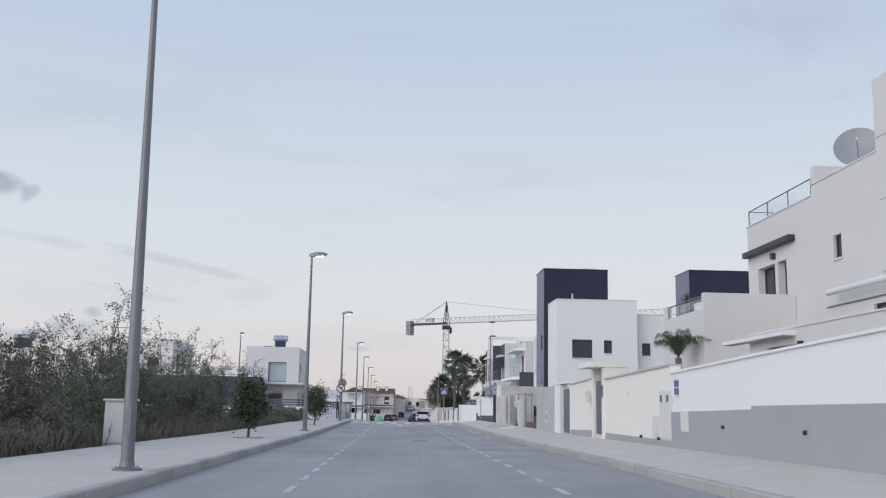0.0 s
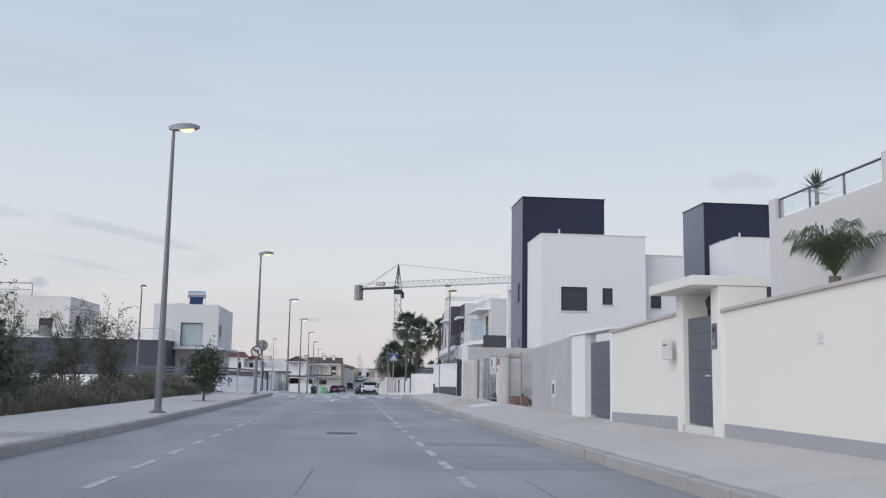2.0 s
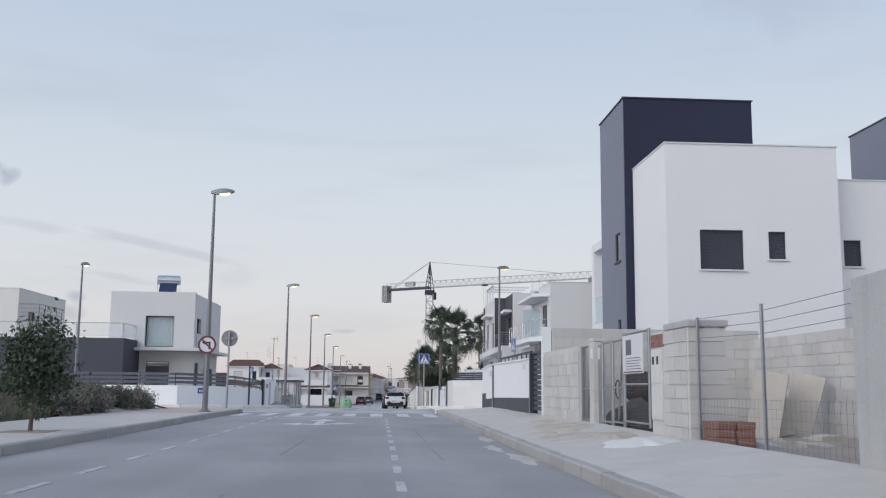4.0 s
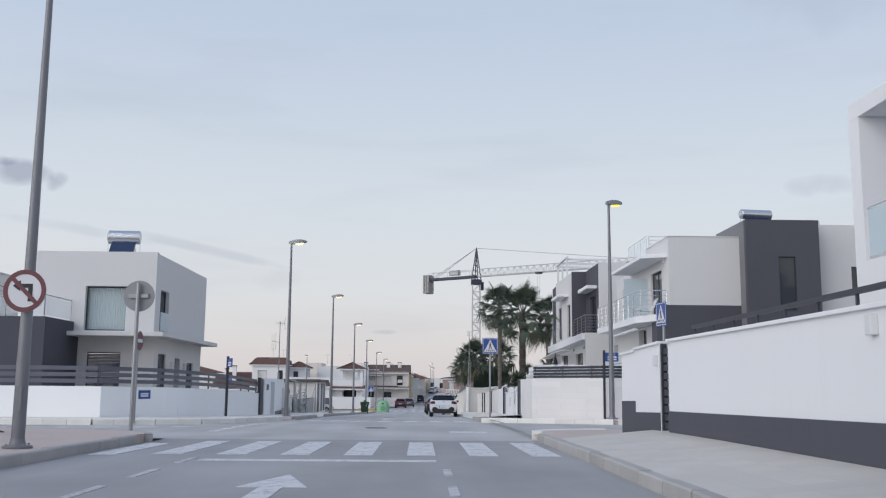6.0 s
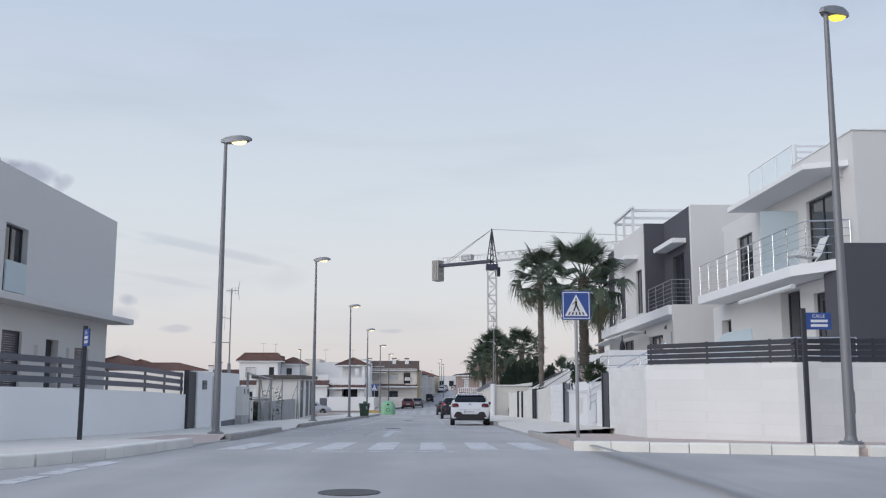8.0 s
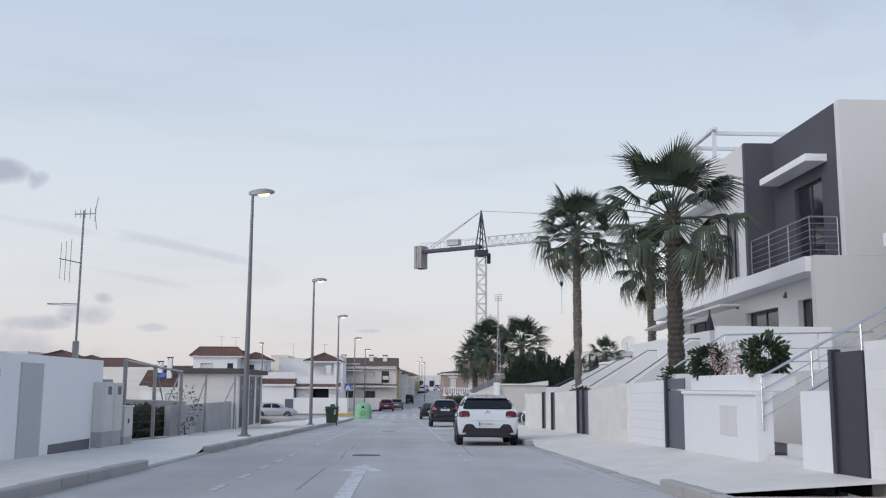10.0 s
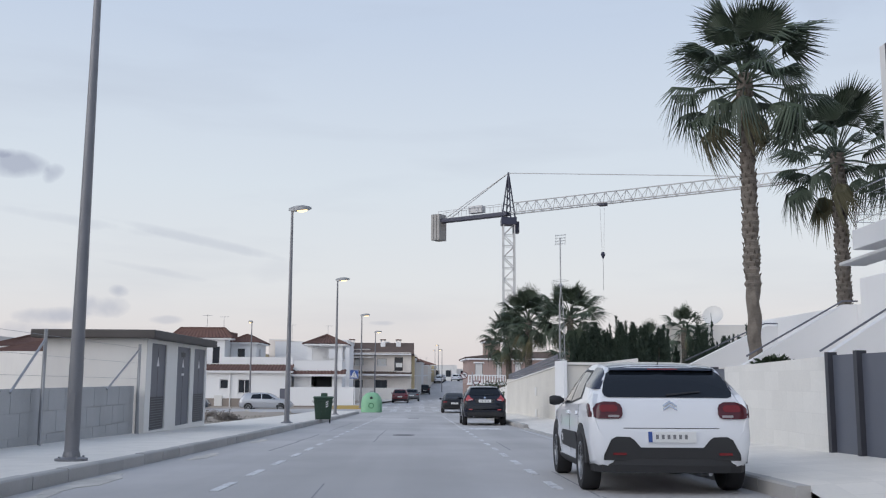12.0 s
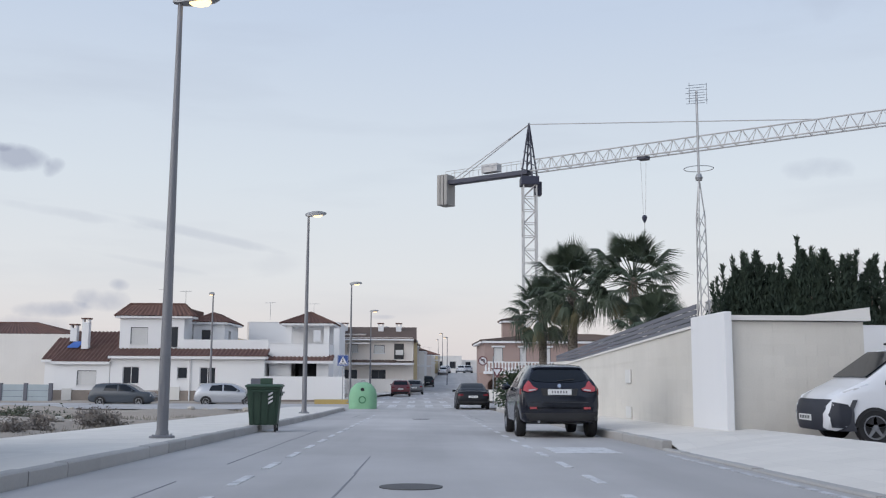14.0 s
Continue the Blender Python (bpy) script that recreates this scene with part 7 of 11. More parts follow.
# ---- galvanised fence with braces and low block wall ----
def wire_fence(y0, y1, x, zb, zt, gap=2.0):
    f = thing("wire_fence", "galvanised post and wire mesh fence with braces", "fence", "wire fences", at=(x, y0, zb))
    y = y0
    k = 0
    while y <= y1 + 0.01:
        z0 = zr(y) + UP
        top = zt + (zr(y) - zr(y0))
        part("post", MB().tube([(x, y, z0), (x, y, top)], 0.03, 8), galv, f)
        if k % 2 == 1:
            part("brace", MB().tube([(x, y, top - 0.1), (x, y - 0.9, z0 + 0.4)], 0.02, 8), galv, f)
        y += gap
        k += 1
    part("top_rail", MB().tube([(x, y0, zt), (x, y1, zt + zr(y1) - zr(y0))], 0.025, 8), galv, f)
    wires = MB()
    z = 0.0
    while z < zt - zr(y0) - UP:
        wires.tube([(x, y0, zr(y0) + UP + z), (x, y1, zr(y1) + UP + z)], 0.0025, 3, caps=False)
        z += 0.10
    yy = y0
    while yy < y1:
        wires.tube([(x, yy, zr(yy) + UP), (x, yy, zt + zr(yy) - zr(y0))], 0.0025, 3, caps=False)
        yy += 0.10
    tagged(part("wire_mesh", wires, galv, f), kind="stuff")
    return f


def yard_gate():
    g = thing("yard_gate", "galvanised double yard gate with angled braces", "gate", at=(-7.9, 105.3, -0.6))
    top = lambda y: 1.49 - 0.03 * (y - 102.7)
    for y in (102.7, 105.4, 108.4):
        part("post", MB().box(-7.95, -7.87, y - 0.04, y + 0.04, zr(y) + 0.1, top(y)), galv, g)
    part("top_bar", MB().tube([(-7.9, 102.7, top(102.7) - 0.05), (-7.9, 108.4, top(108.4) - 0.05)], 0.035, 8), galv, g)
    for z0, z1 in ((0.52, 0.40), (-0.42, -0.60)):
        part("crossbar", MB().tube([(-7.9, 102.7, z0), (-7.9, 108.4, z1)], 0.022, 8), galv, g)
    for a, b_ in ((108.1, 106.9), (105.6, 106.3)):
        part("brace", MB().tube([(-7.9, a, 1.2), (-7.9, b_, 0.44)], 0.02, 8), galv, g)
    wires = MB()
    for k in range(1, 9):
        z = zr(105) + 0.2 + 0.2 * k
        wires.tube([(-7.9, 102.7, z + 0.06), (-7.9, 108.4, z - 0.06)], 0.0018, 3, caps=False)
    tagged(part("wire_mesh", wires, galv, g), kind="stuff")


yard_gate()
braced = thing("post_fence", "galvanised fence posts with diagonal braces over the block wall", "fence", at=(-8.05, 114, -0.8))
for y, d in ((109.0, 0.0), (112.6, -1.3), (118.2, -2.2)):
    part("post", MB().tube([(-8.05, y, zr(y) + UP - 0.02), (-8.05, y, 1.32 - 0.012 * (y - 109))], 0.035, 8), galv, braced)
    if d:
        part("brace", MB().tube([(-8.05, y, 1.1), (-8.05, y + d, 0.2)], 0.022, 8), galv, braced)
        part("brace", MB().tube([(-8.05, y, 0.75), (-7.9, y - 0.35, zr(y) + UP)], 0.015, 8), galv, braced)
for k in range(3):
    part("wire", MB().tube([(-8.05, 109.0, 0.5 + 0.35 * k), (-8.05, 118.2, 0.42 + 0.35 * k)], 0.003, 4), galv, braced)
block_wall("low grey concrete block wall under the wire fence", FX(-8.2, 1), 108.5, 118.4, -0.95, 0.26, 0.8, 0.4, material=M("grey_yard_block", (0.40, 0.40, 0.405), 0.95, var=0.22, scale=0.9, fine=35, bump=0.5, rnd=0.04))
block_wall("low grey concrete block wall at the back of the yard", FY(112.0), -16, -8.6, -0.9, 0.35, 0.5, 0.25, material=block_dark)


# ---- transformer house ----
def substation():
    h = thing("transformer_house", "white transformer kiosk with grey louvred doors and flat roof", "substation", at=(-9.2, 121.8, -1))
    y0, y1, zt = 118.6, 125.0, 1.36
    F = FX(-8.0, 1)
    doors = [(119.05, 120.4), (121.5, 122.95), (123.4, 124.8)]
    part("wall", MB().fwall(F, y0, y1, -1.25, zt, [(a, b_, -0.82, 1.27) for a, b_ in doors], 0.2), white_old, h)
    part("wall", MB().box(-10.4, -8.2, y0, y0 + 0.2, -1.25, zt), white_old, h)
    part("wall", MB().box(-10.4, -8.2, y1 - 0.2, y1, -1.25, zt), white_old, h)
    part("wall", MB().box(-10.4, -10.2, y0 + 0.2, y1 - 0.2, -1.25, zt), white_old, h)
    rf = M("dark_roof_edge", (0.10, 0.09, 0.085), 0.9, var=0.2)
    part("roof", MB().box(-10.65, -7.75, y0 - 0.25, y1 + 0.25, zt, zt + 0.2), rf, h, "dark flat roof slab with overhang", bevel=0.03)
    for i, (a, b_) in enumerate(doors):
        d = part("door", MB().fbox(F, a, b_, -0.82, 1.27, -0.08, -0.03), metal_grey, h, "grey steel door", bevel=0.004)
        part("door_gap", MB().fbox(F, (a + b_) / 2 - 0.006, (a + b_) / 2 + 0.006, -0.84, 1.14, -0.03, -0.027), ink, d)
        if i != 1:
            for k in range(13):
                part("louver", MB().fprism(F, [(a + 0.1, -0.78 + 0.06 * k), (b_ - 0.1, -0.78 + 0.06 * k), (b_ - 0.1, -0.745 + 0.06 * k), (a + 0.1, -0.745 + 0.06 * k)], -0.03, -0.012), metal_dark, d)
        c = (a + b_) / 2
        part("warning_triangle", MB().fprism(F, [(c - 0.11, 0.72), (c + 0.11, 0.72), (c, 0.94)], -0.03, -0.024), sign_white, d)
        if i == 1:
            part("warning_label", MB().fbox(F, c - 0.12, c + 0.12, 0.5, 0.56, -0.03, -0.024), sign_white, d)
            part("vent", MB().fbox(F, c - 0.2, c + 0.2, 1.0, 1.12, -0.03, -0.02), metal_dark, d)
    return h


substation()


# ---- right side walls after the crossing ----
def corner_wall():
    pts = [(4.0, 90.6), (4.0, 86.3), (6.25, 83.35), (30, 82.9)]
    for p, q in zip(pts[:-1], pts[1:]):
        p2, q2 = Vector((*p, 0)), Vector((*q, 0))
        d = (q2 - p2).normalized()
        n = Vector((-d.y, d.x, 0))
        c = [p2, q2, q2 + n * 0.22, p2 + n * 0.22]
        b = MB().hexa([(v.x, v.y, -0.6) for v in c] + [(v.x, v.y, 1.42) for v in c])
        root = struct("corner_wall", b, tiled("white_painted_block" if "white_painted_block" not in bpy.data.materials else "white_painted_block_b", (0.74, 0.735, 0.73), 0.5, 0.22, 0.007, 0.93, offset=0.5, up=True), "white painted block corner wall with a dark slat screen", "wall")
        if q != (4.0, 86.3):
            for k in range(4):
                z = 1.44 + 0.115 * k
                e, f = n * 0.08, n * 0.11
                part("slat", MB().hexa([(*(p2 + e).xy, z), (*(q2 + e).xy, z), (*(q2 + f).xy, z), (*(p2 + f).xy, z), (*(p2 + e).xy, z + 0.095), (*(q2 + e).xy, z + 0.095), (*(q2 + f).xy, z + 0.095), (*(p2 + f).xy, z + 0.095)]), metal_dark, root)
            L = (q2 - p2).length
            for k in range(int(L / 1.5) + 1):
                c0 = p2 + d * min(1.5 * k + 0.05, L - 0.05) + n * 0.14
                part("slat_post", MB().box(c0.x - 0.02, c0.x + 0.02, c0.y - 0.02, c0.y + 0.02, 1.42, 1.9), metal_dark, root)


corner_wall()
g2 = thing("garden_gate", "tall dark metal garden gate", "gate", at=(4.0, 91, -0.3))
part("leaf", MB().box(3.98, 4.03, 90.62, 91.35, -0.35, 1.32), metal_dark, g2)
part("post", MB().box(3.95, 4.07, 91.35, 91.45, -0.4, 1.36), metal_dark, g2)
villa_wall(91.45, 92.4, 0.86, 0.84, x0=3.98, coping=False, foot=-0.2)
# stair gap with railing
st = thing("entry_stair", "white entry steps with steel handrails", "stairs", at=(4.2, 93.2, -0.3))
for k in range(8):
    part("step", MB().box(4.1 + 0.28 * k, 6.6, 92.45, 93.9, -0.45, -0.1 + 0.17 * k), cream_wall, st)
railing(st, [(4.05, 93.95, 0.25), (6.4, 93.95, 1.5)], 0.8, chrome, bars=3, post_gap=0.8)
railing(st, [(4.05, 92.5, 0.0), (6.4, 92.5, 1.3)], 0.8, chrome, bars=3, post_gap=0.8)
w5 = villa_wall(94.0, 97.72, 0.78, 0.77, x0=3.98, label="white rendered wall with a flush meter hatch", foot=-0.2)
hat = tagged(part("meter_hatch", MB().fbox(FX(3.98), 94.85, 95.65, 0.12, 0.6, 0, 0.015), plastic_white, bevel=0.005), "flush white meter hatch in the wall", "meter box")
pl = thing("planter", "long white planter with two round shrubs", "planter", at=(4.4, 96, 0.8))
part("trough", MB().box(4.12, 4.6, 94.0, 97.7, 0.84, 1.1), white_wall, pl, bevel=0.01)
gt = thing("entrance_gate", "dark grey sheet steel entrance gate", "gate", "steel gates", at=(4.0, 98.3, -0.4))
part("leaf", MB().box(4.0, 4.04, 97.75, 98.85, -0.4, 0.82), metal_door, gt)
part("upper_panel", MB().box(4.0, 4.03, 97.75, 98.85, 0.86, 1.06), metal_door, gt)
part("post", MB().box(3.95, 4.06, 98.87, 98.98, -0.45, 1.1), metal_dark, gt)
w6 = villa_wall(98.98, 102.0, 1.04, 0.97, x0=3.98, coping=False, foot=-0.2)
for k in range(7):
    part("board_joint", slab_y(MB(), 3.976, 3.99, 99.0, 101.98, 0.78 - 0.19 * k, 0.79 - 0.19 * k, 0.74 - 0.19 * k, 0.75 - 0.19 * k), cream_wall, w6)
mb = thing("meter_cabinet", "white meter cabinet block between the walls", "meter box", "wall cabinets", at=(3.95, 102.4, -0.4))
part("block", MB().box(3.92, 4.2, 102.0, 102.9, -0.62, 0.98), white_old, mb, bevel=0.01)
part("door", MB().fbox(FX(3.92), 102.1, 102.75, 0.5, 0.9, 0, 0.02), plastic_white, mb)
part("door", MB().fbox(FX(3.92), 102.1, 102.75, -0.1, 0.42, 0, 0.02), plastic_white, mb)
villa_wall(102.9, 107.1, 0.93, 0.80, material=stone_wall, x0=3.98, coping=False, label="stained pale rendered wall with a rough face", foot=-0.2)
for a, c in ((107.1, 107.95), (108.1, 108.8)):
    g = thing("entrance_gate", "narrow dark steel entrance gate in the wall", "gate", "steel gates", at=(4.0, a, -0.5))
    part("leaf", MB().box(4.02, 4.06, a, c, -0.55, 0.80), metal_door, g)
    part("post", MB().box(3.95, 4.08, c - 0.05, c + 0.05, -0.6, 0.84), metal_dark, g)
villa_wall(108.85, 113.2, 0.79, 0.69, material=stone_wall, x0=3.98, coping=False, label="stained pale rendered wall with a rough face", foot=-0.2)
for a, c in ((113.25, 113.9), (115.4, 116.1)):
    g = thing("entrance_gate", "narrow dark steel entrance gate in the wall", "gate", "steel gates", at=(4.0, a, -0.6))
    part("leaf", MB().box(4.02, 4.06, a, c, -0.7, 0.66), metal_door, g)
    part("post", MB().box(3.95, 4.08, c - 0.05, c + 0.05, -0.75, 0.7), metal_dark, g)
villa_wall(113.95, 115.35, 0.68, 0.66, material=stone_wall, x0=3.98, coping=False, label="stained pale rendered wall with a rough face", foot=-0.2)
villa_wall(116.15, 120.0, 0.66, 0.58, material=stone_wall, x0=3.98, coping=False, label="stained pale rendered wall with a rough face", foot=-0.2)
wp = tagged(part("wall_pier", MB().box(3.92, 4.35, 120.0, 121.0, -1.1, 0.60), white_old, bevel=0.01), "pale rendered wall pier with meter plates", "wall", kind="structure")
part("meter_plate", MB().fbox(FX(3.92), 120.2, 120.8, 0.05, 0.45, 0, 0.015), plastic_white, wp)
part("meter_plate", MB().fbox(FX(3.92), 120.2, 120.8, -0.6, -0.05, 0, 0.015), plastic_white, wp)
seg_wall("garden_wall", MB().box(4.35, 12, 120.2, 120.45, -1.1, 0.56), white_old, "pale rendered wall beside the parking recess")
# recess back wall facing the driver
bw_ = block_wall("pale painted block wall with flat coping", FY(130.0), 3.73, 6.2, -1.3, 0.96, 0.4, 0.205, 0.25, material=block_cream, joint=0.0025, core_at=0.005)
part("coping", MB().box(3.73, 6.3, 129.9, 130.3, 0.97, 1.06), white_old, bw_)
part("coping", MB().hexa([(5.1, 129.92, 1.06), (6.3, 129.92, 1.06), (6.3, 130.28, 1.06), (5.1, 130.28, 1.06), (5.1, 129.92, 1.065), (6.3, 129.92, 1.22), (6.3, 130.28, 1.22), (5.1, 130.28, 1.065)]), white_old, bw_)
seg_wall("garden_wall", MB().box(3.58, 3.72, 129.8, 131.9, -1.35, 1.12), white_wall, "white rendered end pier of the wall", bevel=0.01)
seg_wall("garden_wall", MB().box(6.2, 14, 130.0, 130.25, -1.35, 0.90), white_wall, "white rendered wall behind the van")
long_w = block_wall("pale painted block wall along the pavement", FX(3.6), 131.9, 151.5, -1.8, 0.45, 0.8, 0.28, 0.25, material=block_cream, joint=0.0025, core_at=0.005)
# its top falls with the street: upper course cut as one sloping run
part("sloping_top", slab_y(MB(), 3.595, 3.85, 131.9, 151.5, 0.40, 0.90, 0.0, 0.2), block_cream, long_w)
part("coping", slab_y(MB(), 3.55, 3.9, 131.9, 151.5, 0.90, 0.95, 0.2, 0.25), white_old, long_w)
for k in range(4):
    part("slat", slab_y(MB(), 3.70, 3.73, 131.95, 151.5, 0.98 + 0.11 * k, 1.07 + 0.11 * k, 0.28 + 0.11 * k, 0.37 + 0.11 * k), metal_grey, long_w)
hat = tagged(part("meter_hatch", MB().fbox(FX(3.59), 137.4, 138.0, -0.25, 0.1, 0, 0.03), plastic_white), "white meter hatch on the long wall", "meter box")
hat = tagged(part("meter_hatch", MB().fbox(FX(3.59), 137.4, 138.0, -1.15, -0.85, 0, 0.03), plastic_white), "white meter hatch on the long wall", "meter box")
villa_wall(151.5, 166, 0.1, -0.6, material=white_old, x0=3.6, coping=False, foot=-0.2, label="distant pale garden wall with slats")
wb_ = thing("flat_roof_house", "low white flat-roofed house behind the hedge", "house", "villas", at=(18, 152, -1))
shell(wb_, 12.5, 26, 150, 160, -1.5, 3.55, white_old, front=[(15, 17, 0.5, 2)])
window(FY(150), 15, 17, 0.5, 2, wb_)
dish((15.6, 150.6, 4.12), 0.6, (-0.5, -0.75, 0.4), "white satellite dish on a flat roof")


# ---- lattice aerial mast ----
def mast():
    h = thing("aerial_mast", "slender lattice mast with television aerials", "antenna", at=(3.84, 131.9, -1))
    x, y = 3.84, 131.9
    for k in range(3):
        a = 2 * math.pi * k / 3
        part("leg", MB().tube([(x + 0.17 * math.cos(a), y + 0.17 * math.sin(a), -1.2), (x + 0.1 * math.cos(a), y + 0.1 * math.sin(a), 3.2), (x, y, 4.0)], 0.014, 6), galv, h)
    for j in range(12):
        z = -1.0 + 0.36 * j
        r = 0.17 - 0.07 * (z + 1.2) / 4.4
        for k in range(3):
            a, c = 2 * math.pi * (k + j) / 3, 2 * math.pi * (k + j + 1) / 3
            part("lacing", MB().tube([(x + r * math.cos(a), y + r * math.sin(a), z), (x + r * math.cos(c), y + r * math.sin(c), z + 0.36)], 0.008, 5), galv, h)
    part("tube", MB().tube([(x, y, 3.9), (x, y, 5.85)], 0.025, 8), galv, h)
    part("collar", MB().lathe([(0.06, 0), (0.08, 0.06), (0.05, 0.14)], 12, (x, y, 3.95)), galv, h)
    part("hoop", MB().tube([(x + 0.3 * math.cos(2 * math.pi * k / 16), y + 0.3 * math.sin(2 * math.pi * k / 16), 4.2) for k in range(17)], 0.008, 5), galv, h)
    for dz in (0.0, 0.16, 0.32, 0.48):
        for s in (-1, 1):
            part("aerial_rod", MB().tube([(x - 0.2, y - 0.1 * s, 5.6 + 0.7 * dz), (x + 0.2, y - 0.1 * s, 5.64 + 0.7 * dz)], 0.006, 5), galv, h)
    for s in (-0.18, 0.18):
        part("aerial_rod", MB().tube([(x + s, y - 0.11, 5.55), (x + s, y - 0.11, 6.0)], 0.006, 5), galv, h)


mast()
def pier_aerial(x, y, z0, z1):
    """Tall mast strapped to the white pier: a yagi on top, a vertical dipole array and a ring below it."""
    la = thing("tv_antenna", "tall television mast with three aerials on a white pier", "antenna", "rooftop aerials", at=(x, y, z0))
    part("bracket", MB().box(x - 0.05, x + 0.05, y - 0.05, y + 0.05, z0 - 0.02, z0 + 0.35), galv, la)
    part("mast", MB().tube([(x, y, z0 - 0.02), (x, y, z1)], [0.026, 0.02], 8), galv, la)
    z = z1 - 0.08
    part("boom", MB().tube([(x - 0.18, y, z), (x + 0.28, y - 0.1, z)], 0.012, 6), galv, la)
    for k in range(5):
        f = -0.16 + 0.1 * k
        part("element", MB().tube([(x + f, y - 0.03, z - 0.07 - 0.02 * k), (x + f, y - 0.03, z + 0.07 + 0.02 * k)], 0.006, 5), galv, la)
    part("reflector", MB().tube([(x + 0.26 + 0.05 * abs(q), y - 0.1, z + 0.34 * q) for q in (-1, -0.5, 0, 0.5, 1)], 0.008, 5), galv, la)
    z = z0 + 1.95
    part("boom", MB().tube([(x, y, z), (x - 0.42, y - 0.05, z + 0.08)], 0.012, 6), galv, la)
    for k in range(3):
        part("element", MB().tube([(x - 0.2 - 0.1 * k, y - 0.04, z - 0.42 + 0.05 * k), (x - 0.2 - 0.1 * k, y - 0.04, z + 0.5 - 0.05 * k)], 0.006, 5), galv, la)
    z = z0 + 1.1
    part("ring_aerial", MB().tube([(x - 0.3 + 0.32 * math.cos(math.pi * k / 9), y + 0.2 * math.sin(math.pi * k / 9), z) for k in range(19)], 0.007, 5), galv, la)


pier_aerial(-7.98, 99.4, 1.4, 4.45)

# ---- plants ----
def leaf_cloud(name, points, size, material, parent, label="", seed=1, droop=0.3, stretch=1.8):
    """Many small two-sided leaves at given places."""
    rng = np.random.default_rng(seed)
    n = len(points)
    P = np.asarray(points)
    d = rng.normal(size=(n, 3))
    d[:, 2] -= droop
    d /= np.linalg.norm(d, axis=1)[:, None]
    e = np.cross(d, rng.normal(size=(n, 3)))
    e /= np.linalg.norm(e, axis=1)[:, None] + 1e-9
    s = size * rng.uniform(0.6, 1.3, n)[:, None]
    V = np.empty((n, 4, 3))
    V[:, 0], V[:, 2] = P, P + d * s * stretch
    V[:, 1], V[:, 3] = P + d * s * stretch * 0.5 + e * s * 0.5, P + d * s * stretch * 0.5 - e * s * 0.5
    me = bpy.data.meshes.new(name)
    me.from_pydata(V.reshape(-1, 3).tolist(), [], np.arange(4 * n).reshape(n, 4).tolist())
    me.materials.append(material)
    ob = new(name, me)
    ob.parent = parent
    if parent is not None and parent.type == "EMPTY":
        ob.matrix_parent_inverse = parent.matrix_basis.inverted()
    if label:
        ob["label"] = label
    return tagged(ob, kind="stuff")


def street_tree(x, y, h=2.1, w=0.55, seed=1):
    rng = np.random.default_rng(seed)
    z = zr(y) + UP
    t = thing("street_tree", "small round-crowned street tree with thin trunk", "tree", "street trees", at=(x, y, z))
    part("tree_pit", MB().box(x - 0.4, x + 0.4, y - 0.4, y + 0.4, z - 0.02, z + 0.012), earth, t, "square of bare earth round the trunk")
    part("trunk", MB().tube([(x, y, z - 0.02), (x + 0.02, y, z + 0.4), (x, y + 0.02, z + 0.9), (x, y, z + h * 0.75)], [0.045, 0.035, 0.03, 0.012], 8), bark, t)
    limbs = MB()
    tips = []
    for k in range(16):
        a, e = rng.uniform(0, 6.28), rng.uniform(0.1, 1.3)
        r = w * rng.uniform(0.6, 0.95)
        q = (x + r * math.cos(a) * math.cos(e * 0.7), y + r * math.sin(a) * math.cos(e * 0.7), z + h * 0.3 + (h * 0.62) * math.sin(e) * rng.uniform(0.5, 1))
        limbs.tube([(x, y, z + h * rng.uniform(0.18, 0.6)), q], [0.014, 0.005], 5)
        tips.append(q)
    part("branchwork", limbs, bark, t)
    pts = []
    for q in tips:
        c = rng.normal(size=(170, 3)) * np.array([0.17, 0.17, 0.17]) * (w / 0.55)
        pts += (np.array(q) + c).tolist()
    u = rng.normal(size=(1800, 3))
    u /= np.linalg.norm(u, axis=1)[:, None]
    rad = rng.uniform(0.55, 1.0, 1800)[:, None] * (1 + 0.18 * np.sin(u[:, :1] * 5 + u[:, 2:] * 7))
    pts += (np.array((x, y, z + h * 0.57)) + u * rad * np.array((w, w, h * 0.44))).tolist()
    leaf_cloud("crown", pts, 0.052, M("street_tree_leaf", (0.05, 0.072, 0.04), 0.6, var=0.3, scale=2.0, bump=0), t, seed=seed + 5, droop=0.1)


street_tree(-6.75, 26.2, 1.8, 0.5, 3)
street_tree(-6.55, 47.9, 2.05, 0.6, 9)


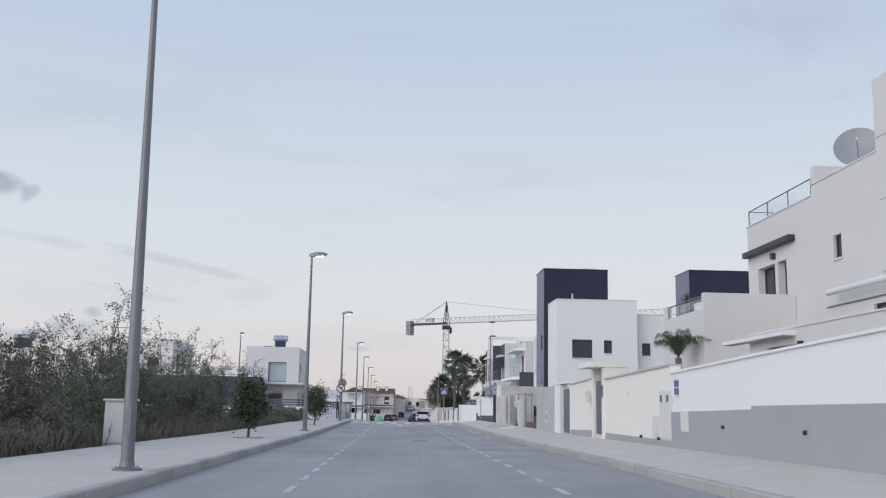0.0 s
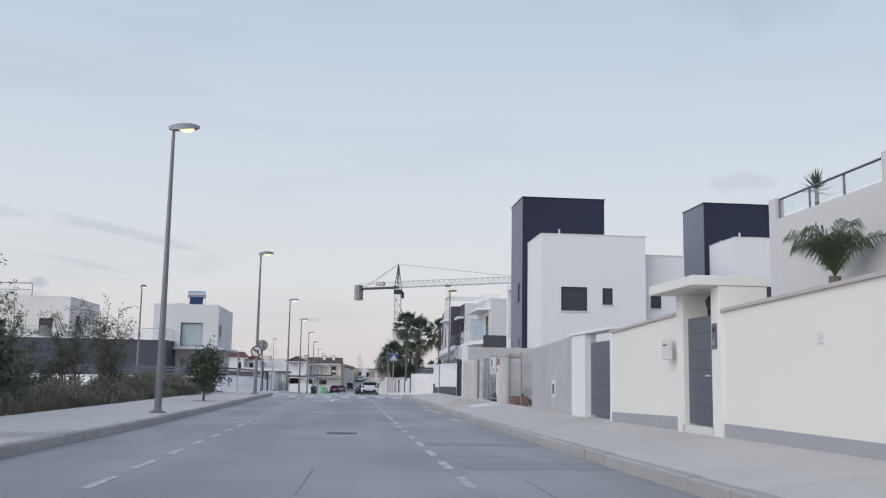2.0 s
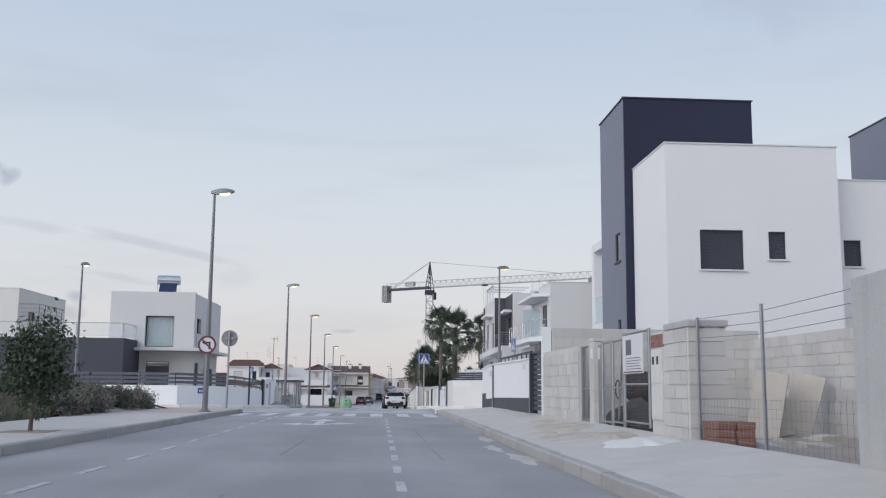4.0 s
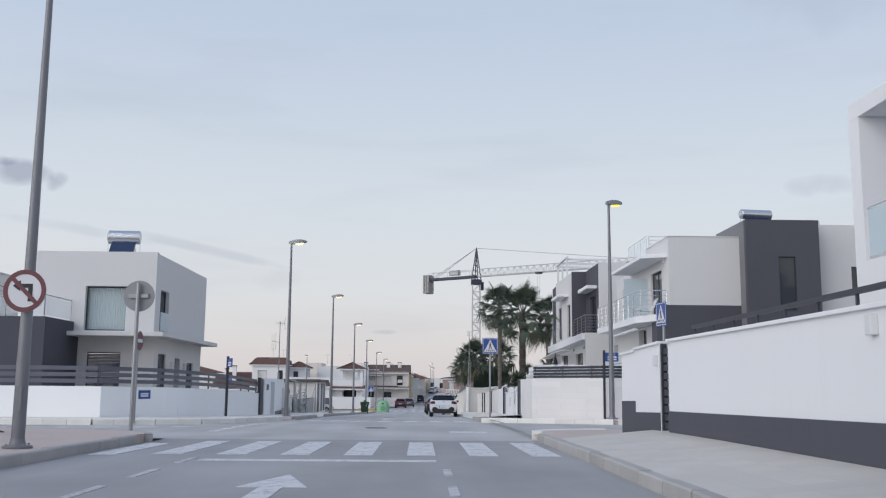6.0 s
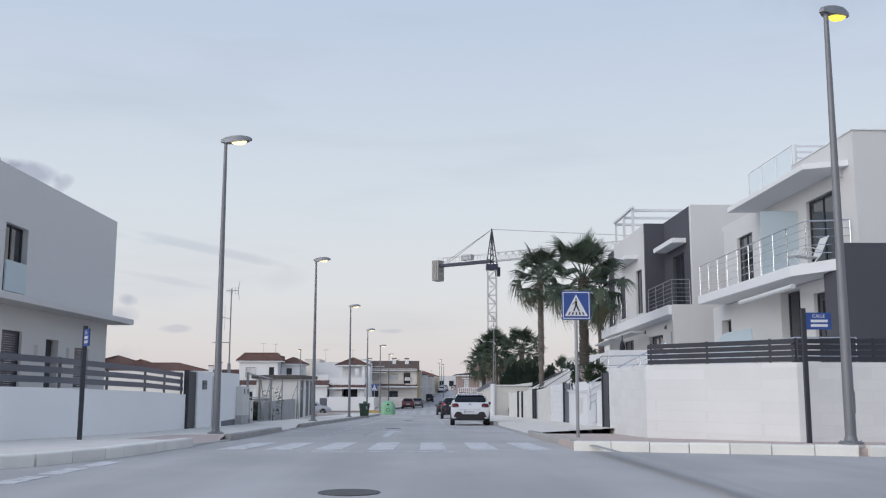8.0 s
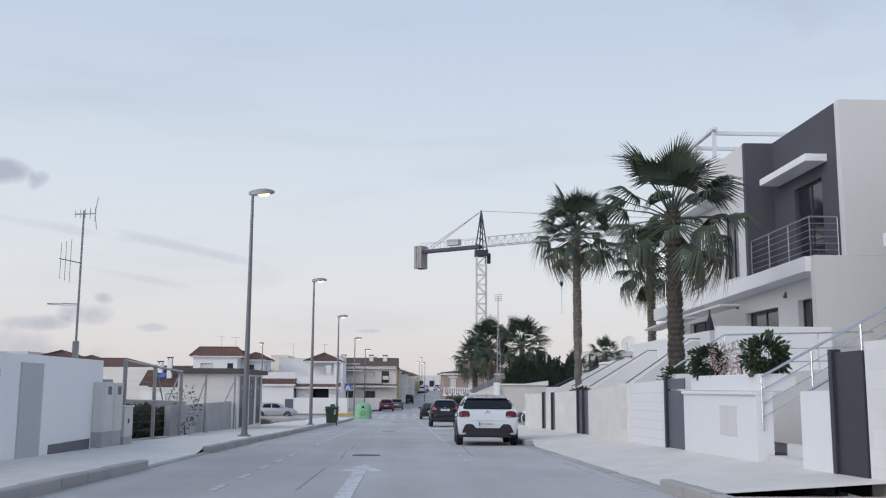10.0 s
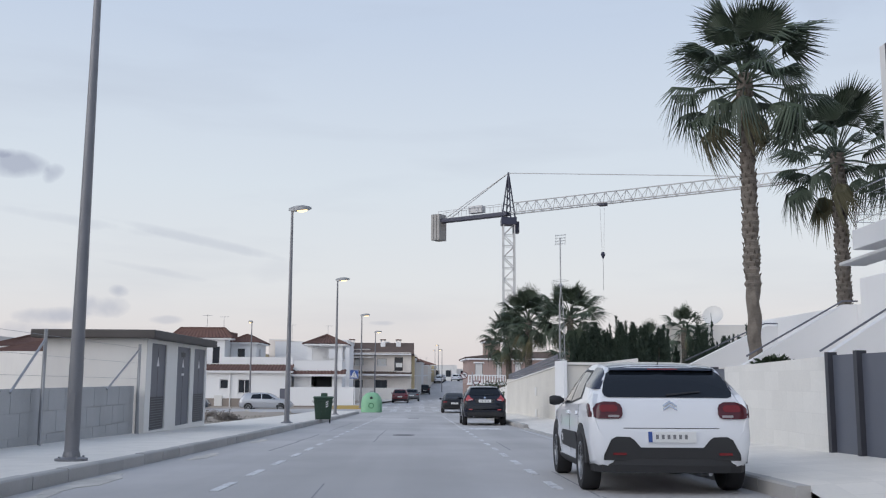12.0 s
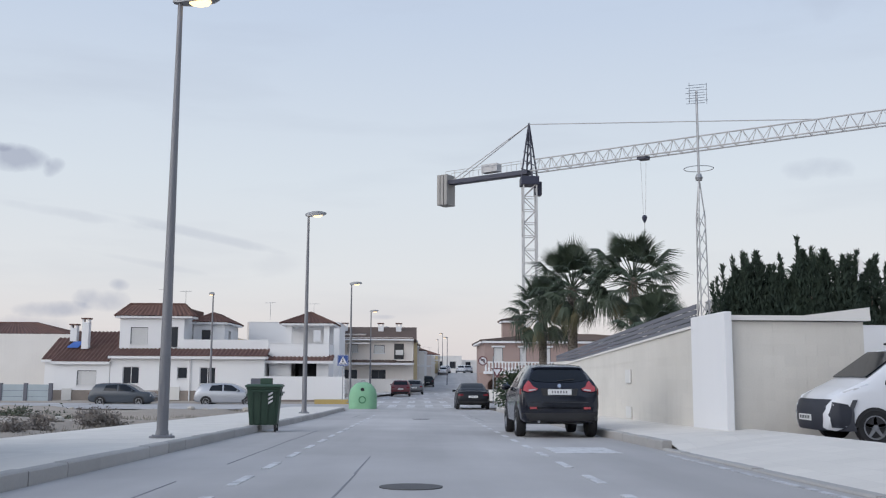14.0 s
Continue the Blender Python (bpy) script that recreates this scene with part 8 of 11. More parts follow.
def shrub(x, y, h, w, seed, material=leaf_olive, dens=1.0, name="shrub", label="feathery olive-green shrub on the scrub lot"):
    """Open, feathery bush: arching stems with leaves along them and gaps between."""
    rng = np.random.default_rng(seed)
    z = zr(y) - 0.1
    t = thing(name, label, "shrub", "scrub bushes", at=(x, y, z))
    stems = MB()
    pts = []
    n = int(24 * dens)
    for k in range(n):
        a = rng.uniform(0, 6.28)
        reach = w * rng.uniform(0.25, 1.0)
        top = h * rng.uniform(0.35, 1.05) * (1 - 0.25 * reach / w)
        base = np.array((x + 0.2 * math.cos(a), y + 0.2 * math.sin(a), z))
        tip = np.array((x + reach * math.cos(a), y + reach * math.sin(a), z + top))
        mid = (base + tip) / 2 + np.array((0, 0, top * 0.18)) + rng.normal(size=3) * 0.12
        q = [base + (mid - base) * s for s in (0, 0.5, 1)] + [mid + (tip - mid) * s for s in (0.5, 1)]
        stems.tube([tuple(p) for p in q], [0.02, 0.016, 0.012, 0.008, 0.003], 4, caps=False)
        for j in range(int(9 * dens)):
            f = rng.uniform(0.3, 1.0)
            o = base + (mid - base) * (f * 2) if f < 0.5 else mid + (tip - mid) * (f * 2 - 1)
            d = rng.normal(size=3) * np.array((1, 1, 0.7)) + np.array((0, 0, 0.35))
            d *= rng.uniform(0.25, 0.6) * (0.5 + 0.15 * h) / np.linalg.norm(d)
            stems.tube([tuple(o), tuple(o + d)], [0.006, 0.002], 3, caps=False)
            m = 24
            s = rng.uniform(0.15, 1.1, m)[:, None]
            pts += (o + d * s + rng.normal(size=(m, 3)) * 0.055).tolist()
    part("branchwork", stems, bark, t)
    leaf_cloud("foliage", pts, 0.036, material, t, seed=seed + 1, stretch=2.4)


leaf_sage = M("sage_green_leaf", (0.125, 0.15, 0.11), 0.75, var=0.3, scale=1.0, bump=0)
leaf_scrub = M("scrub_dark_leaf", (0.075, 0.085, 0.06), 0.8, var=0.3, bump=0)
random.seed(12)
SHRUBS = [(-11.0, 17.5, 3.0, 1.9), (-14.0, 21.0, 3.8, 2.4), (-12.6, 25.5, 3.6, 2.0), (-16.0, 27.5, 4.2, 2.4), (-11.8, 30.0, 3.6, 1.7), (-14.5, 33.5, 4.3, 2.2), (-18.0, 24.0, 4.0, 2.6), (-19.5, 31.0, 4.2, 2.6), (-11.0, 37.0, 2.3, 1.6), (-13.2, 40.5, 4.2, 1.7), (-17.0, 45.0, 3.4, 2.2), (-22.0, 38.0, 3.8, 2.6), (-10.6, 13.0, 2.6, 1.6), (-13.5, 12.0, 3.4, 2.0), (-10.4, 22.0, 2.0, 1.3), (-10.4, 33.5, 1.9, 1.4), (-11.5, 44.0, 2.4, 1.4), (-15.5, 38.5, 2.6, 1.8), (-15.6, 46.5, 5.0, 1.7), (-19.0, 50.0, 5.0, 2.2), (-12.6, 52.0, 4.7, 1.1), (-10.4, 49.5, 4.4, 0.9), (-17.0, 36.0, 4.9, 2.0), (-11.4, 27.5, 4.9, 2.0), (-10.7, 33.6, 4.4, 1.7), (-11.2, 40.0, 3.8, 1.4), (-10.9, 29.5, 3.4, 1.6)]
for i, (x, y, hh, ww) in enumerate(SHRUBS):
    shrub(x, y, hh, ww, 40 + i, leaf_sage if i > 22 else leaf_olive if i % 4 else leaf_scrub)


brush_plank = M("weathered_board", (0.11, 0.09, 0.075), 0.9, var=0.3, scale=6)
brush_brown = M("dry_brushwood_leaf", (0.22, 0.195, 0.175), 0.9, var=0.3, bump=0)
for i in range(22):
    shrub(-9.7 - 1.6 * random.random(), 9 + 2.0 * i + random.random(), random.uniform(0.8, 1.5), random.uniform(0.8, 1.3), 400 + i, (leaf_olive, brush_brown, leaf_olive, brush_brown)[i % 4], 0.8, label="low tangled dry brushwood beside the pavement")


def grass_field(name, x0, x1, y0, y1, n, h, material, label, seed, edge=0.0):
    rng = np.random.default_rng(seed)
    X, Y = rng.uniform(x0, x1, n), rng.uniform(y0, y1, n)
    keep = np.array([noise.noise((a * 0.5, b * 0.5, seed)) > -0.25 for a, b in zip(X, Y)])
    X, Y = X[keep], Y[keep]
    m = len(X)
    Z = np.interp(Y, [p[0] for p in PROFILE], [p[1] for p in PROFILE]) - 0.02 + np.array([mound(a, b) for a, b in zip(X, Y)])
    H = h * rng.uniform(0.4, 1.15, m)
    A = rng.uniform(0, 6.28, m)
    lean = rng.uniform(0.05, 0.45, m) * H
    wd = rng.uniform(0.005, 0.013, m)
    V = np.empty((m, 4, 3))
    ca, sa = np.cos(A), np.sin(A)
    V[:, 0] = np.stack((X - sa * wd, Y + ca * wd, Z), 1)
    V[:, 1] = np.stack((X + sa * wd, Y - ca * wd, Z), 1)
    V[:, 2] = np.stack((X + ca * lean * 0.4 + sa * wd, Y + sa * lean * 0.4 - ca * wd, Z + H * 0.6), 1)
    V[:, 3] = np.stack((X + ca * lean, Y + sa * lean, Z + H), 1)
    me = bpy.data.meshes.new(name)
    me.from_pydata(V.reshape(-1, 3).tolist(), [], np.arange(4 * m).reshape(m, 4).tolist())
    me.materials.append(material)
    return tagged(new(name, me), label, "grass", kind="stuff")


grass_field("dry_grass", -24, -8.9, 4, 60, 26000, 0.5, grass_dry, "dry grey-brown grass on the scrub lot", 3)
grass_field("dry_brush", -13, -8.9, 6, 50, 9000, 0.7, M("dark_brush", (0.16, 0.15, 0.12), 0.95, var=0.35, scale=0.8, bump=0), "dense dark brushwood beside the pavement", 4)
grass_field("green_weeds", -15, -8.8, 52, 66, 52000, 0.38, grass_green, "green weeds on the bank beside the pavement", 5)
grass_field("lot_weeds", -16, -8.6, 126.5, 158, 9000, 0.15, grass_dry, "short dry weeds on the empty lot", 6)
random.seed(5)
for k in range(16):
    shrub(random.uniform(-15.5, -9.2), random.uniform(127.5, 141), random.uniform(0.18, 0.38), random.uniform(0.45, 0.9), 600 + k, brush_brown if k % 4 else leaf_olive, 0.8, "weed_tuft", "low tuft of brown weeds on the empty lot")
for k in range(16):
    shrub(random.uniform(-11.6, -9.3), 54.5 + 0.72 * k, random.uniform(0.9, 1.35), random.uniform(0.8, 1.1), 640 + k, leaf_sage if k % 3 else brush_brown, 1.0, "bank_shrub", "dense low green and brown brush on the bank")
for k in range(14):
    shrub(random.uniform(-9.6, -9.05), 56.5 + 0.75 * k, random.uniform(0.75, 1.1), random.uniform(0.5, 0.7), 670 + k, brush_brown if k % 3 == 1 else leaf_olive, 1.0, "bank_shrub", "dense low green and brown brush on the bank")
ob = tagged(part("loose_board", MB().box(-0.1, 0.1, -0.55, 0.55, 0, 0.05), brush_plank, bevel=0.004), "weathered dark board lying on broken concrete", "board")
ob.matrix_basis = pose(-8.75, 66.6, 0.24, -16, 0, -62)
ob = tagged(part("concrete_lump", MB().box(-0.35, 0.35, -0.2, 0.2, 0, 0.38), block_raw, bevel=0.03), "broken grey concrete block beside the pavement", "rubble")
ob.matrix_basis = pose(-9.3, 67.3, 0.0, 0, 4, 25)
yard = thing("weed_thicket", "dark overgrown weeds behind the yard gate", "weeds", at=(-10, 104, -0.7))
rng_y = np.random.default_rng(77)
pts_y = np.stack((-8.5 - 4.5 * rng_y.uniform(0, 1, 60000) ** 1.6, rng_y.uniform(98.5, 109.6, 60000), rng_y.uniform(0, 1, 60000) ** 0.8), 1)
leaf_cloud("foliage", [(a, b, zr(b) + c * (0.92 + 0.2 * noise.noise((a, b, 4)))) for a, b, c in pts_y], 0.05, M("dark_weeds", (0.062, 0.07, 0.048), 0.95, var=0.3, bump=0), yard, seed=5, droop=-0.8, stretch=2.2)


# ---- palms ----
def fan_leaf(name, seed, material, petiole=0.85, blade=0.85, droop=0.35, spread=118, fold=0.0):
    """One fan leaf along +x: a curved stalk and narrow folded leaflets with hanging tips."""
    rng = np.random.default_rng(seed)
    b = MB()
    b.tube([(0, 0, 0), (petiole * 0.5, 0, 0.04), (petiole, 0, 0)], [0.022, 0.016, 0.010], 5, caps=False)
    n = 26
    for k in range(n):
        a = radians(-spread + 2 * spread * k / (n - 1))
        L = blade * (1 - 0.34 * (abs(a) / radians(spread)) ** 2) * rng.uniform(0.9, 1.06)
        ca, sa = math.cos(a), math.sin(a)
        w = 0.023
        base = Vector((petiole, 0, 0))
        m = base + Vector((ca * L * 0.5, sa * L * 0.5 * (1 - fold), -0.03 * L + 0.05 * math.cos(a) - fold * 0.4 * L * abs(sa)))
        t = base + Vector((ca * L * 0.93, sa * L * 0.93 * (1 - fold), -droop * L * rng.uniform(0.5, 1.35) - fold * 0.75 * L * abs(sa)))
        side = Vector((-sa, ca, 0))
        f = Vector((0, 0, 0.02))
        b.add([base, m + side * w, m + f, m - side * w, t], [(0, 1, 2), (0, 2, 3), (2, 1, 4), (3, 2, 4)])
    me = bpy.data.meshes.new(name)
    me.from_pydata(b.v, [], b.f)
    me.materials.append(material)
    return me


YOUNG = [fan_leaf("leaf", 1, leaf_palm, 0.9, 0.95, 0.08, 60), fan_leaf("leaf", 5, leaf_palm, 0.8, 0.9, 0.15, 78)]
LEAVES = [fan_leaf("leaf", 2, leaf_palm, 1.0, 0.85, 0.35, 92, 0.15), fan_leaf("leaf", 3, leaf_palm, 0.9, 0.9, 0.22, 100, 0.3), fan_leaf("leaf", 6, leaf_palm, 1.05, 0.8, 0.45, 84, 0.1)]
OLD = [fan_leaf("leaf", 4, leaf_palm, 0.95, 0.85, 0.75, 95, 0.45), fan_leaf("leaf", 7, leaf_palm_old, 0.85, 0.85, 0.9, 90, 0.5)]


stub_bark = M("old_leaf_stub", (0.10, 0.083, 0.068), 0.95, var=0.45, scale=9, bump=0)


def fan_palm(x, y, z0, ztop, r0=0.2, size=1.0, leaves=46, seed=1, label="tall fan palm with a rough ringed trunk", trunk_bark=None, smooth_to=0.0):
    rng = np.random.default_rng(seed)
    p = thing("fan_palm", label, "palm tree", "fan palms", at=(x, y, z0))
    prof = []
    H = ztop - z0
    k = 0
    z = 0.0
    while z < H:
        f = z / H
        r = r0 * (0.95 + 0.008 * (k % 2) if f < smooth_to else (1.12 - 0.28 * f) * (1 + 0.18 * (k % 2)) * (1.15 if f > 0.82 else 1.0))
        prof.append((r, z))
        z += 0.07
        k += 1
    prof.append((r0 * 0.7, H))
    b = MB().lathe(prof, 12, (x, y, z0))
    b.v = [(vx + 0.02 * math.sin(vz * 9 + vx * 30), vy + 0.02 * math.cos(vz * 11 + vy * 30), vz) for vx, vy, vz in b.v]
    part("trunk", b, trunk_bark or palm_bark, p)
    stubs = MB()
    for k in range(int(H * 46)):
        if k / (H * 46) < smooth_to:
            continue
        a, zz = 2.39996 * k + rng.uniform(-0.12, 0.12), z0 + H * (0.02 + 0.97 * k / (H * 46)) + rng.uniform(-0.02, 0.02)
        stubs.add([(x + r0 * math.cos(a - 0.2), y + r0 * math.sin(a - 0.2), zz), (x + r0 * math.cos(a + 0.2), y + r0 * math.sin(a + 0.2), zz), (x + r0 * 1.3 * math.cos(a), y + r0 * 1.3 * math.sin(a), zz + 0.12), (x + r0 * math.cos(a), y + r0 * math.sin(a), zz + 0.1)], [(0, 1, 2), (0, 3, 2), (1, 3, 2)])
    tagged(part("bark_fringe", stubs, stub_bark, p), kind="stuff")
    for k in range(leaves):
        f = k / leaves
        el = 80 - 126 * f + rng.uniform(-9, 9)
        az = 137.5 * k + rng.uniform(-14, 14)
        me = YOUNG[k % 2] if f < 0.22 else LEAVES[k % 3] if f < 0.72 else OLD[0] if f < 0.93 else OLD[1]
        ob = new("leaf", me)
        ob.parent = p
        ob.matrix_parent_inverse = p.matrix_basis.inverted()
        s = size * rng.uniform(0.85, 1.1)
        ob.matrix_basis = Matrix.Translation((x, y, ztop - 0.1 - 0.25 * f)) @ Euler((radians(rng.uniform(-25, 25)), radians(-el), radians(az)), "XYZ").to_matrix().to_4x4() @ Matrix.Scale(s, 4)
    return p


fan_palm(5.45, 103.2, 0.2, 5.35, 0.175, 1.22, 40, 11, "large fan palm with a thick dark rough trunk", M("dark_palm_bark", (0.075, 0.063, 0.055), 0.95, var=0.5, scale=8, fine=40, bump=0.9, dist=0.02))
fan_palm(5.1, 114.7, 0.2, 6.75, 0.14, 1.1, 52, 12, smooth_to=0.33)
fan_palm(9.15, 119.5, 0.0, 6.35, 0.16, 1.15, 42, 13)
fan_palm(5.2, 167.0, -1.9, 3.6, 0.2, 1.35, 52, 14, "fan palm in the group by the crane")
fan_palm(6.1, 162.0, -1.8, 4.5, 0.22, 1.5, 58, 15, "fan palm in the group by the crane")
fan_palm(8.4, 158.0, -1.7, 4.6, 0.2, 1.5, 58, 16, "fan palm in the group by the crane")
fan_palm(7.6, 151.0, -1.7, 1.6, 0.2, 1.2, 44, 17, "low bushy fan palm behind the wall")
fan_palm(10.6, 146.0, -1.6, 2.2, 0.16, 0.9, 30, 18, "low fan palm behind the hedge")
fan_palm(13.4, 149.0, -1.6, 3.4, 0.16, 0.9, 30, 19, "small fan palm behind the hedge")


leaf_feather = M("feather_palm_leaf", (0.085, 0.115, 0.065), 0.6, var=0.3, scale=2.5, bump=0)


def feather_palm(x, y, z0, h, size, n, seed):
    """Garden palm: fronds shoot up steeply, arch over, and hang long soft leaflets."""
    rng = np.random.default_rng(seed)
    p = thing("garden_palm", "young feather palm with arching fronds behind the wall", "palm tree", "garden palms", at=(x, y, z0))
    part("trunk", MB().tube([(x, y, z0), (x, y, z0 + h)], [0.14, 0.1], 10), palm_bark, p)
    for k in range(n):
        f0 = k / n
        az, el = radians(137.5 * k + 20 + rng.uniform(-20, 20)), radians(88 - 34 * f0)
        L = size * rng.uniform(0.8, 1.15) * (1.05 - 0.2 * f0)
        pts = []
        for s in range(11):
            f = s / 10
            r = L * (f * math.cos(el) + 0.27 * f ** 2.2)
            zz = L * (f * math.sin(el) - 0.52 * f ** 3.0)
            pts.append(Vector((x + r * math.cos(az), y + r * math.sin(az), z0 + h + zz)))
        b = MB()
        b.tube(pts, [0.016 - 0.0012 * s for s in range(11)], 4, caps=False)
        side = Vector((-math.sin(az), math.cos(az), 0))
        for s in range(4, 58):
            f = s / 58 * 10
            i = min(int(f), 9)
            c = pts[i].lerp(pts[i + 1], f - i)
            t = (pts[i + 1] - pts[i]).normalized()
            ll = 0.34 * size * math.sin(math.pi * (0.1 + 0.86 * s / 58)) * rng.uniform(0.75, 1.15)
            for sg in (-1, 1):
                mid = c + side * sg * ll * 0.42 + t * ll * 0.34 + Vector((0, 0, rng.uniform(-0.02, 0.05)))
                tip = mid + side * sg * ll * 0.2 + t * ll * 0.2 + Vector((0, 0, -0.55 * ll))
                b.add([c, c + t * 0.012, mid + t * 0.006, tip, mid - t * 0.006], [(0, 1, 2, 4), (4, 2, 3)])
        part("frond", b, leaf_feather, p)
    return p


feather_palm(6.75, 27.0, 0.4, 2.55, 1.45, 13, 3)


def potted_yucca(x, y, z):
    """Stiff sword leaves in a rosette on a short stem, in a pot."""
    rng = np.random.default_rng(8)
    t = thing("potted_yucca", "spiky yucca in a pot on the roof terrace", "plant", at=(x, y, z))
    part("pot", MB().lathe([(0.16, 0.0), (0.2, 0.32), (0.22, 0.34), (0.2, 0.36)], 14, (x, y, z)), pink_coping, t)
    part("stem", MB().tube([(x, y, z + 0.3), (x, y, z + 0.95)], [0.05, 0.04], 7), palm_bark, t)
    b = MB()
    for k in range(70):
        az, el = 2.4 * k, radians(rng.uniform(-15, 85))
        L = rng.uniform(0.32, 0.46)
        d = Vector((math.cos(az) * math.cos(el), math.sin(az) * math.cos(el), math.sin(el)))
        sd = Vector((-math.sin(az), math.cos(az), 0)) * 0.018
        o = Vector((x, y, z + 0.95 + 0.1 * math.sin(el)))
        b.add([o - sd, o + sd, o + d * L * 0.6 + sd * 0.8, o + d * L, o + d * L * 0.6 - sd * 0.8], [(0, 1, 2, 3, 4)])
    tagged(part("leaves", b, leaf_feather, t), kind="stuff")


potted_yucca(7.95, 29.8, 4.05)


# ---- cypress hedge, planter shrubs, garden bushes ----
def cypress(x, y, z0, h, w, seed, group="cypress hedge"):
    """Narrow upright cypress: a dense column that breaks into several feathery tips."""
    rng = np.random.default_rng(seed)
    t = thing("cypress", "dense dark green hedge cypress", "tree", group, at=(x, y, z0))
    part("trunk", MB().tube([(x, y, z0), (x, y, z0 + h * 0.8)], [0.06, 0.02], 6), bark, t)
    pts = []
    tips = [(0.0, 0.0, 1.0, 1.0)] + [(rng.uniform(-0.6, 0.6) * w, rng.uniform(-0.5, 0.5) * w, rng.uniform(0.74, 0.97), rng.uniform(0.45, 0.7)) for _ in range(6)] + [(rng.uniform(-0.75, 0.75) * w, rng.uniform(-0.5, 0.5) * w, rng.uniform(0.9, 1.07), 0.2) for _ in range(5)]
    for dx, dy, top, wide in tips:
        n = int(3600 * wide)
        f = rng.uniform(0.02, 1, n) ** 0.85
        a = rng.uniform(0, 6.28, n)
        prof = w * wide * np.clip(1.05 - 0.25 * f, 0, 1) * np.where(f < 0.68, 1.0, np.clip(1 - ((f - 0.68) / 0.32), 0.02, 1) ** 1.1) * (1 + 0.15 * np.sin(a * 3 + f * 17))
        r = prof * np.sqrt(rng.uniform(0.15, 1.0, n))
        pts.append(np.stack((x + dx * (0.4 + 0.6 * f) + r * np.cos(a), y + dy * (0.4 + 0.6 * f) + r * np.sin(a), z0 + f * h * top), 1))
    leaf_cloud("crown", np.concatenate(pts).tolist(), 0.03, hedge_green, t, seed=seed, droop=-2.6, stretch=4.2)


random.seed(31)
for k in range(7):
    cypress(4.85 + 0.5 * k, 133.0 + random.uniform(-0.15, 0.15), -1.2, random.uniform(3.3, 3.95), 0.8, 60 + k)
cypress(8.6, 133.3, -1.2, 2.7, 0.16, 75)
for k in range(10):
    cypress(9.75 + 0.56 * k, 134.2 + random.uniform(-0.15, 0.15), -1.2, random.uniform(3.05, 3.8), 0.8, 80 + k)


def round_bush(x, y, z0, r, seed, material=leaf_dark, label="small round clipped shrub", group="planter shrubs", size=0.05, n=1500, zs=1.0):
    rng = np.random.default_rng(seed)
    t = thing("bush", label, "shrub", group, at=(x, y, z0))
    part("stem", MB().tube([(x, y, z0), (x, y, z0 + r)], 0.02, 5), bark, t)
    u = rng.normal(size=(n, 3))
    u /= np.linalg.norm(u, axis=1)[:, None]
    rad = r * rng.uniform(0.5, 1.0, n)[:, None] * (1 + 0.2 * np.sin(6 * u[:, :1] + 4 * u[:, 1:2]))
    leaf_cloud("foliage", (np.array((x, y, z0 + r * zs)) + u * rad * np.array((1, 1, zs))).tolist(), size, material, t, seed=seed)


round_bush(4.35, 97.3, 1.05, 0.3, 1)
round_bush(4.35, 94.5, 1.05, 0.32, 2)
round_bush(4.35, 95.6, 1.05, 0.3, 3, M("pale_flower_petal", (0.40, 0.31, 0.29), 0.8, var=0.4, bump=0), "sparse flowering plant in the planter", size=0.032, n=330)
round_bush(4.35, 96.5, 1.05, 0.32, 4, MATS["pale_flower_petal"], "sparse flowering plant in the planter", size=0.032, n=330)
for k in range(5):
    round_bush(10.6 + 0.95 * k, 86.2 + 0.3 * math.sin(k), 0.9, 0.62 + 0.1 * math.sin(3 * k), 20 + k, leaf_dark, "leafy green garden bush behind the slat screen", "garden bushes", 0.09, 1600)
round_bush(5.2, 102.2, 0.6, 0.4, 31, leaf_dark, "garden bush at the foot of the palm", "garden bushes")
round_bush(5.0, 113.4, 0.5, 0.35, 32, leaf_dark, "clipped hedge on the garden wall", "garden bushes", zs=0.5)
for k in range(4):
    round_bush(4.6 + 0.3 * k, 153 + 2.2 * k, -1.6, 1.0, 40 + k, leaf_dark, "dense bush overhanging the wall", "garden bushes", 0.1, 1600)
round_bush(-8.0, 109.5, -0.75, 0.42, 50, leaf_olive, "thin weed bush growing beside the yard gate", "weed bushes", 0.045, 300, 2.0)
round_bush(3.1, 161.5, -1.9, 1.0, 61, leaf_dark, "dense dark bush beside the pavement", "garden bushes", 0.08, 2600)
round_bush(4.0, 164.0, -1.9, 1.05, 62, leaf_dark, "dense dark bush beside the pavement", "garden bushes", 0.08, 2600)

# ---- parked vehicles ----
from mathutils.bvhtree import BVHTree

dark_lens = M("dark_red_lens", (0.075, 0.012, 0.018), 0.15, var=0.15, scale=20, bump=0)
plate_ink = M("plate_bar_grey", (0.16, 0.16, 0.17), 0.6, bump=0)


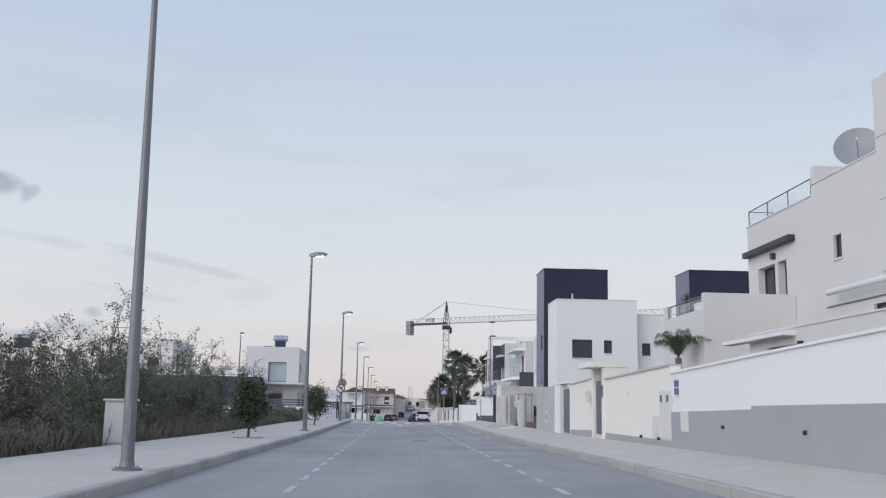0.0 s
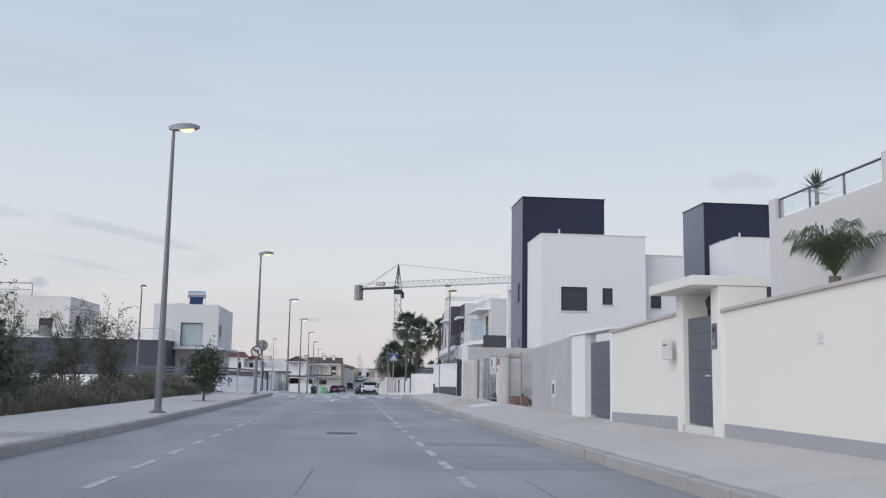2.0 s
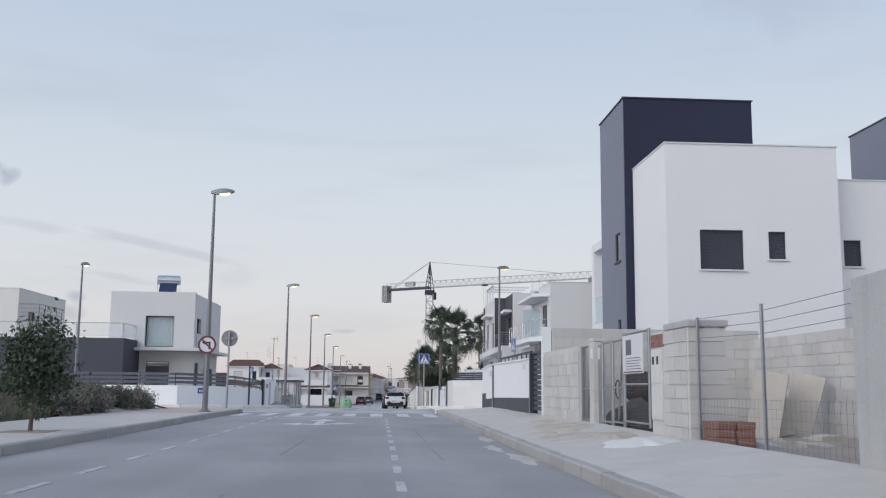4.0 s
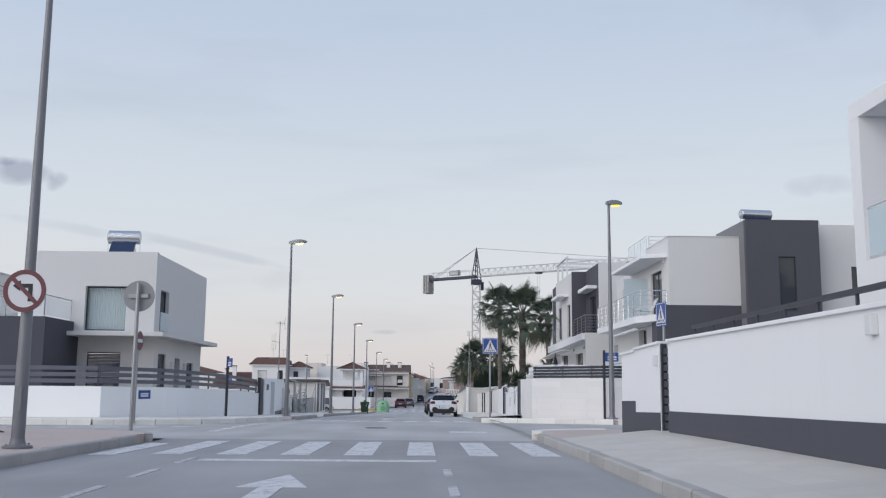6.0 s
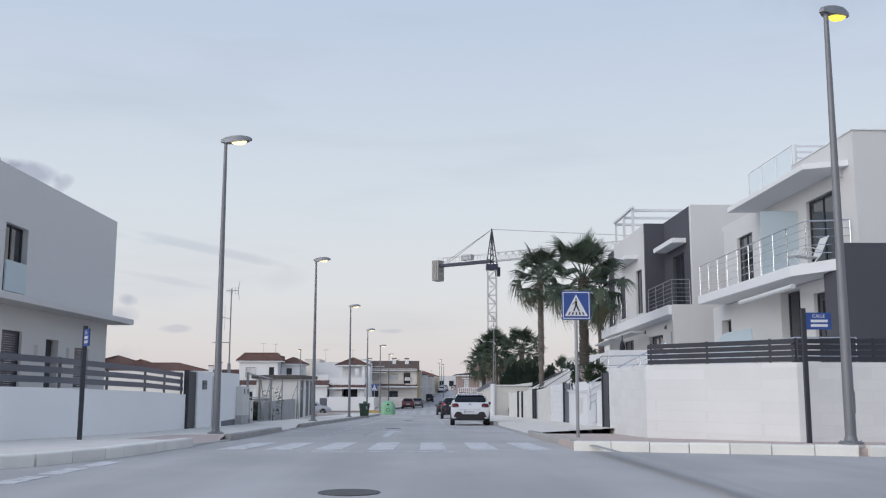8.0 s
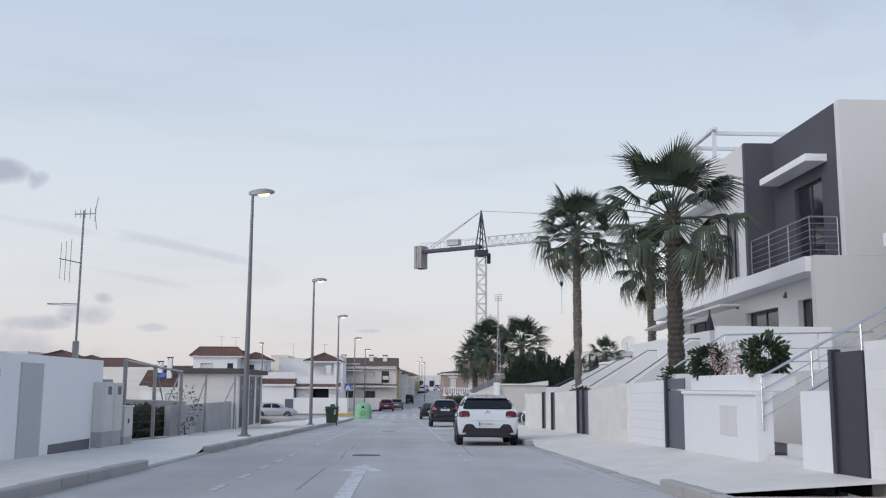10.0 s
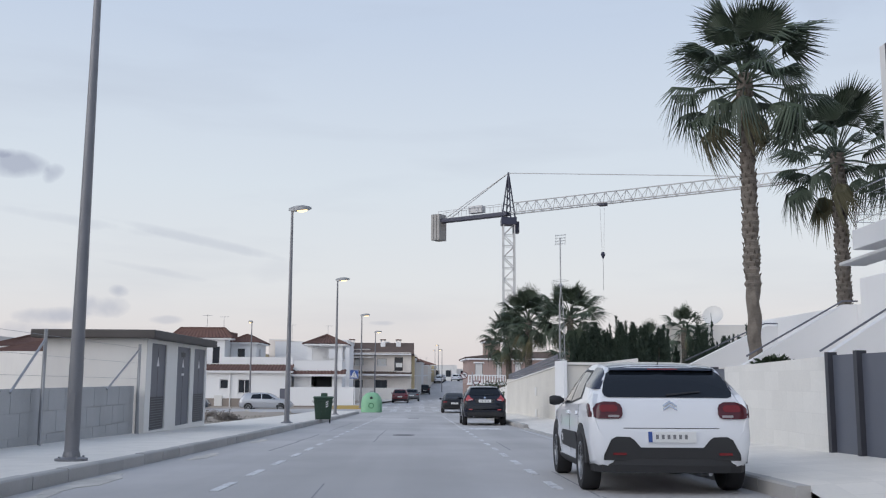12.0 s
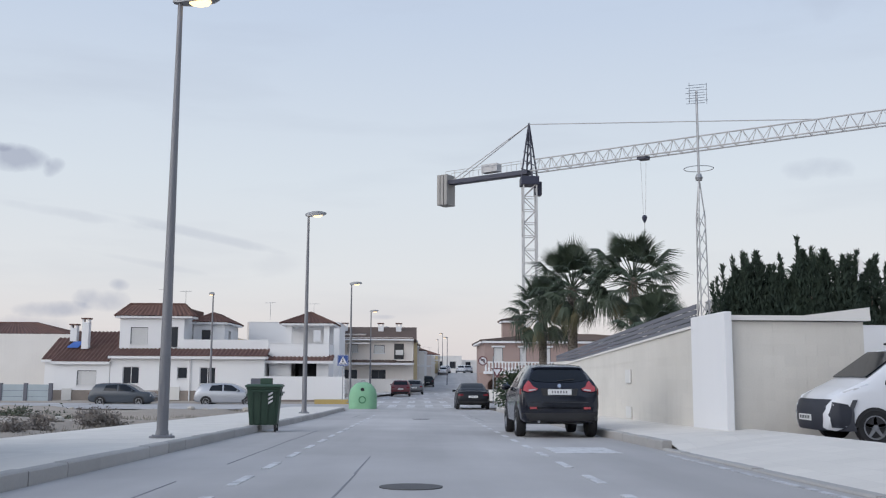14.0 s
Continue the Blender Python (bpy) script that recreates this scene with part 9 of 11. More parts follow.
def wheel(parent, x, y, r, side, w=0.2, rim_mat=alloy):
    """A tyre with a spoked rim; side is the outward x direction."""
    n = 24
    def circ(xx, rr):
        return [(xx, y + rr * math.cos(2 * math.pi * k / n), r + rr * math.sin(2 * math.pi * k / n)) for k in range(n)]
    xo, xi = x, x - side * w
    t = part("wheel", MB().loft([circ(xi, r * 0.62), circ(xi, r * 0.95), circ(xi + side * 0.03, r), circ(xo - side * 0.03, r), circ(xo, r * 0.94), circ(xo - side * 0.004, r * 0.68), circ(xo - side * 0.06, r * 0.66)]), rubber, parent, "black tyre", smooth=True)
    part("rim", MB().loft([circ(xo - side * 0.05, r * 0.655), circ(xo - side * 0.008, r * 0.67), circ(xo - side * 0.008, r * 0.60), circ(xo - side * 0.05, r * 0.58)], close=False), rim_mat, t, smooth=True)
    b = MB()
    for k in range(5):
        a = 2 * math.pi * k / 5 + 0.3
        ca, sa = math.cos(a), math.sin(a)
        p = lambda rr, tt: (y + rr * ca - tt * sa, r + rr * sa + tt * ca)
        q = [p(0.02, -0.035), p(r * 0.6, -0.02), p(r * 0.6, 0.02), p(0.02, 0.035)]
        b.add([(xo - side * 0.012, *c) for c in q] + [(xo - side * 0.035, *c) for c in q], [(0, 1, 2, 3), (7, 6, 5, 4), (0, 4, 5, 1), (1, 5, 6, 2), (2, 6, 7, 3), (3, 7, 4, 0)])
    b.tube([(xo - side * 0.04, y, r), (xo - side * 0.008, y, r)], 0.05, 12)
    part("spokes", b, rim_mat, t)
    part("brake_shadow", MB().tube([(xo - side * 0.059, y, r), (xo - side * 0.05, y, r)], r * 0.58, 20), trim_black, t)


class Car:
    """Body lofted through cross-sections from tail to nose; local y runs forward, rear bumper at 0."""

    def __init__(self, name, label, W, stations, paint, group="parked cars", category="car"):
        self.W, self.S = W, stations
        self.root = thing(name, label, category, group)
        rings = []
        for y, zb, belt, top, ws, wb, wt in stations:
            m = (zb + belt) / 2
            half = [(0.0, zb), (ws * 0.9, zb), (ws, zb + 0.08), (wb * 1.0 + 0.012, m), (wb, belt - 0.03), (wb - 0.012, belt), ((wb + wt) / 2 + 0.012, (belt + top) / 2), (wt + 0.02, top - 0.075), (wt - 0.03, top - 0.022), (wt * 0.55, top), (0.0, top + 0.004)]
            rings.append([(x, y, z) for x, z in half] + [(-x, y, z) for x, z in half[-2:0:-1]])
        shell_ = MB().loft(rings)
        self.hull = BVHTree.FromPolygons([Vector(v) for v in shell_.v], shell_.f)
        self.body = part("body", shell_, paint, self.root, smooth=True)
        self.body.data.set_sharp_from_angle(angle=radians(32))

    def at(self, y):
        S = self.S
        ys = [s[0] for s in S]
        return [float(np.interp(y, ys, [s[i] for s in S])) for i in range(7)]

    def side_x(self, y, z):
        _, zb, belt, top, ws, wb, wt = self.at(y)
        if z <= belt:
            return wb
        f = (z - belt) / max(top - belt, 0.01)
        return wb + (wt - wb) * f + 0.012 * math.sin(math.pi * min(f, 1))

    def sheet(self, pts, project, n=10, m=4, thick=0.03):
        """A polygon of (u, v), wide in u, laid on the hull as a thin curved panel."""
        b = MB()
        us = sorted({p[0] for p in pts})
        u0, u1 = us[0], us[-1]
        cols = []
        for u in sorted({round(u0 + (u1 - u0) * k / n, 4) for k in range(n + 1)} | {round(u, 4) for u in us}):
            vs = []
            for (a, va), (c, vc) in zip(pts, pts[1:] + pts[:1]):
                if abs(a - c) > 1e-6 and min(a, c) - 1e-4 <= u <= max(a, c) + 1e-4:
                    vs.append(va + (vc - va) * (u - a) / (c - a))
                elif abs(a - c) <= 1e-6 and abs(a - u) < 1e-4:
                    vs += [va, vc]
            lo, hi = min(vs), max(vs)
            cols.append([project(u, lo + (hi - lo) * j / m) for j in range(m + 1)])
        w = m + 1
        front = [q[0] for c in cols for q in c]
        back = [q[1] for c in cols for q in c]
        N_ = len(front)
        fs = []
        for i in range(len(cols) - 1):
            for j in range(m):
                q = (w * i + j, w * i + w + j, w * i + w + j + 1, w * i + j + 1)
                fs += [q, tuple(k + N_ for k in q[::-1])]
            for j in (0, m):
                fs.append((w * i + j, w * i + w + j, w * i + w + j + N_, w * i + j + N_))
        for i in (0, len(cols) - 1):
            fs += [(w * i + j, w * i + j + 1, w * i + j + 1 + N_, w * i + j + N_) for j in range(m)]
        return b.add(front + back, fs)

    def side_patch(self, name, pts, mat_, off=0.008, label=""):
        """A polygon of (y, z) laid on both flanks."""
        for sg in (-1, 1):
            def project(y, z):
                hit = self.hull.ray_cast(Vector((sg * 3.0, y, z)), Vector((-sg, 0, 0)))[0]
                x = abs(hit.x) if hit else self.side_x(y, z)
                return (sg * (x + off), y, z), (sg * (x - 0.03), y, z)
            part(name, self.sheet(pts, project), mat_, self.root, label, smooth=True)

    def top_patch(self, name, pts, mat_, off=0.006, label=""):
        """A polygon of (x, y) laid on the roof from above."""
        def project(x, y):
            hit = self.hull.ray_cast(Vector((x, y, 4.0)), Vector((0, 0, -1)))[0]
            z = hit.z if hit else self.at(y)[3]
            return (x, y, z + off), (x, y, z - 0.03)
        return part(name, self.sheet(pts, project, 12, 10), mat_, self.root, label, smooth=True)

    def rear_y(self, z):
        """How far forward the tail surface lies at a height."""
        best = 0.0
        prev = None
        for s in self.S:
            if prev is not None and prev[3] <= z <= s[3]:
                return prev[0] + (s[0] - prev[0]) * (z - prev[3]) / max(s[3] - prev[3], 1e-6)
            prev = s
        return best

    def rear_patch(self, name, pts, mat_, off=0.012, label="", parent=None, thick=0.03):
        """A polygon of (x, z) laid on the tail."""
        def project(x, z):
            hit = self.hull.ray_cast(Vector((x, -3.0, z)), Vector((0, 1, 0)))[0]
            y = hit.y if hit and hit.y < 0.9 else self.rear_y(z) + 0.1
            return (x, y - off, z), (x, y + thick, z)
        return part(name, self.sheet(pts, project), mat_, parent or self.root, label, smooth=True)

    def wheels(self, ya, yb, r, rim_mat=alloy, arch=trim_black, wide=0.0, flare=0.075):
        for y in (ya, yb):
            for sg in (-1, 1):
                x = sg * (self.at(y)[4] + 0.012 + wide)
                if arch is not None:
                    n = 22
                    b = MB()
                    q = [(y + (r + flare) * math.cos(math.pi * k / n), max(r + (r + flare) * math.sin(math.pi * k / n), 0.2)) for k in range(n + 1)]
                    xo = sg * (self.side_x(y, 0.5) + 0.016)
                    m = len(q)
                    b.add([(xo, *p) for p in q] + [(xo - sg * 0.12, *p) for p in q], [tuple(range(m)), tuple(range(2 * m - 1, m - 1, -1))] + [(i, i + m, (i + 1) % m + m, (i + 1) % m) for i in range(m)])
                    part("wheel_arch", b, arch, self.root, "dark wheel arch trim")
                    x = sg * (self.side_x(y, 0.5) + 0.028)
                wheel(self.root, x, y, r, sg, 0.2, rim_mat)

    def mirrors(self, y, z, mat_):
        for sg in (-1, 1):
            x = sg * self.side_x(y, z)
            b = MB().loft([[(x + sg * d, y + dy + w * math.cos(a) * 0.9, z + 0.02 + h * math.sin(a)) for a in [2 * math.pi * k / 10 for k in range(10)]] for d, dy, w, h in ((0.0, 0.0, 0.02, 0.02), (0.06, -0.01, 0.06, 0.06), (0.15, -0.02, 0.07, 0.07), (0.2, -0.02, 0.04, 0.05))])
            part("mirror", b, mat_, self.root, smooth=True)

    def plate(self, z, w=0.5, mat_=plate_mat):
        p = self.rear_patch("number_plate", [(-w / 2, z), (w / 2, z), (w / 2, z + 0.115), (-w / 2, z + 0.115)], mat_, 0.022, "plate with plain bars")
        for k in range(6):
            x = -w * 0.34 + k * w * 0.12
            self.rear_patch("plate_bar", [(x, z + 0.035), (x + 0.03, z + 0.035), (x + 0.03, z + 0.082), (x, z + 0.082)], plate_ink, 0.027, parent=p, thick=0.004)


def put(car, x, y, yaw=0, z=None):
    z0 = zr(y) if z is None else z
    slope = math.degrees(math.atan2(zr(y + 3) - zr(y), 3)) if z is None and abs(yaw) < 20 else 0
    car.root.matrix_basis = Matrix.Translation((x, y, z0)) @ Euler((radians(slope), 0, radians(yaw)), "XYZ").to_matrix().to_4x4()


def white_hatch():
    """Small five-door hatchback: rounded white body, black roof, wrap-round dark rear window."""
    S = [(0.0, 0.34, 0.52, 0.58, 0.70, 0.72, 0.66), (0.02, 0.31, 0.66, 0.72, 0.77, 0.80, 0.75), (0.05, 0.29, 0.80, 0.88, 0.81, 0.845, 0.79), (0.09, 0.28, 0.93, 1.0, 0.835, 0.862, 0.79), (0.14, 0.27, 0.99, 1.06, 0.845, 0.868, 0.765), (0.22, 0.26, 1.0, 1.15, 0.85, 0.87, 0.735), (0.34, 0.25, 1.0, 1.28, 0.855, 0.872, 0.69), (0.44, 0.24, 1.0, 1.36, 0.855, 0.873, 0.665), (0.54, 0.23, 0.998, 1.40, 0.858, 0.874, 0.65), (0.75, 0.22, 0.99, 1.43, 0.86, 0.875, 0.635), (1.1, 0.21, 0.98, 1.46, 0.86, 0.875, 0.625), (1.55, 0.2, 0.965, 1.474, 0.86, 0.875, 0.62), (2.0, 0.2, 0.95, 1.455, 0.86, 0.873, 0.61), (2.3, 0.2, 0.94, 1.40, 0.86, 0.872, 0.605), (2.6, 0.2, 0.935, 1.25, 0.86, 0.87, 0.62), (2.95, 0.2, 0.93, 1.05, 0.86, 0.866, 0.70), (3.4, 0.22, 0.88, 0.96, 0.85, 0.855, 0.70), (3.75, 0.24, 0.76, 0.84, 0.82, 0.83, 0.66), (3.93, 0.28, 0.62, 0.68, 0.72, 0.74, 0.6), (4.0, 0.32, 0.52, 0.56, 0.6, 0.62, 0.5)]
    c = Car("hatchback_car", "white hatchback with black roof and trim parked at the kerb", 1.75, S, car_white)
    c.wheels(0.70, 3.22, 0.325, flare=0.10)
    roof_black = M("black_roof_paint", (0.012, 0.016, 0.036), 0.16, var=0.02, bump=0, spec=0.3, coat=0.15)
    c.top_patch("roof_panel", [(-0.60, 0.60), (-0.56, 0.50), (0.56, 0.50), (0.60, 0.60), (0.585, 2.05), (0.54, 2.22), (-0.54, 2.22), (-0.585, 2.05)], roof_black, 0.006, "gloss black roof")
    c.side_patch("quarter_trim", [(0.25, 1.13), (0.30, 1.20), (0.37, 1.285), (0.47, 1.345), (0.62, 1.375), (1.02, 1.40), (0.99, 1.34), (0.90, 1.17), (0.60, 1.15)], roof_black, 0.006, "gloss black upper pillar")
    c.side_patch("window_surround", [(0.84, 1.03), (1.02, 1.36), (1.70, 1.395), (2.22, 1.35), (2.84, 1.04), (2.86, 0.955), (1.70, 0.972)], trim_black, 0.004)
    c.side_patch("side_window", [(0.92, 1.045), (1.07, 1.335), (1.64, 1.365), (1.66, 0.995)], car_glass, 0.009)
    c.side_patch("side_window", [(1.74, 0.99), (1.72, 1.365), (2.18, 1.325), (2.74, 1.04), (2.76, 0.975)], car_glass, 0.009)
    strip_ = [(0.98, 0.47), (1.0, 0.60), (1.08, 0.635), (2.28, 0.635), (2.40, 0.60), (2.44, 0.50), (2.36, 0.44), (1.04, 0.43)]
    c.side_patch("door_bump_strip", strip_, trim_black, 0.02, "black air-bump door strip")
    c.side_patch("bump_outline", [(2.24, 0.495), (2.24, 0.585), (2.36, 0.585), (2.36, 0.495)], car_white, 0.026)
    c.side_patch("bump_inset", [(2.26, 0.515), (2.26, 0.565), (2.34, 0.565), (2.34, 0.515)], trim_black, 0.029)
    c.side_patch("sill_trim", [(1.06, 0.21), (1.06, 0.31), (2.86, 0.31), (2.86, 0.21)], trim_black, 0.012)
    for y in (1.70, 2.62, 0.93):
        c.side_patch("door_gap", [(y, 0.36 if y > 1 else 0.7), (y, 0.96), (y + 0.01, 0.96), (y + 0.01, 0.36 if y > 1 else 0.7)], ink, 0.0025)
    for y in (1.78, 0.99):
        c.side_patch("door_handle", [(y, 0.845), (y + 0.02, 0.885), (y + 0.16, 0.885), (y + 0.18, 0.845)], car_white, 0.03)
    c.rear_patch("rear_window", [(-0.70, 1.055), (-0.66, 1.04), (0.66, 1.04), (0.70, 1.055), (0.715, 1.10), (0.685, 1.20), (0.635, 1.31), (0.58, 1.345), (-0.58, 1.345), (-0.635, 1.31), (-0.685, 1.20), (-0.715, 1.10)], car_glass, 0.010)
    c.rear_patch("spoiler", [(-0.60, 1.345), (0.60, 1.345), (0.585, 1.375), (-0.585, 1.375)], roof_black, 0.06, thick=0.12)
    c.rear_patch("brake_light", [(-0.17, 1.352), (0.17, 1.352), (0.17, 1.368), (-0.17, 1.368)], red_lens, 0.066)
    for s in (-1, 1):
        lamp = [(s * 0.52, 0.86), (s * 0.535, 0.825), (s * 0.57, 0.81), (s * 0.79, 0.81), (s * 0.835, 0.825), (s * 0.842, 0.92), (s * 0.80, 0.97), (s * 0.72, 0.995), (s * 0.59, 0.992), (s * 0.54, 0.965), (s * 0.522, 0.92)]
        L = c.rear_patch("tail_light", lamp, dark_lens, 0.016, "dark red rounded lamp")
        c.rear_patch("lamp_ring", [(s * 0.575, 0.905), (s * 0.60, 0.885), (s * 0.75, 0.885), (s * 0.77, 0.905), (s * 0.77, 0.94), (s * 0.74, 0.96), (s * 0.61, 0.96), (s * 0.575, 0.94)], red_lens, 0.021, parent=L, thick=0.01)
        c.rear_patch("reversing_lens", [(s * 0.56, 0.825), (s * 0.68, 0.825), (s * 0.68, 0.85), (s * 0.56, 0.85)], M("smoked_lens", (0.30, 0.26, 0.27), 0.2, bump=0) if s < 0 else MATS["smoked_lens"], 0.022, parent=L, thick=0.01)
        c.rear_patch("reflector", [(s * 0.50, 0.425), (s * 0.64, 0.425), (s * 0.64, 0.45), (s * 0.50, 0.45)], red_lens, 0.028, thick=0.01)
    c.side_patch("tail_light", [(0.07, 0.825), (0.07, 0.86), (0.10, 0.915), (0.14, 0.965), (0.21, 0.975), (0.25, 0.945), (0.23, 0.88), (0.16, 0.825)], dark_lens, 0.010, "dark red lamp wrapping round the flank")
    half = [(0.34, 0.505), (0.41, 0.585), (0.455, 0.615), (0.595, 0.62), (0.655, 0.59), (0.735, 0.43), (0.74, 0.37)]
    c.rear_patch("bumper", [(-x, z) for x, z in half] + half[::-1], trim_black, 0.016, "black plastic bumper insert")
    lip = [(-0.83, 0.42), (-0.815, 0.16), (-0.75, 0.06), (-0.62, 0.0), (-0.30, -0.026), (0.30, -0.026), (0.62, 0.0), (0.75, 0.06), (0.815, 0.16), (0.83, 0.42)]
    m = len(lip)
    vl = MB()
    vl.add([(x, y, 0.24) for x, y in lip] + [(x * 1.01, y - 0.012, 0.32) for x, y in lip] + [(x, y, 0.385) for x, y in lip], [(i + m * j, i + 1 + m * j, i + 1 + m * (j + 1), i + m * (j + 1)) for j in range(2) for i in range(m - 1)] + [tuple(range(m - 1, -1, -1)), tuple(range(2 * m, 3 * m))])
    part("bumper_lip", vl, trim_black, c.root)
    c.rear_patch("hatch_gap", [(-0.52, 0.705), (0.52, 0.705), (0.52, 0.713), (-0.52, 0.713)], ink, 0.003)
    for z in (0.90, 0.94):
        c.rear_patch("badge", [(-0.075, z), (0.0, z + 0.045), (0.075, z), (0.075, z + 0.018), (0.0, z + 0.066), (-0.075, z + 0.018)], chrome, 0.016)
    c.plate(0.56, 0.52, plate_white)
    c.rear_patch("plate_band", [(-0.258, 0.562), (-0.215, 0.562), (-0.215, 0.673), (-0.258, 0.673)], sign_blue, 0.027, thick=0.004)
    c.mirrors(2.62, 0.99, trim_black)
    c.rear_patch("wiper", [(-0.02, 1.06), (0.36, 1.10), (0.36, 1.115), (-0.02, 1.078)], trim_black, 0.028)
    part("roof_aerial", MB().tube([(0, 0.62, 1.41), (0, 0.5, 1.5)], 0.007, 6), trim_black, c.root)
    part("exhaust", MB().tube([(0.42, 0.06, 0.225), (0.42, 0.35, 0.23)], 0.025, 10), galv, c.root)
    return c


soft_lens = M("pale_red_lens", (0.42, 0.07, 0.08), 0.2, var=0.15, scale=20, bump=0)


def black_suv():
    S = [(0.0, 0.38, 0.60, 0.68, 0.66, 0.70, 0.66), (0.03, 0.35, 0.80, 0.86, 0.78, 0.80, 0.75), (0.07, 0.34, 0.98, 1.03, 0.83, 0.85, 0.77), (0.13, 0.32, 1.06, 1.12, 0.85, 0.872, 0.73), (0.28, 0.3, 1.08, 1.32, 0.865, 0.88, 0.65), (0.44, 0.28, 1.06, 1.50, 0.87, 0.885, 0.58), (0.7, 0.27, 1.05, 1.55, 0.87, 0.885, 0.58), (1.1, 0.26, 1.03, 1.57, 0.87, 0.885, 0.59), (1.5, 0.25, 1.02, 1.57, 0.87, 0.88, 0.6), (2.1, 0.25, 1.01, 1.53, 0.87, 0.88, 0.6), (2.55, 0.25, 1.0, 1.38, 0.87, 0.88, 0.61), (3.0, 0.25, 1.0, 1.12, 0.87, 0.87, 0.68), (3.5, 0.27, 0.95, 1.04, 0.86, 0.86, 0.7), (3.9, 0.3, 0.8, 0.86, 0.8, 0.8, 0.6), (4.1, 0.34, 0.6, 0.64, 0.6, 0.62, 0.5)]
    S = [(y, zb, b, t, ws * 0.95, wb * 0.95, wt * 0.98) for y, zb, b, t, ws, wb, wt in S]
    c = Car("crossover_car", "black compact crossover parked at the kerb", 1.77, S, car_black)
    c.wheels(0.78, 3.32, 0.345)
    c.side_patch("side_window", [(0.95, 1.10), (1.05, 1.40), (1.62, 1.47), (1.66, 1.06)], car_glass)
    c.side_patch("side_window", [(1.74, 1.06), (1.70, 1.47), (2.25, 1.42), (2.75, 1.12), (2.78, 1.05)], car_glass)
    c.rear_patch("rear_window", [(-0.60, 1.235), (-0.52, 1.19), (-0.25, 1.165), (0.25, 1.165), (0.52, 1.19), (0.60, 1.235), (0.575, 1.31), (0.50, 1.41), (0.40, 1.455), (-0.40, 1.455), (-0.50, 1.41), (-0.575, 1.31)], car_glass, 0.012)
    c.rear_patch("spoiler", [(-0.52, 1.465), (0.52, 1.465), (0.48, 1.50), (-0.48, 1.50)], car_black, 0.05, thick=0.1)
    c.rear_patch("wiper", [(-0.02, 1.19), (0.34, 1.225), (0.34, 1.24), (-0.02, 1.205)], trim_black, 0.03)
    for s in (-1, 1):
        L = c.rear_patch("tail_light", [(s * 0.46, 1.03), (s * 0.50, 0.985), (s * 0.68, 0.955), (s * 0.765, 0.985), (s * 0.76, 1.06), (s * 0.69, 1.16), (s * 0.645, 1.20), (s * 0.60, 1.15), (s * 0.56, 1.075)], soft_lens, 0.028, "boomerang shaped red lamp")
        c.rear_patch("reversing_lens", [(s * 0.50, 0.995), (s * 0.66, 0.975), (s * 0.66, 1.005), (s * 0.51, 1.02)], clear_lens, 0.034, parent=L, thick=0.01)
        c.rear_patch("reflector", [(s * 0.50, 0.60), (s * 0.64, 0.60), (s * 0.64, 0.645), (s * 0.50, 0.645)], soft_lens, 0.03, thick=0.01)
    c.side_patch("tail_light", [(0.07, 0.90), (0.09, 1.02), (0.24, 1.04), (0.20, 0.93)], red_lens, 0.012)
    c.rear_patch("bumper", [(-0.80, 0.36), (0.80, 0.36), (0.82, 0.52), (-0.82, 0.52)], trim_black, 0.022, thick=0.08)
    c.rear_patch("badge", [(0.04 * math.cos(a), 1.09 + 0.04 * math.sin(a)) for a in [2 * math.pi * k / 14 for k in range(14)]], chrome, 0.02)
    c.rear_patch("hatch_gap", [(-0.62, 0.735), (0.62, 0.735), (0.62, 0.743), (-0.62, 0.743)], ink, 0.004)
    c.rear_patch("plate_recess", [(-0.36, 0.88), (0.36, 0.88), (0.40, 1.03), (-0.40, 1.03)], trim_black, 0.006)
    c.plate(0.90, 0.5, plate_white)
    c.mirrors(2.7, 1.06, car_black)
    part("exhaust", MB().tube([(-0.45, 0.02, 0.34), (-0.45, 0.3, 0.34)], 0.03, 10), galv, c.root)
    return c


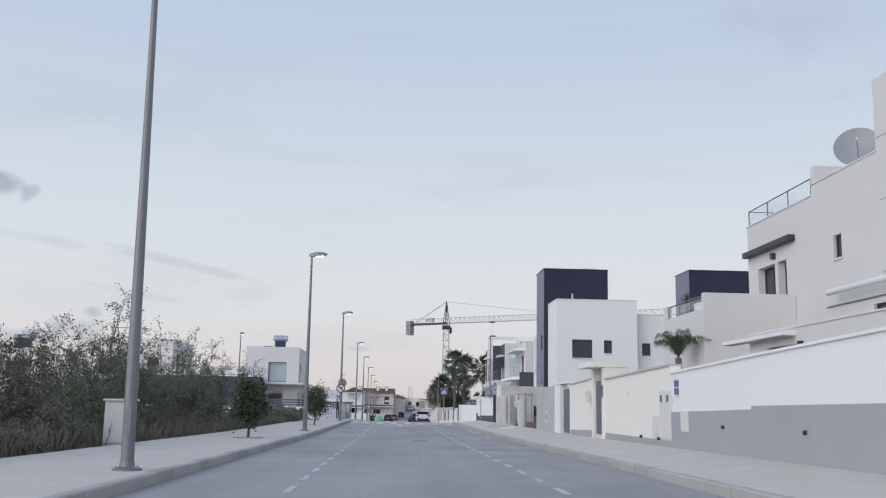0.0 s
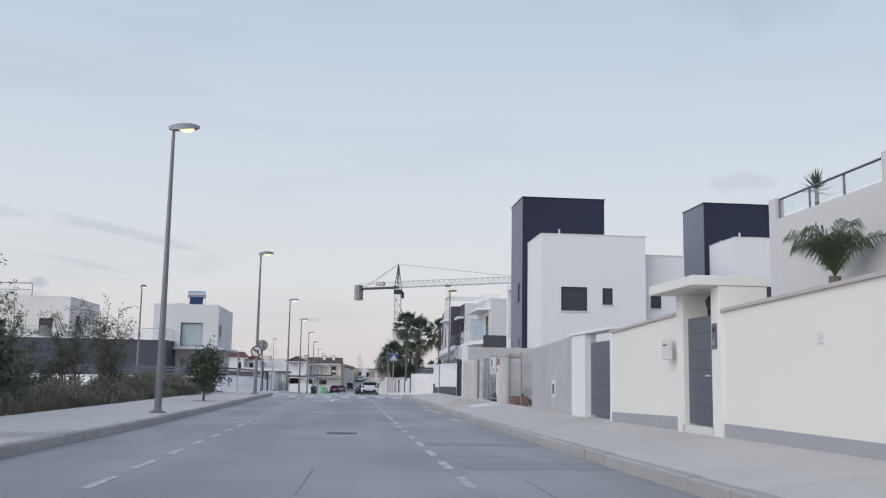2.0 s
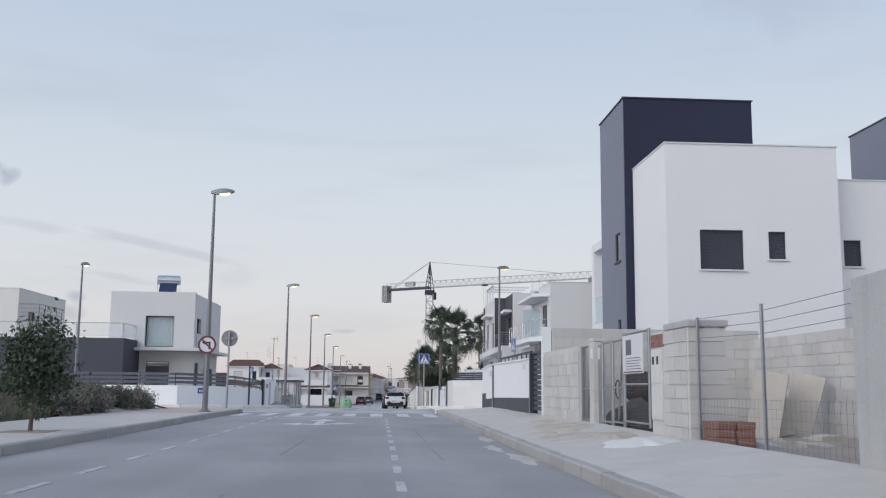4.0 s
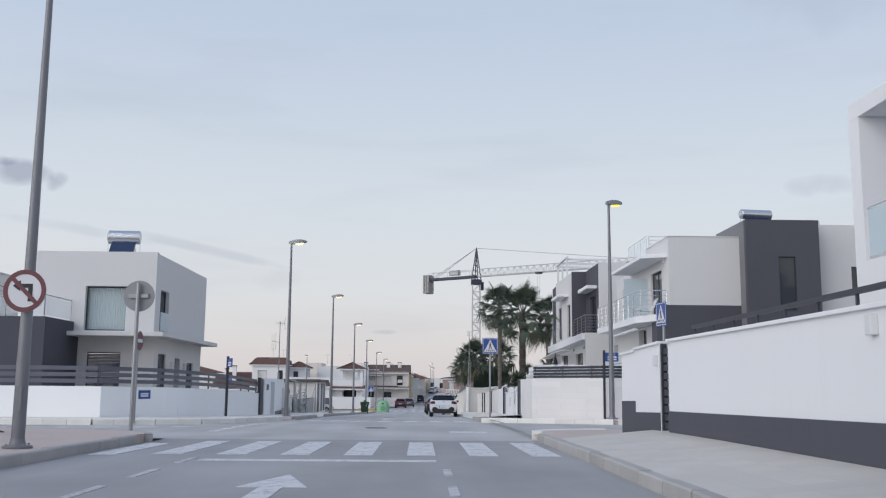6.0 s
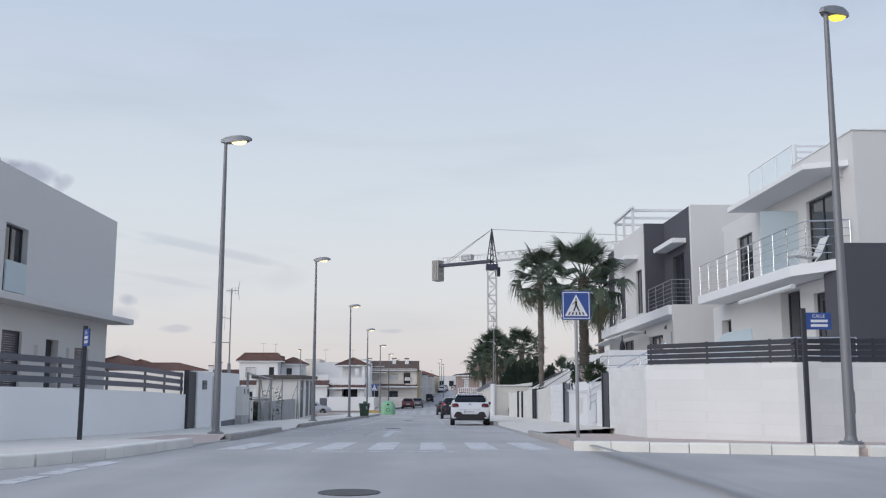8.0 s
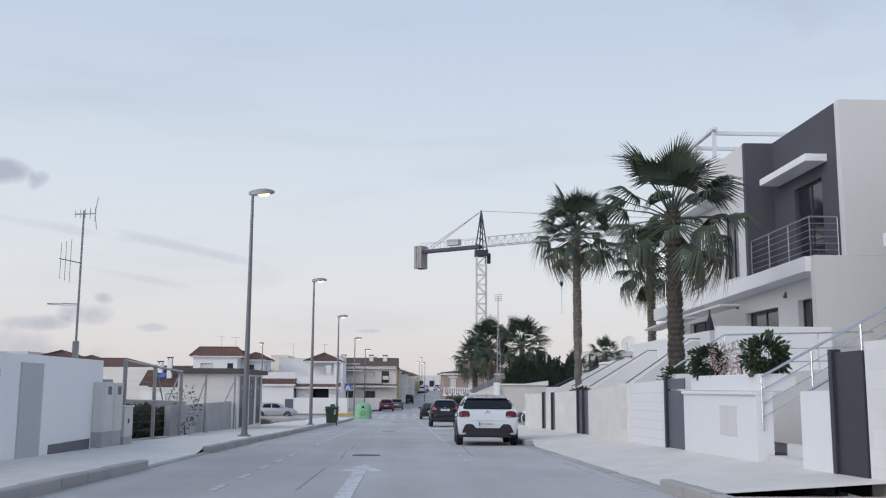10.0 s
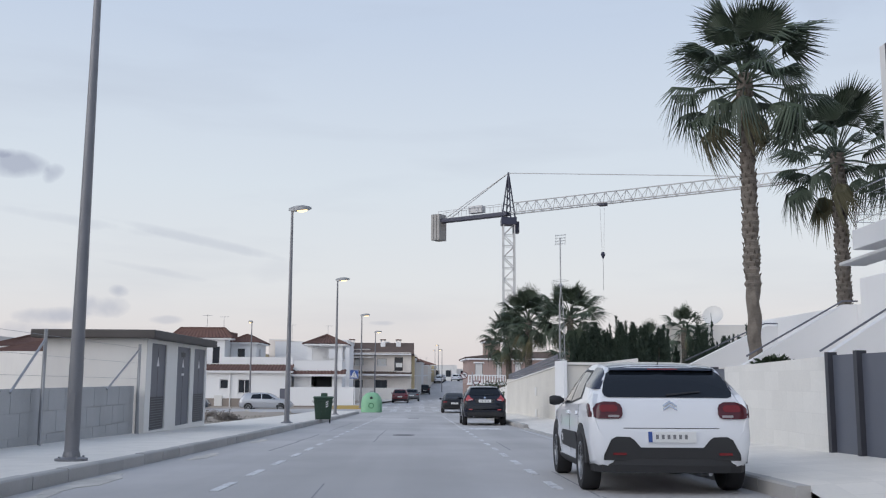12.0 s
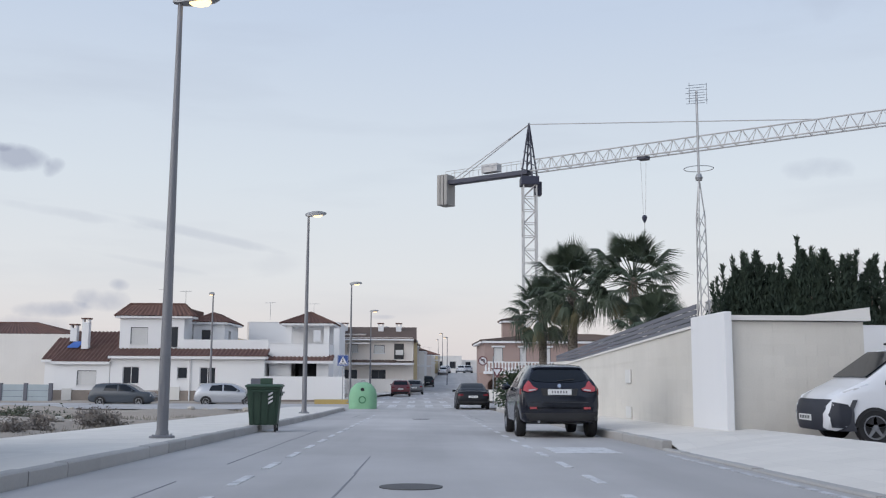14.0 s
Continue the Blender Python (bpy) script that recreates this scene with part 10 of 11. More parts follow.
def saloon(name, label, paint, tall=1.45, hatch=True, L=4.2, W=1.76):
    k = tall / 1.45
    S = [(0.0, 0.38, 0.58, 0.66, 0.70, 0.74, 0.70), (0.06, 0.32, 0.78, 0.86, 0.80, 0.82, 0.76), (0.14, 0.3, 0.90, 0.98, 0.83, 0.86, 0.74)]
    if hatch:
        S += [(0.25, 0.27, 0.94, 1.2, 0.85, 0.87, 0.68), (0.42, 0.25, 0.94, 1.38, 0.86, 0.875, 0.63), (0.7, 0.25, 0.94, 1.43, 0.86, 0.875, 0.62)]
    else:
        S += [(0.6, 0.27, 0.94, 1.02, 0.86, 0.87, 0.72), (0.95, 0.25, 0.94, 1.2, 0.86, 0.875, 0.64), (1.3, 0.25, 0.94, 1.39, 0.86, 0.875, 0.6)]
    S += [(1.6, 0.22, 0.93, 1.45, 0.86, 0.875, 0.6), (2.2, 0.22, 0.92, 1.42, 0.86, 0.875, 0.6), (2.65, 0.22, 0.91, 1.28, 0.86, 0.87, 0.6), (3.1, 0.22, 0.90, 0.98, 0.86, 0.86, 0.66), (3.7, 0.24, 0.84, 0.9, 0.84, 0.84, 0.68), (L - 0.15, 0.28, 0.66, 0.72, 0.74, 0.76, 0.6), (L, 0.34, 0.52, 0.56, 0.6, 0.62, 0.5)]
    S = [(y, zb, b * k, t * k, ws, wb, wt) for y, zb, b, t, ws, wb, wt in S]
    c = Car(name, label, W, S, paint)
    c.wheels(0.78, L - 0.85, 0.31, arch=trim_black, flare=0.05)
    a = 0.95 if hatch else 1.25
    c.side_patch("side_window", [(a, 0.98 * k), (a + 0.12, 1.30 * k), (1.75, 1.36 * k), (1.78, 0.97 * k)], car_glass)
    c.side_patch("side_window", [(1.86, 0.97 * k), (1.82, 1.36 * k), (2.3, 1.32 * k), (2.85, 1.0 * k), (2.88, 0.95 * k)], car_glass)
    zt = (1.02 if hatch else 1.06) * k
    c.rear_patch("rear_window", [(-0.64, zt), (0.64, zt), (0.57, 1.33 * k), (-0.57, 1.33 * k)], car_glass, 0.014)
    for s in (-1, 1):
        c.rear_patch("tail_light", [(s * 0.54, 0.74 * k), (s * 0.80, 0.74 * k), (s * 0.80, 0.86 * k), (s * 0.54, 0.84 * k)], red_lens, 0.02)
    c.rear_patch("bumper", [(-0.78, 0.32), (0.78, 0.32), (0.78, 0.44), (-0.78, 0.44)], trim_black, 0.02, thick=0.05)
    c.plate(0.62, 0.5, plate_white)
    c.mirrors(2.75, 0.98 * k, paint)
    # front lamps
    for s in (-1, 1):
        part("headlight", MB().box(s * 0.66 - 0.12, s * 0.66 + 0.12, L - 0.30, L - 0.16, 0.60, 0.72), clear_lens, c.root, bevel=0.02)
    return c


hatch_car = white_hatch()
put(hatch_car, 0.96, 105.6, -1.6)
hatch_car.root.matrix_basis = hatch_car.root.matrix_basis @ Matrix.Scale(0.93, 4)
suv = black_suv()
put(suv, 0.95, 132.1)
suv.root.matrix_basis = suv.root.matrix_basis @ Matrix.Scale(0.955, 4)
put(saloon("saloon_car", "dark grey saloon parked at the kerb", car_dark, 1.42, False, 4.5), 1.02, 163.6)
put(saloon("hatchback_car", "dark red hatchback parked on the far side", car_red, 1.5), -3.5, 199.0)
put(saloon("hatchback_car", "dark hatchback parked beyond the red car", car_grey, 1.46), -2.3, 207)
put(saloon("hatchback_car", "dark car far up the street", car_dark, 1.65), -0.45, 254)
put(saloon("hatchback_car", "silver hatchback parked before the villas", car_silver, 1.46), -15.9, 173.6, -90, -2.2)
car_slate = M("slate_car_paint", (0.06, 0.07, 0.085), 0.2, var=0.02, bump=0, spec=0.4, coat=0.3)
put(saloon("hatchback_car", "slate blue hatchback parked before the villas", car_slate, 1.44, L=4.0), -22.3, 173.2, -90, -2.2)
for i, (x, y, m) in enumerate(((2.6, 286, car_white), (3.4, 296, car_silver), (6.4, 298, car_white), (7.9, 300, car_silver), (3.0, 291, car_silver))):
    put(saloon("hatchback_car", "pale car parked high up the distant street", m, 1.5), x, y)


def white_van():
    """Small panel van; nose forward in local y."""
    S = [(0.0, 0.35, 0.95, 1.62, 0.80, 0.82, 0.74), (0.06, 0.3, 1.0, 1.70, 0.82, 0.84, 0.76), (0.8, 0.26, 1.0, 1.74, 0.84, 0.85, 0.76), (1.9, 0.24, 1.0, 1.74, 0.84, 0.85, 0.75), (2.35, 0.24, 0.98, 1.66, 0.84, 0.85, 0.72), (2.75, 0.24, 0.96, 1.42, 0.84, 0.85, 0.68), (3.15, 0.24, 0.95, 1.14, 0.84, 0.85, 0.72), (3.45, 0.24, 0.90, 1.0, 0.83, 0.84, 0.7), (3.72, 0.24, 0.80, 0.86, 0.79, 0.80, 0.66), (3.84, 0.26, 0.62, 0.7, 0.7, 0.72, 0.6), (3.88, 0.3, 0.52, 0.56, 0.6, 0.62, 0.5)]
    c = Car("panel_van", "small white panel van with dark bumper, parked nose out", 1.7, S, car_white, category="van")
    c.wheels(0.75, 3.1, 0.31, rim_mat=galv, arch=trim_black, flare=0.035)
    c.side_patch("bumper_side", [(3.44, 0.28), (3.46, 0.56), (3.56, 0.70), (3.78, 0.74), (3.85, 0.52), (3.80, 0.30)], M("dark_blue_plastic", (0.025, 0.028, 0.04), 0.6), 0.02, "dark unpainted bumper corner")
    c.side_patch("side_window", [(1.75, 1.05), (1.75, 1.52), (2.25, 1.50), (2.85, 1.12), (2.88, 1.04)], car_glass)
    c.side_patch("rub_strip", [(0.9, 0.58), (0.9, 0.66), (2.7, 0.66), (2.7, 0.58)], trim_black, 0.014)
    c.side_patch("door_gap", [(1.66, 0.4), (1.66, 1.6), (1.675, 1.6), (1.675, 0.4)], ink, 0.004)
    c.side_patch("door_handle", [(1.72, 0.86), (1.72, 0.9), (1.9, 0.9), (1.9, 0.86)], trim_black, 0.02)
    part("windscreen", MB().hexa([(-0.66, 3.12, 1.16), (0.66, 3.12, 1.16), (0.60, 2.46, 1.62), (-0.60, 2.46, 1.62), (-0.66, 3.14, 1.18), (0.66, 3.14, 1.18), (0.60, 2.48, 1.64), (-0.60, 2.48, 1.64)]), car_glass, c.root)
    fr = []
    for z, y1 in ((0.24, 3.93), (0.40, 3.97), (0.62, 3.97), (0.78, 3.90)):
        fr.append([(x * 0.88, y1 - 0.5 * abs(x) ** 4, z) for x in [-1 + 0.2 * k for k in range(11)]] + [(x * 0.80, y1 - 0.10 - 0.42 * abs(x) ** 4, z) for x in [1 - 0.2 * k for k in range(11)]])
    part("bumper", MB().loft(fr), MATS["dark_blue_plastic"], c.root, "dark unpainted front bumper", smooth=True)
    for s in (-1, 1):
        part("headlight", MB().hexa([(s * 0.52, 3.80, 0.70), (s * 0.80, 3.55, 0.72), (s * 0.80, 3.40, 0.72), (s * 0.52, 3.6, 0.70), (s * 0.54, 3.70, 0.86), (s * 0.80, 3.40, 0.98), (s * 0.80, 3.3, 0.98), (s * 0.54, 3.55, 0.86)]), clear_lens, c.root)
    pl_ = part("number_plate", MB().box(-0.26, 0.26, 3.95, 3.975, 0.40, 0.51), plate_white, c.root, "plate with plain bars")
    for k in range(6):
        part("plate_bar", MB().box(-0.2 + 0.075 * k, -0.165 + 0.075 * k, 3.975, 3.98, 0.43, 0.485), ink, pl_)
    c.mirrors(2.75, 1.06, trim_black)
    for y in (1.1, 2.1):
        part("roof_bar", MB().box(-0.62, 0.62, y, y + 0.05, 1.77, 1.81), trim_black, c.root)
    part("aerial", MB().tube([(0, 2.2, 1.68), (0, 2.0, 1.95)], 0.006, 5), trim_black, c.root)
    return c


van = white_van()
put(van, 8.2, 128.75, 90, zr(128.7) + 0.10)
van.root.matrix_basis = van.root.matrix_basis @ Matrix.Scale(0.92, 4)


# ---- bins ----
def wheelie_bin():
    b_ = thing("refuse_bin", "dark green wheeled refuse container with flat lid", "bin", at=(0, 0, 0))
    rings = [[(-w, -d, z), (w, -d, z), (w, d, z), (-w, d, z)] for w, d, z in ((0.38, 0.34, 0.18), (0.42, 0.38, 0.6), (0.46, 0.42, 1.06), (0.48, 0.44, 1.07), (0.48, 0.44, 1.12))]
    body = part("body", MB().loft(rings), bin_green, b_, bevel=0.02)
    part("lid", MB().loft([[(-w, -d, z), (w, -d, z), (w, d, z), (-w, d, z)] for w, d, z in ((0.52, 0.48, 1.12), (0.52, 0.48, 1.16), (0.46, 0.42, 1.19))]), M("green_bin_lid", (0.035, 0.075, 0.05), 0.55, var=0.1), b_, "lighter green lid", bevel=0.015)
    part("lid_box", MB().box(-0.12, 0.2, -0.2, 0.2, 1.19, 1.34), MATS["green_bin_lid"], b_, bevel=0.01)
    for k in range(4):
        part("rib", MB().hexa([(-0.32 + 0.2 * k, -0.37, 0.22), (-0.28 + 0.2 * k, -0.37, 0.22), (-0.28 + 0.2 * k, -0.3, 0.22), (-0.32 + 0.2 * k, -0.3, 0.22), (-0.33 + 0.21 * k, -0.445, 1.0), (-0.29 + 0.21 * k, -0.445, 1.0), (-0.29 + 0.21 * k, -0.36, 1.0), (-0.33 + 0.21 * k, -0.36, 1.0)]), bin_green, b_)
    for s in (-1, 1):
        part("lifting_pin", MB().tube([(s * 0.44, 0, 0.98), (s * 0.56, 0, 0.98)], 0.025, 10), galv, b_)
        part("side_rib", MB().box(s * 0.47 - 0.02, s * 0.47 + 0.02, -0.36, 0.36, 0.9, 0.95), bin_green, b_)
        for y in (-0.3, 0.3):
            x = s * 0.34
            part("castor", MB().tube([(x - 0.03, y, 0.1), (x + 0.03, y, 0.1)], 0.1, 14), rubber, b_)
            part("fork", MB().box(x - 0.045, x + 0.045, y - 0.02, y + 0.02, 0.1, 0.2), galv, b_)
    part("handle", MB().tube([(-0.4, -0.5, 1.02), (0.4, -0.5, 1.02)], 0.018, 8), bin_green, b_)
    for k in range(3):
        z = 0.70 + 0.1 * k
        part("reflective_stripe", MB().hexa([(0.14, -0.43, z), (0.26, -0.43, z + 0.06), (0.26, -0.38, z + 0.06), (0.14, -0.38, z), (0.14, -0.435, z + 0.05), (0.26, -0.435, z + 0.11), (0.26, -0.38, z + 0.11), (0.14, -0.38, z + 0.05)]), sign_white, b_)
    b_.matrix_basis = pose(-5.42, 134.9, zr(134.9), 0, 0, 4) @ Matrix.Diagonal((0.8, 0.85, 0.9, 1))


wheelie_bin()
bell = thing("bottle_bank", "pale green bell-shaped glass bank with ring mark", "bottle bank", at=(0, 0, 0))
part("shell", MB().loft([[(w * c_ - 0 * s_, d * s_, z) for c_, s_ in [(max(-1, min(1, 1.15 * math.cos(a))), max(-1, min(1, 1.15 * math.sin(a)))) for a in [2 * math.pi * k / 28 for k in range(28)]]] for w, d, z in ((0.74, 0.74, 0.02), (0.74, 0.74, 0.7), (0.66, 0.66, 1.05), (0.45, 0.45, 1.32), (0.2, 0.2, 1.42))]), bell_green, bell, smooth=True)
part("ring_mark", ring(MB(), FY(-0.755), 0.0, 0.5, 0.14, 0.2, 0.0, 0.008), M("dark_green_print", (0.06, 0.2, 0.1), 0.6), bell)
part("lifting_eye", MB().tube([(-0.1, 0, 1.4), (-0.1, 0, 1.5), (0.1, 0, 1.5), (0.1, 0, 1.4)], 0.02, 8), galv, bell)
part("hole", MB().tube([(0.0, -0.62, 1.05), (0.0, -0.70, 1.03)], 0.1, 14), ink, bell)
bell.matrix_basis = pose(-4.9, 164.9, zr(164.9), 0, 0, 0)

# ---- tower crane ----
def crane():
    c = thing("tower_crane", "white and navy tower crane over the building site", "crane", at=(8.5, 201, -2))
    X, Y = 8.5, 201.0
    w = 0.62
    navy = M("navy_painted_steel", (0.028, 0.032, 0.06), 0.5, var=0.1)
    pale = M("pale_crane_paint", (0.46, 0.46, 0.47), 0.5, var=0.1)
    for sx in (-w, w):
        for sy in (-w, w):
            part("tower_leg", MB().tube([(X + sx, Y + sy, -2.2), (X + sx, Y + sy, 18.00)], 0.085, 6), pale, c)
    lac = MB()
    z = -2.0
    k = 0
    while z < 17.0:
        a, b_ = (-w, w) if k % 2 else (w, -w)
        for sy in (-w, w):
            lac.tube([(X + a, Y + sy, z), (X + b_, Y + sy, z + 1.25)], 0.05, 5)
            lac.tube([(X - w, Y + sy, z), (X + w, Y + sy, z)], 0.04, 5)
        for sx in (-w, w):
            lac.tube([(X + sx, Y + a, z), (X + sx, Y + b_, z + 1.25)], 0.05, 5)
        z += 1.25
        k += 1
    part("tower_lacing", lac, pale, c)
    part("slewing_ring", MB().box(X - 0.85, X + 0.85, Y - 0.85, Y + 0.85, 17.90, 18.70), navy, c, bevel=0.05)
    u = Vector((0.8, -0.6, 0))
    v = Vector((0.6, 0.8, 0))
    o = Vector((X, Y, 0))
    P = lambda a, s, z: o + u * a + v * s + Vector((0, 0, z))
    # apex
    apex = MB()
    for s in (-0.5, 0.5):
        for a in (-0.6, 0.6):
            apex.tube([P(a, s, 18.60), P(0, 0, 24.00)], 0.09, 6)
    for j in range(5):
        f = j / 6
        apex.tube([P(-0.6 * (1 - f), 0.5 * (1 - f), 19.00 + 5 * f), P(0.6 * (1 - f), -0.5 * (1 - f), 19.60 + 5 * f)], 0.05, 5)
        apex.tube([P(0.6 * (1 - f), 0.5 * (1 - f), 19.00 + 5 * f), P(-0.6 * (1 - f), -0.5 * (1 - f), 19.60 + 5 * f)], 0.05, 5)
    part("apex", apex, navy, c)
    part("cab", MB().box(X + 0.55, X + 1.25, Y + 0.3, Y + 1.3, 17.10, 18.40), navy, c, bevel=0.06)
    # counter jib and weights
    part("counter_jib", MB().hexa([P(-9.5, -0.5, 19.00), P(0, -0.5, 19.00), P(0, 0.5, 19.00), P(-9.5, 0.5, 19.00), P(-9.5, -0.5, 19.40), P(0, -0.5, 19.40), P(0, 0.5, 19.40), P(-9.5, 0.5, 19.40)]), navy, c)
    for k in range(3):
        part("counterweight", MB().hexa([P(-10.3 + 0.42 * k, -0.75, 16.9), P(-9.95 + 0.42 * k, -0.75, 16.9), P(-9.95 + 0.42 * k, 0.75, 16.9), P(-10.3 + 0.42 * k, 0.75, 16.9), P(-10.3 + 0.42 * k, -0.75, 20.00), P(-9.95 + 0.42 * k, -0.75, 20.00), P(-9.95 + 0.42 * k, 0.75, 20.00), P(-10.3 + 0.42 * k, 0.75, 20.00)]), M("concrete_weight", (0.33, 0.32, 0.31), 0.9) if k == 0 else MATS["concrete_weight"], c, bevel=0.03)
    part("winch", MB().hexa([P(-5.2, -0.4, 19.70), P(-3.4, -0.4, 19.70), P(-3.4, 0.4, 19.70), P(-5.2, 0.4, 19.70), P(-5.2, -0.4, 20.50), P(-3.4, -0.4, 20.50), P(-3.4, 0.4, 20.50), P(-5.2, 0.4, 20.50)]), pale, c)
    rails = MB()
    for s in (-0.5, 0.5):
        rails.tube([P(-9.4, s, 20.30), P(-0.6, s, 20.30)], 0.03, 5)
        for k in range(9):
            rails.tube([P(-9.4 + 1.1 * k, s, 19.40), P(-9.4 + 1.1 * k, s, 20.30)], 0.025, 5)
    part("walkway_rail", rails, pale, c)
    # jib: triangular truss
    L = 52
    for s, z in ((-0.55, 19.2), (0.55, 19.2), (0, 20.40)):
        part("jib_chord", MB().tube([P(0.5, s, z), P(L, s * 0.8, z - (0.1 if z > 19.9 else 0))], 0.07, 6), pale, c)
    lac = MB()
    a = 0.6
    while a < L - 1:
        for s in (-0.55, 0.55):
            lac.tube([P(a, s, 19.2), P(a + 0.6, 0, 20.40)], 0.035, 4, caps=False)
            lac.tube([P(a + 0.6, 0, 20.40), P(a + 1.2, s, 19.2)], 0.035, 4, caps=False)
        lac.tube([P(a, -0.55, 19.2), P(a, 0.55, 19.2)], 0.03, 4, caps=False)
        a += 1.2
    part("jib_lacing", lac, pale, c)
    for q in (P(26, 0, 20.40), P(-8.5, 0.4, 19.40), P(-8.5, -0.4, 19.40)):
        part("tie_rod", MB().tube([P(0, 0, 23.90), q], 0.05, 5), pale, c)
    part("trolley", MB().hexa([P(11.2, -0.5, 18.95), P(12.0, -0.5, 18.95), P(12.0, 0.5, 18.95), P(11.2, 0.5, 18.95), P(11.2, -0.5, 19.3), P(12.0, -0.5, 19.3), P(12.0, 0.5, 19.3), P(11.2, 0.5, 19.3)]), navy, c)
    for s in (-0.25, 0.25):
        part("rope", MB().tube([P(11.6 + s, 0, 18.70), P(11.6 + s * 0.4, 0, 14.1)], 0.018, 4), galv, c)
    part("hook_block", MB().lathe([(0.05, 0.0), (0.2, 0.3), (0.24, 0.5), (0.14, 0.7)], 10, tuple(P(11.6, 0, 13.3))), navy, c)
    part("rope", MB().tube([P(11.6, 0, 13.3), P(11.6, 0, 10.0)], 0.03, 4), galv, c)
    c.matrix_basis = Matrix.Translation((8.5, 201, -2.25))


crane()


# ---- tiled roofs ----
def hip_roof(h, x0, x1, y0, y1, z0, z1, material=roof_tile, over=0.35, ridge_dir="x", label=""):
    """A hipped roof with tile rows, ridge and hip caps and an eave board."""
    x0, x1, y0, y1 = x0 - over, x1 + over, y0 - over, y1 + over
    m = min(x1 - x0, y1 - y0) / 2
    if x1 - x0 >= y1 - y0:
        r0, r1 = (x0 + m, (y0 + y1) / 2), (x1 - m, (y0 + y1) / 2)
    else:
        r0, r1 = ((x0 + x1) / 2, y0 + m), ((x0 + x1) / 2, y1 - m)
    c = [(x0, y0, z0), (x1, y0, z0), (x1, y1, z0), (x0, y1, z0)]
    a, b_ = (*r0, z1), (*r1, z1)
    if x1 - x0 >= y1 - y0:
        planes = [(c[0], c[1], b_, a), (c[1], c[2], b_, b_), (c[2], c[3], a, b_), (c[3], c[0], a, a)]
    else:
        planes = [(c[0], c[1], a, a), (c[1], c[2], b_, a), (c[2], c[3], b_, b_), (c[3], c[0], a, b_)]
    b = MB()
    for p, q, r, s in planes:
        p, q, r, s = Vector(p), Vector(q), Vector(r), Vector(s)
        n = max(2, int((q - p).length / 0.34))
        for k in range(n):
            f0, f1 = k / n, (k + 1) / n
            lo0, lo1 = p.lerp(q, f0), p.lerp(q, f1)
            # courses run up the slope between the two hips
            hi0, hi1 = s.lerp(r, f0), s.lerp(r, f1)
            nrm = (lo1 - lo0).cross(hi0 - lo0)
            if nrm.length < 1e-6:
                nrm = (lo1 - lo0).cross(hi1 - lo0)
            nrm.normalize()
            lm, hm = (lo0 + lo1) / 2 + nrm * 0.07, (hi0 + hi1) / 2 + nrm * 0.03
            b.add([lo0, lm, hm, hi0], [(0, 1, 2, 3)])
            b.add([lm, lo1, hi1, hm], [(0, 1, 2, 3)])
    roof = part("roof", b, material, h, label)
    for p, q in ((c[0], a), (c[1], b_ if x1 - x0 >= y1 - y0 else a), (c[2], b_), (c[3], a if x1 - x0 >= y1 - y0 else b_), (a, b_)):
        if (Vector(p) - Vector(q)).length > 0.1:
            part("ridge_cap", MB().tube([p, q], 0.09, 6), material, roof)
    part("eave", MB().box(x0 + 0.05, x1 - 0.05, y0 + 0.05, y1 - 0.05, z0 - 0.16, z0 - 0.01), white_wall, h)
    return roof


def lean_roof(h, x0, x1, y0, y1, z0, z1, material=roof_tile):
    """A single slope rising away from the driver, with rows of tiles."""
    b = MB()
    n = max(2, int((x1 - x0) / 0.3))
    for k in range(n):
        a, c = x0 + (x1 - x0) * k / n, x0 + (x1 - x0) * (k + 1) / n
        m = (a + c) / 2
        b.add([(a, y0, z0), (m, y0, z0 + 0.09), (m, y1, z1 + 0.09), (a, y1, z1)], [(0, 1, 2, 3)])
        b.add([(m, y0, z0 + 0.09), (c, y0, z0), (c, y1, z1), (m, y1, z1 + 0.09)], [(0, 1, 2, 3)])
        b.add([(a, y0, z0), (m, y0, z0 + 0.09), (c, y0, z0)], [(0, 1, 2)])
    r = part("roof", b, material, h)
    part("eave", MB().box(x0, x1, y0 + 0.03, y1, z0 - 0.2, z0 - 0.01), white_wall, h)
    return r


def chimney(h, x, y, z0, z1):
    s = part("chimney", MB().box(x - 0.25, x + 0.25, y - 0.25, y + 0.25, z0, z1), white_wall, h)
    part("chimney_cap", MB().box(x - 0.32, x + 0.32, y - 0.32, y + 0.32, z1 + 0.22, z1 + 0.32), roof_tile, s)
    for sx in (-0.2, 0.2):
        part("chimney_leg", MB().box(x + sx - 0.06, x + sx + 0.06, y - 0.2, y + 0.2, z1, z1 + 0.22), white_wall, s)


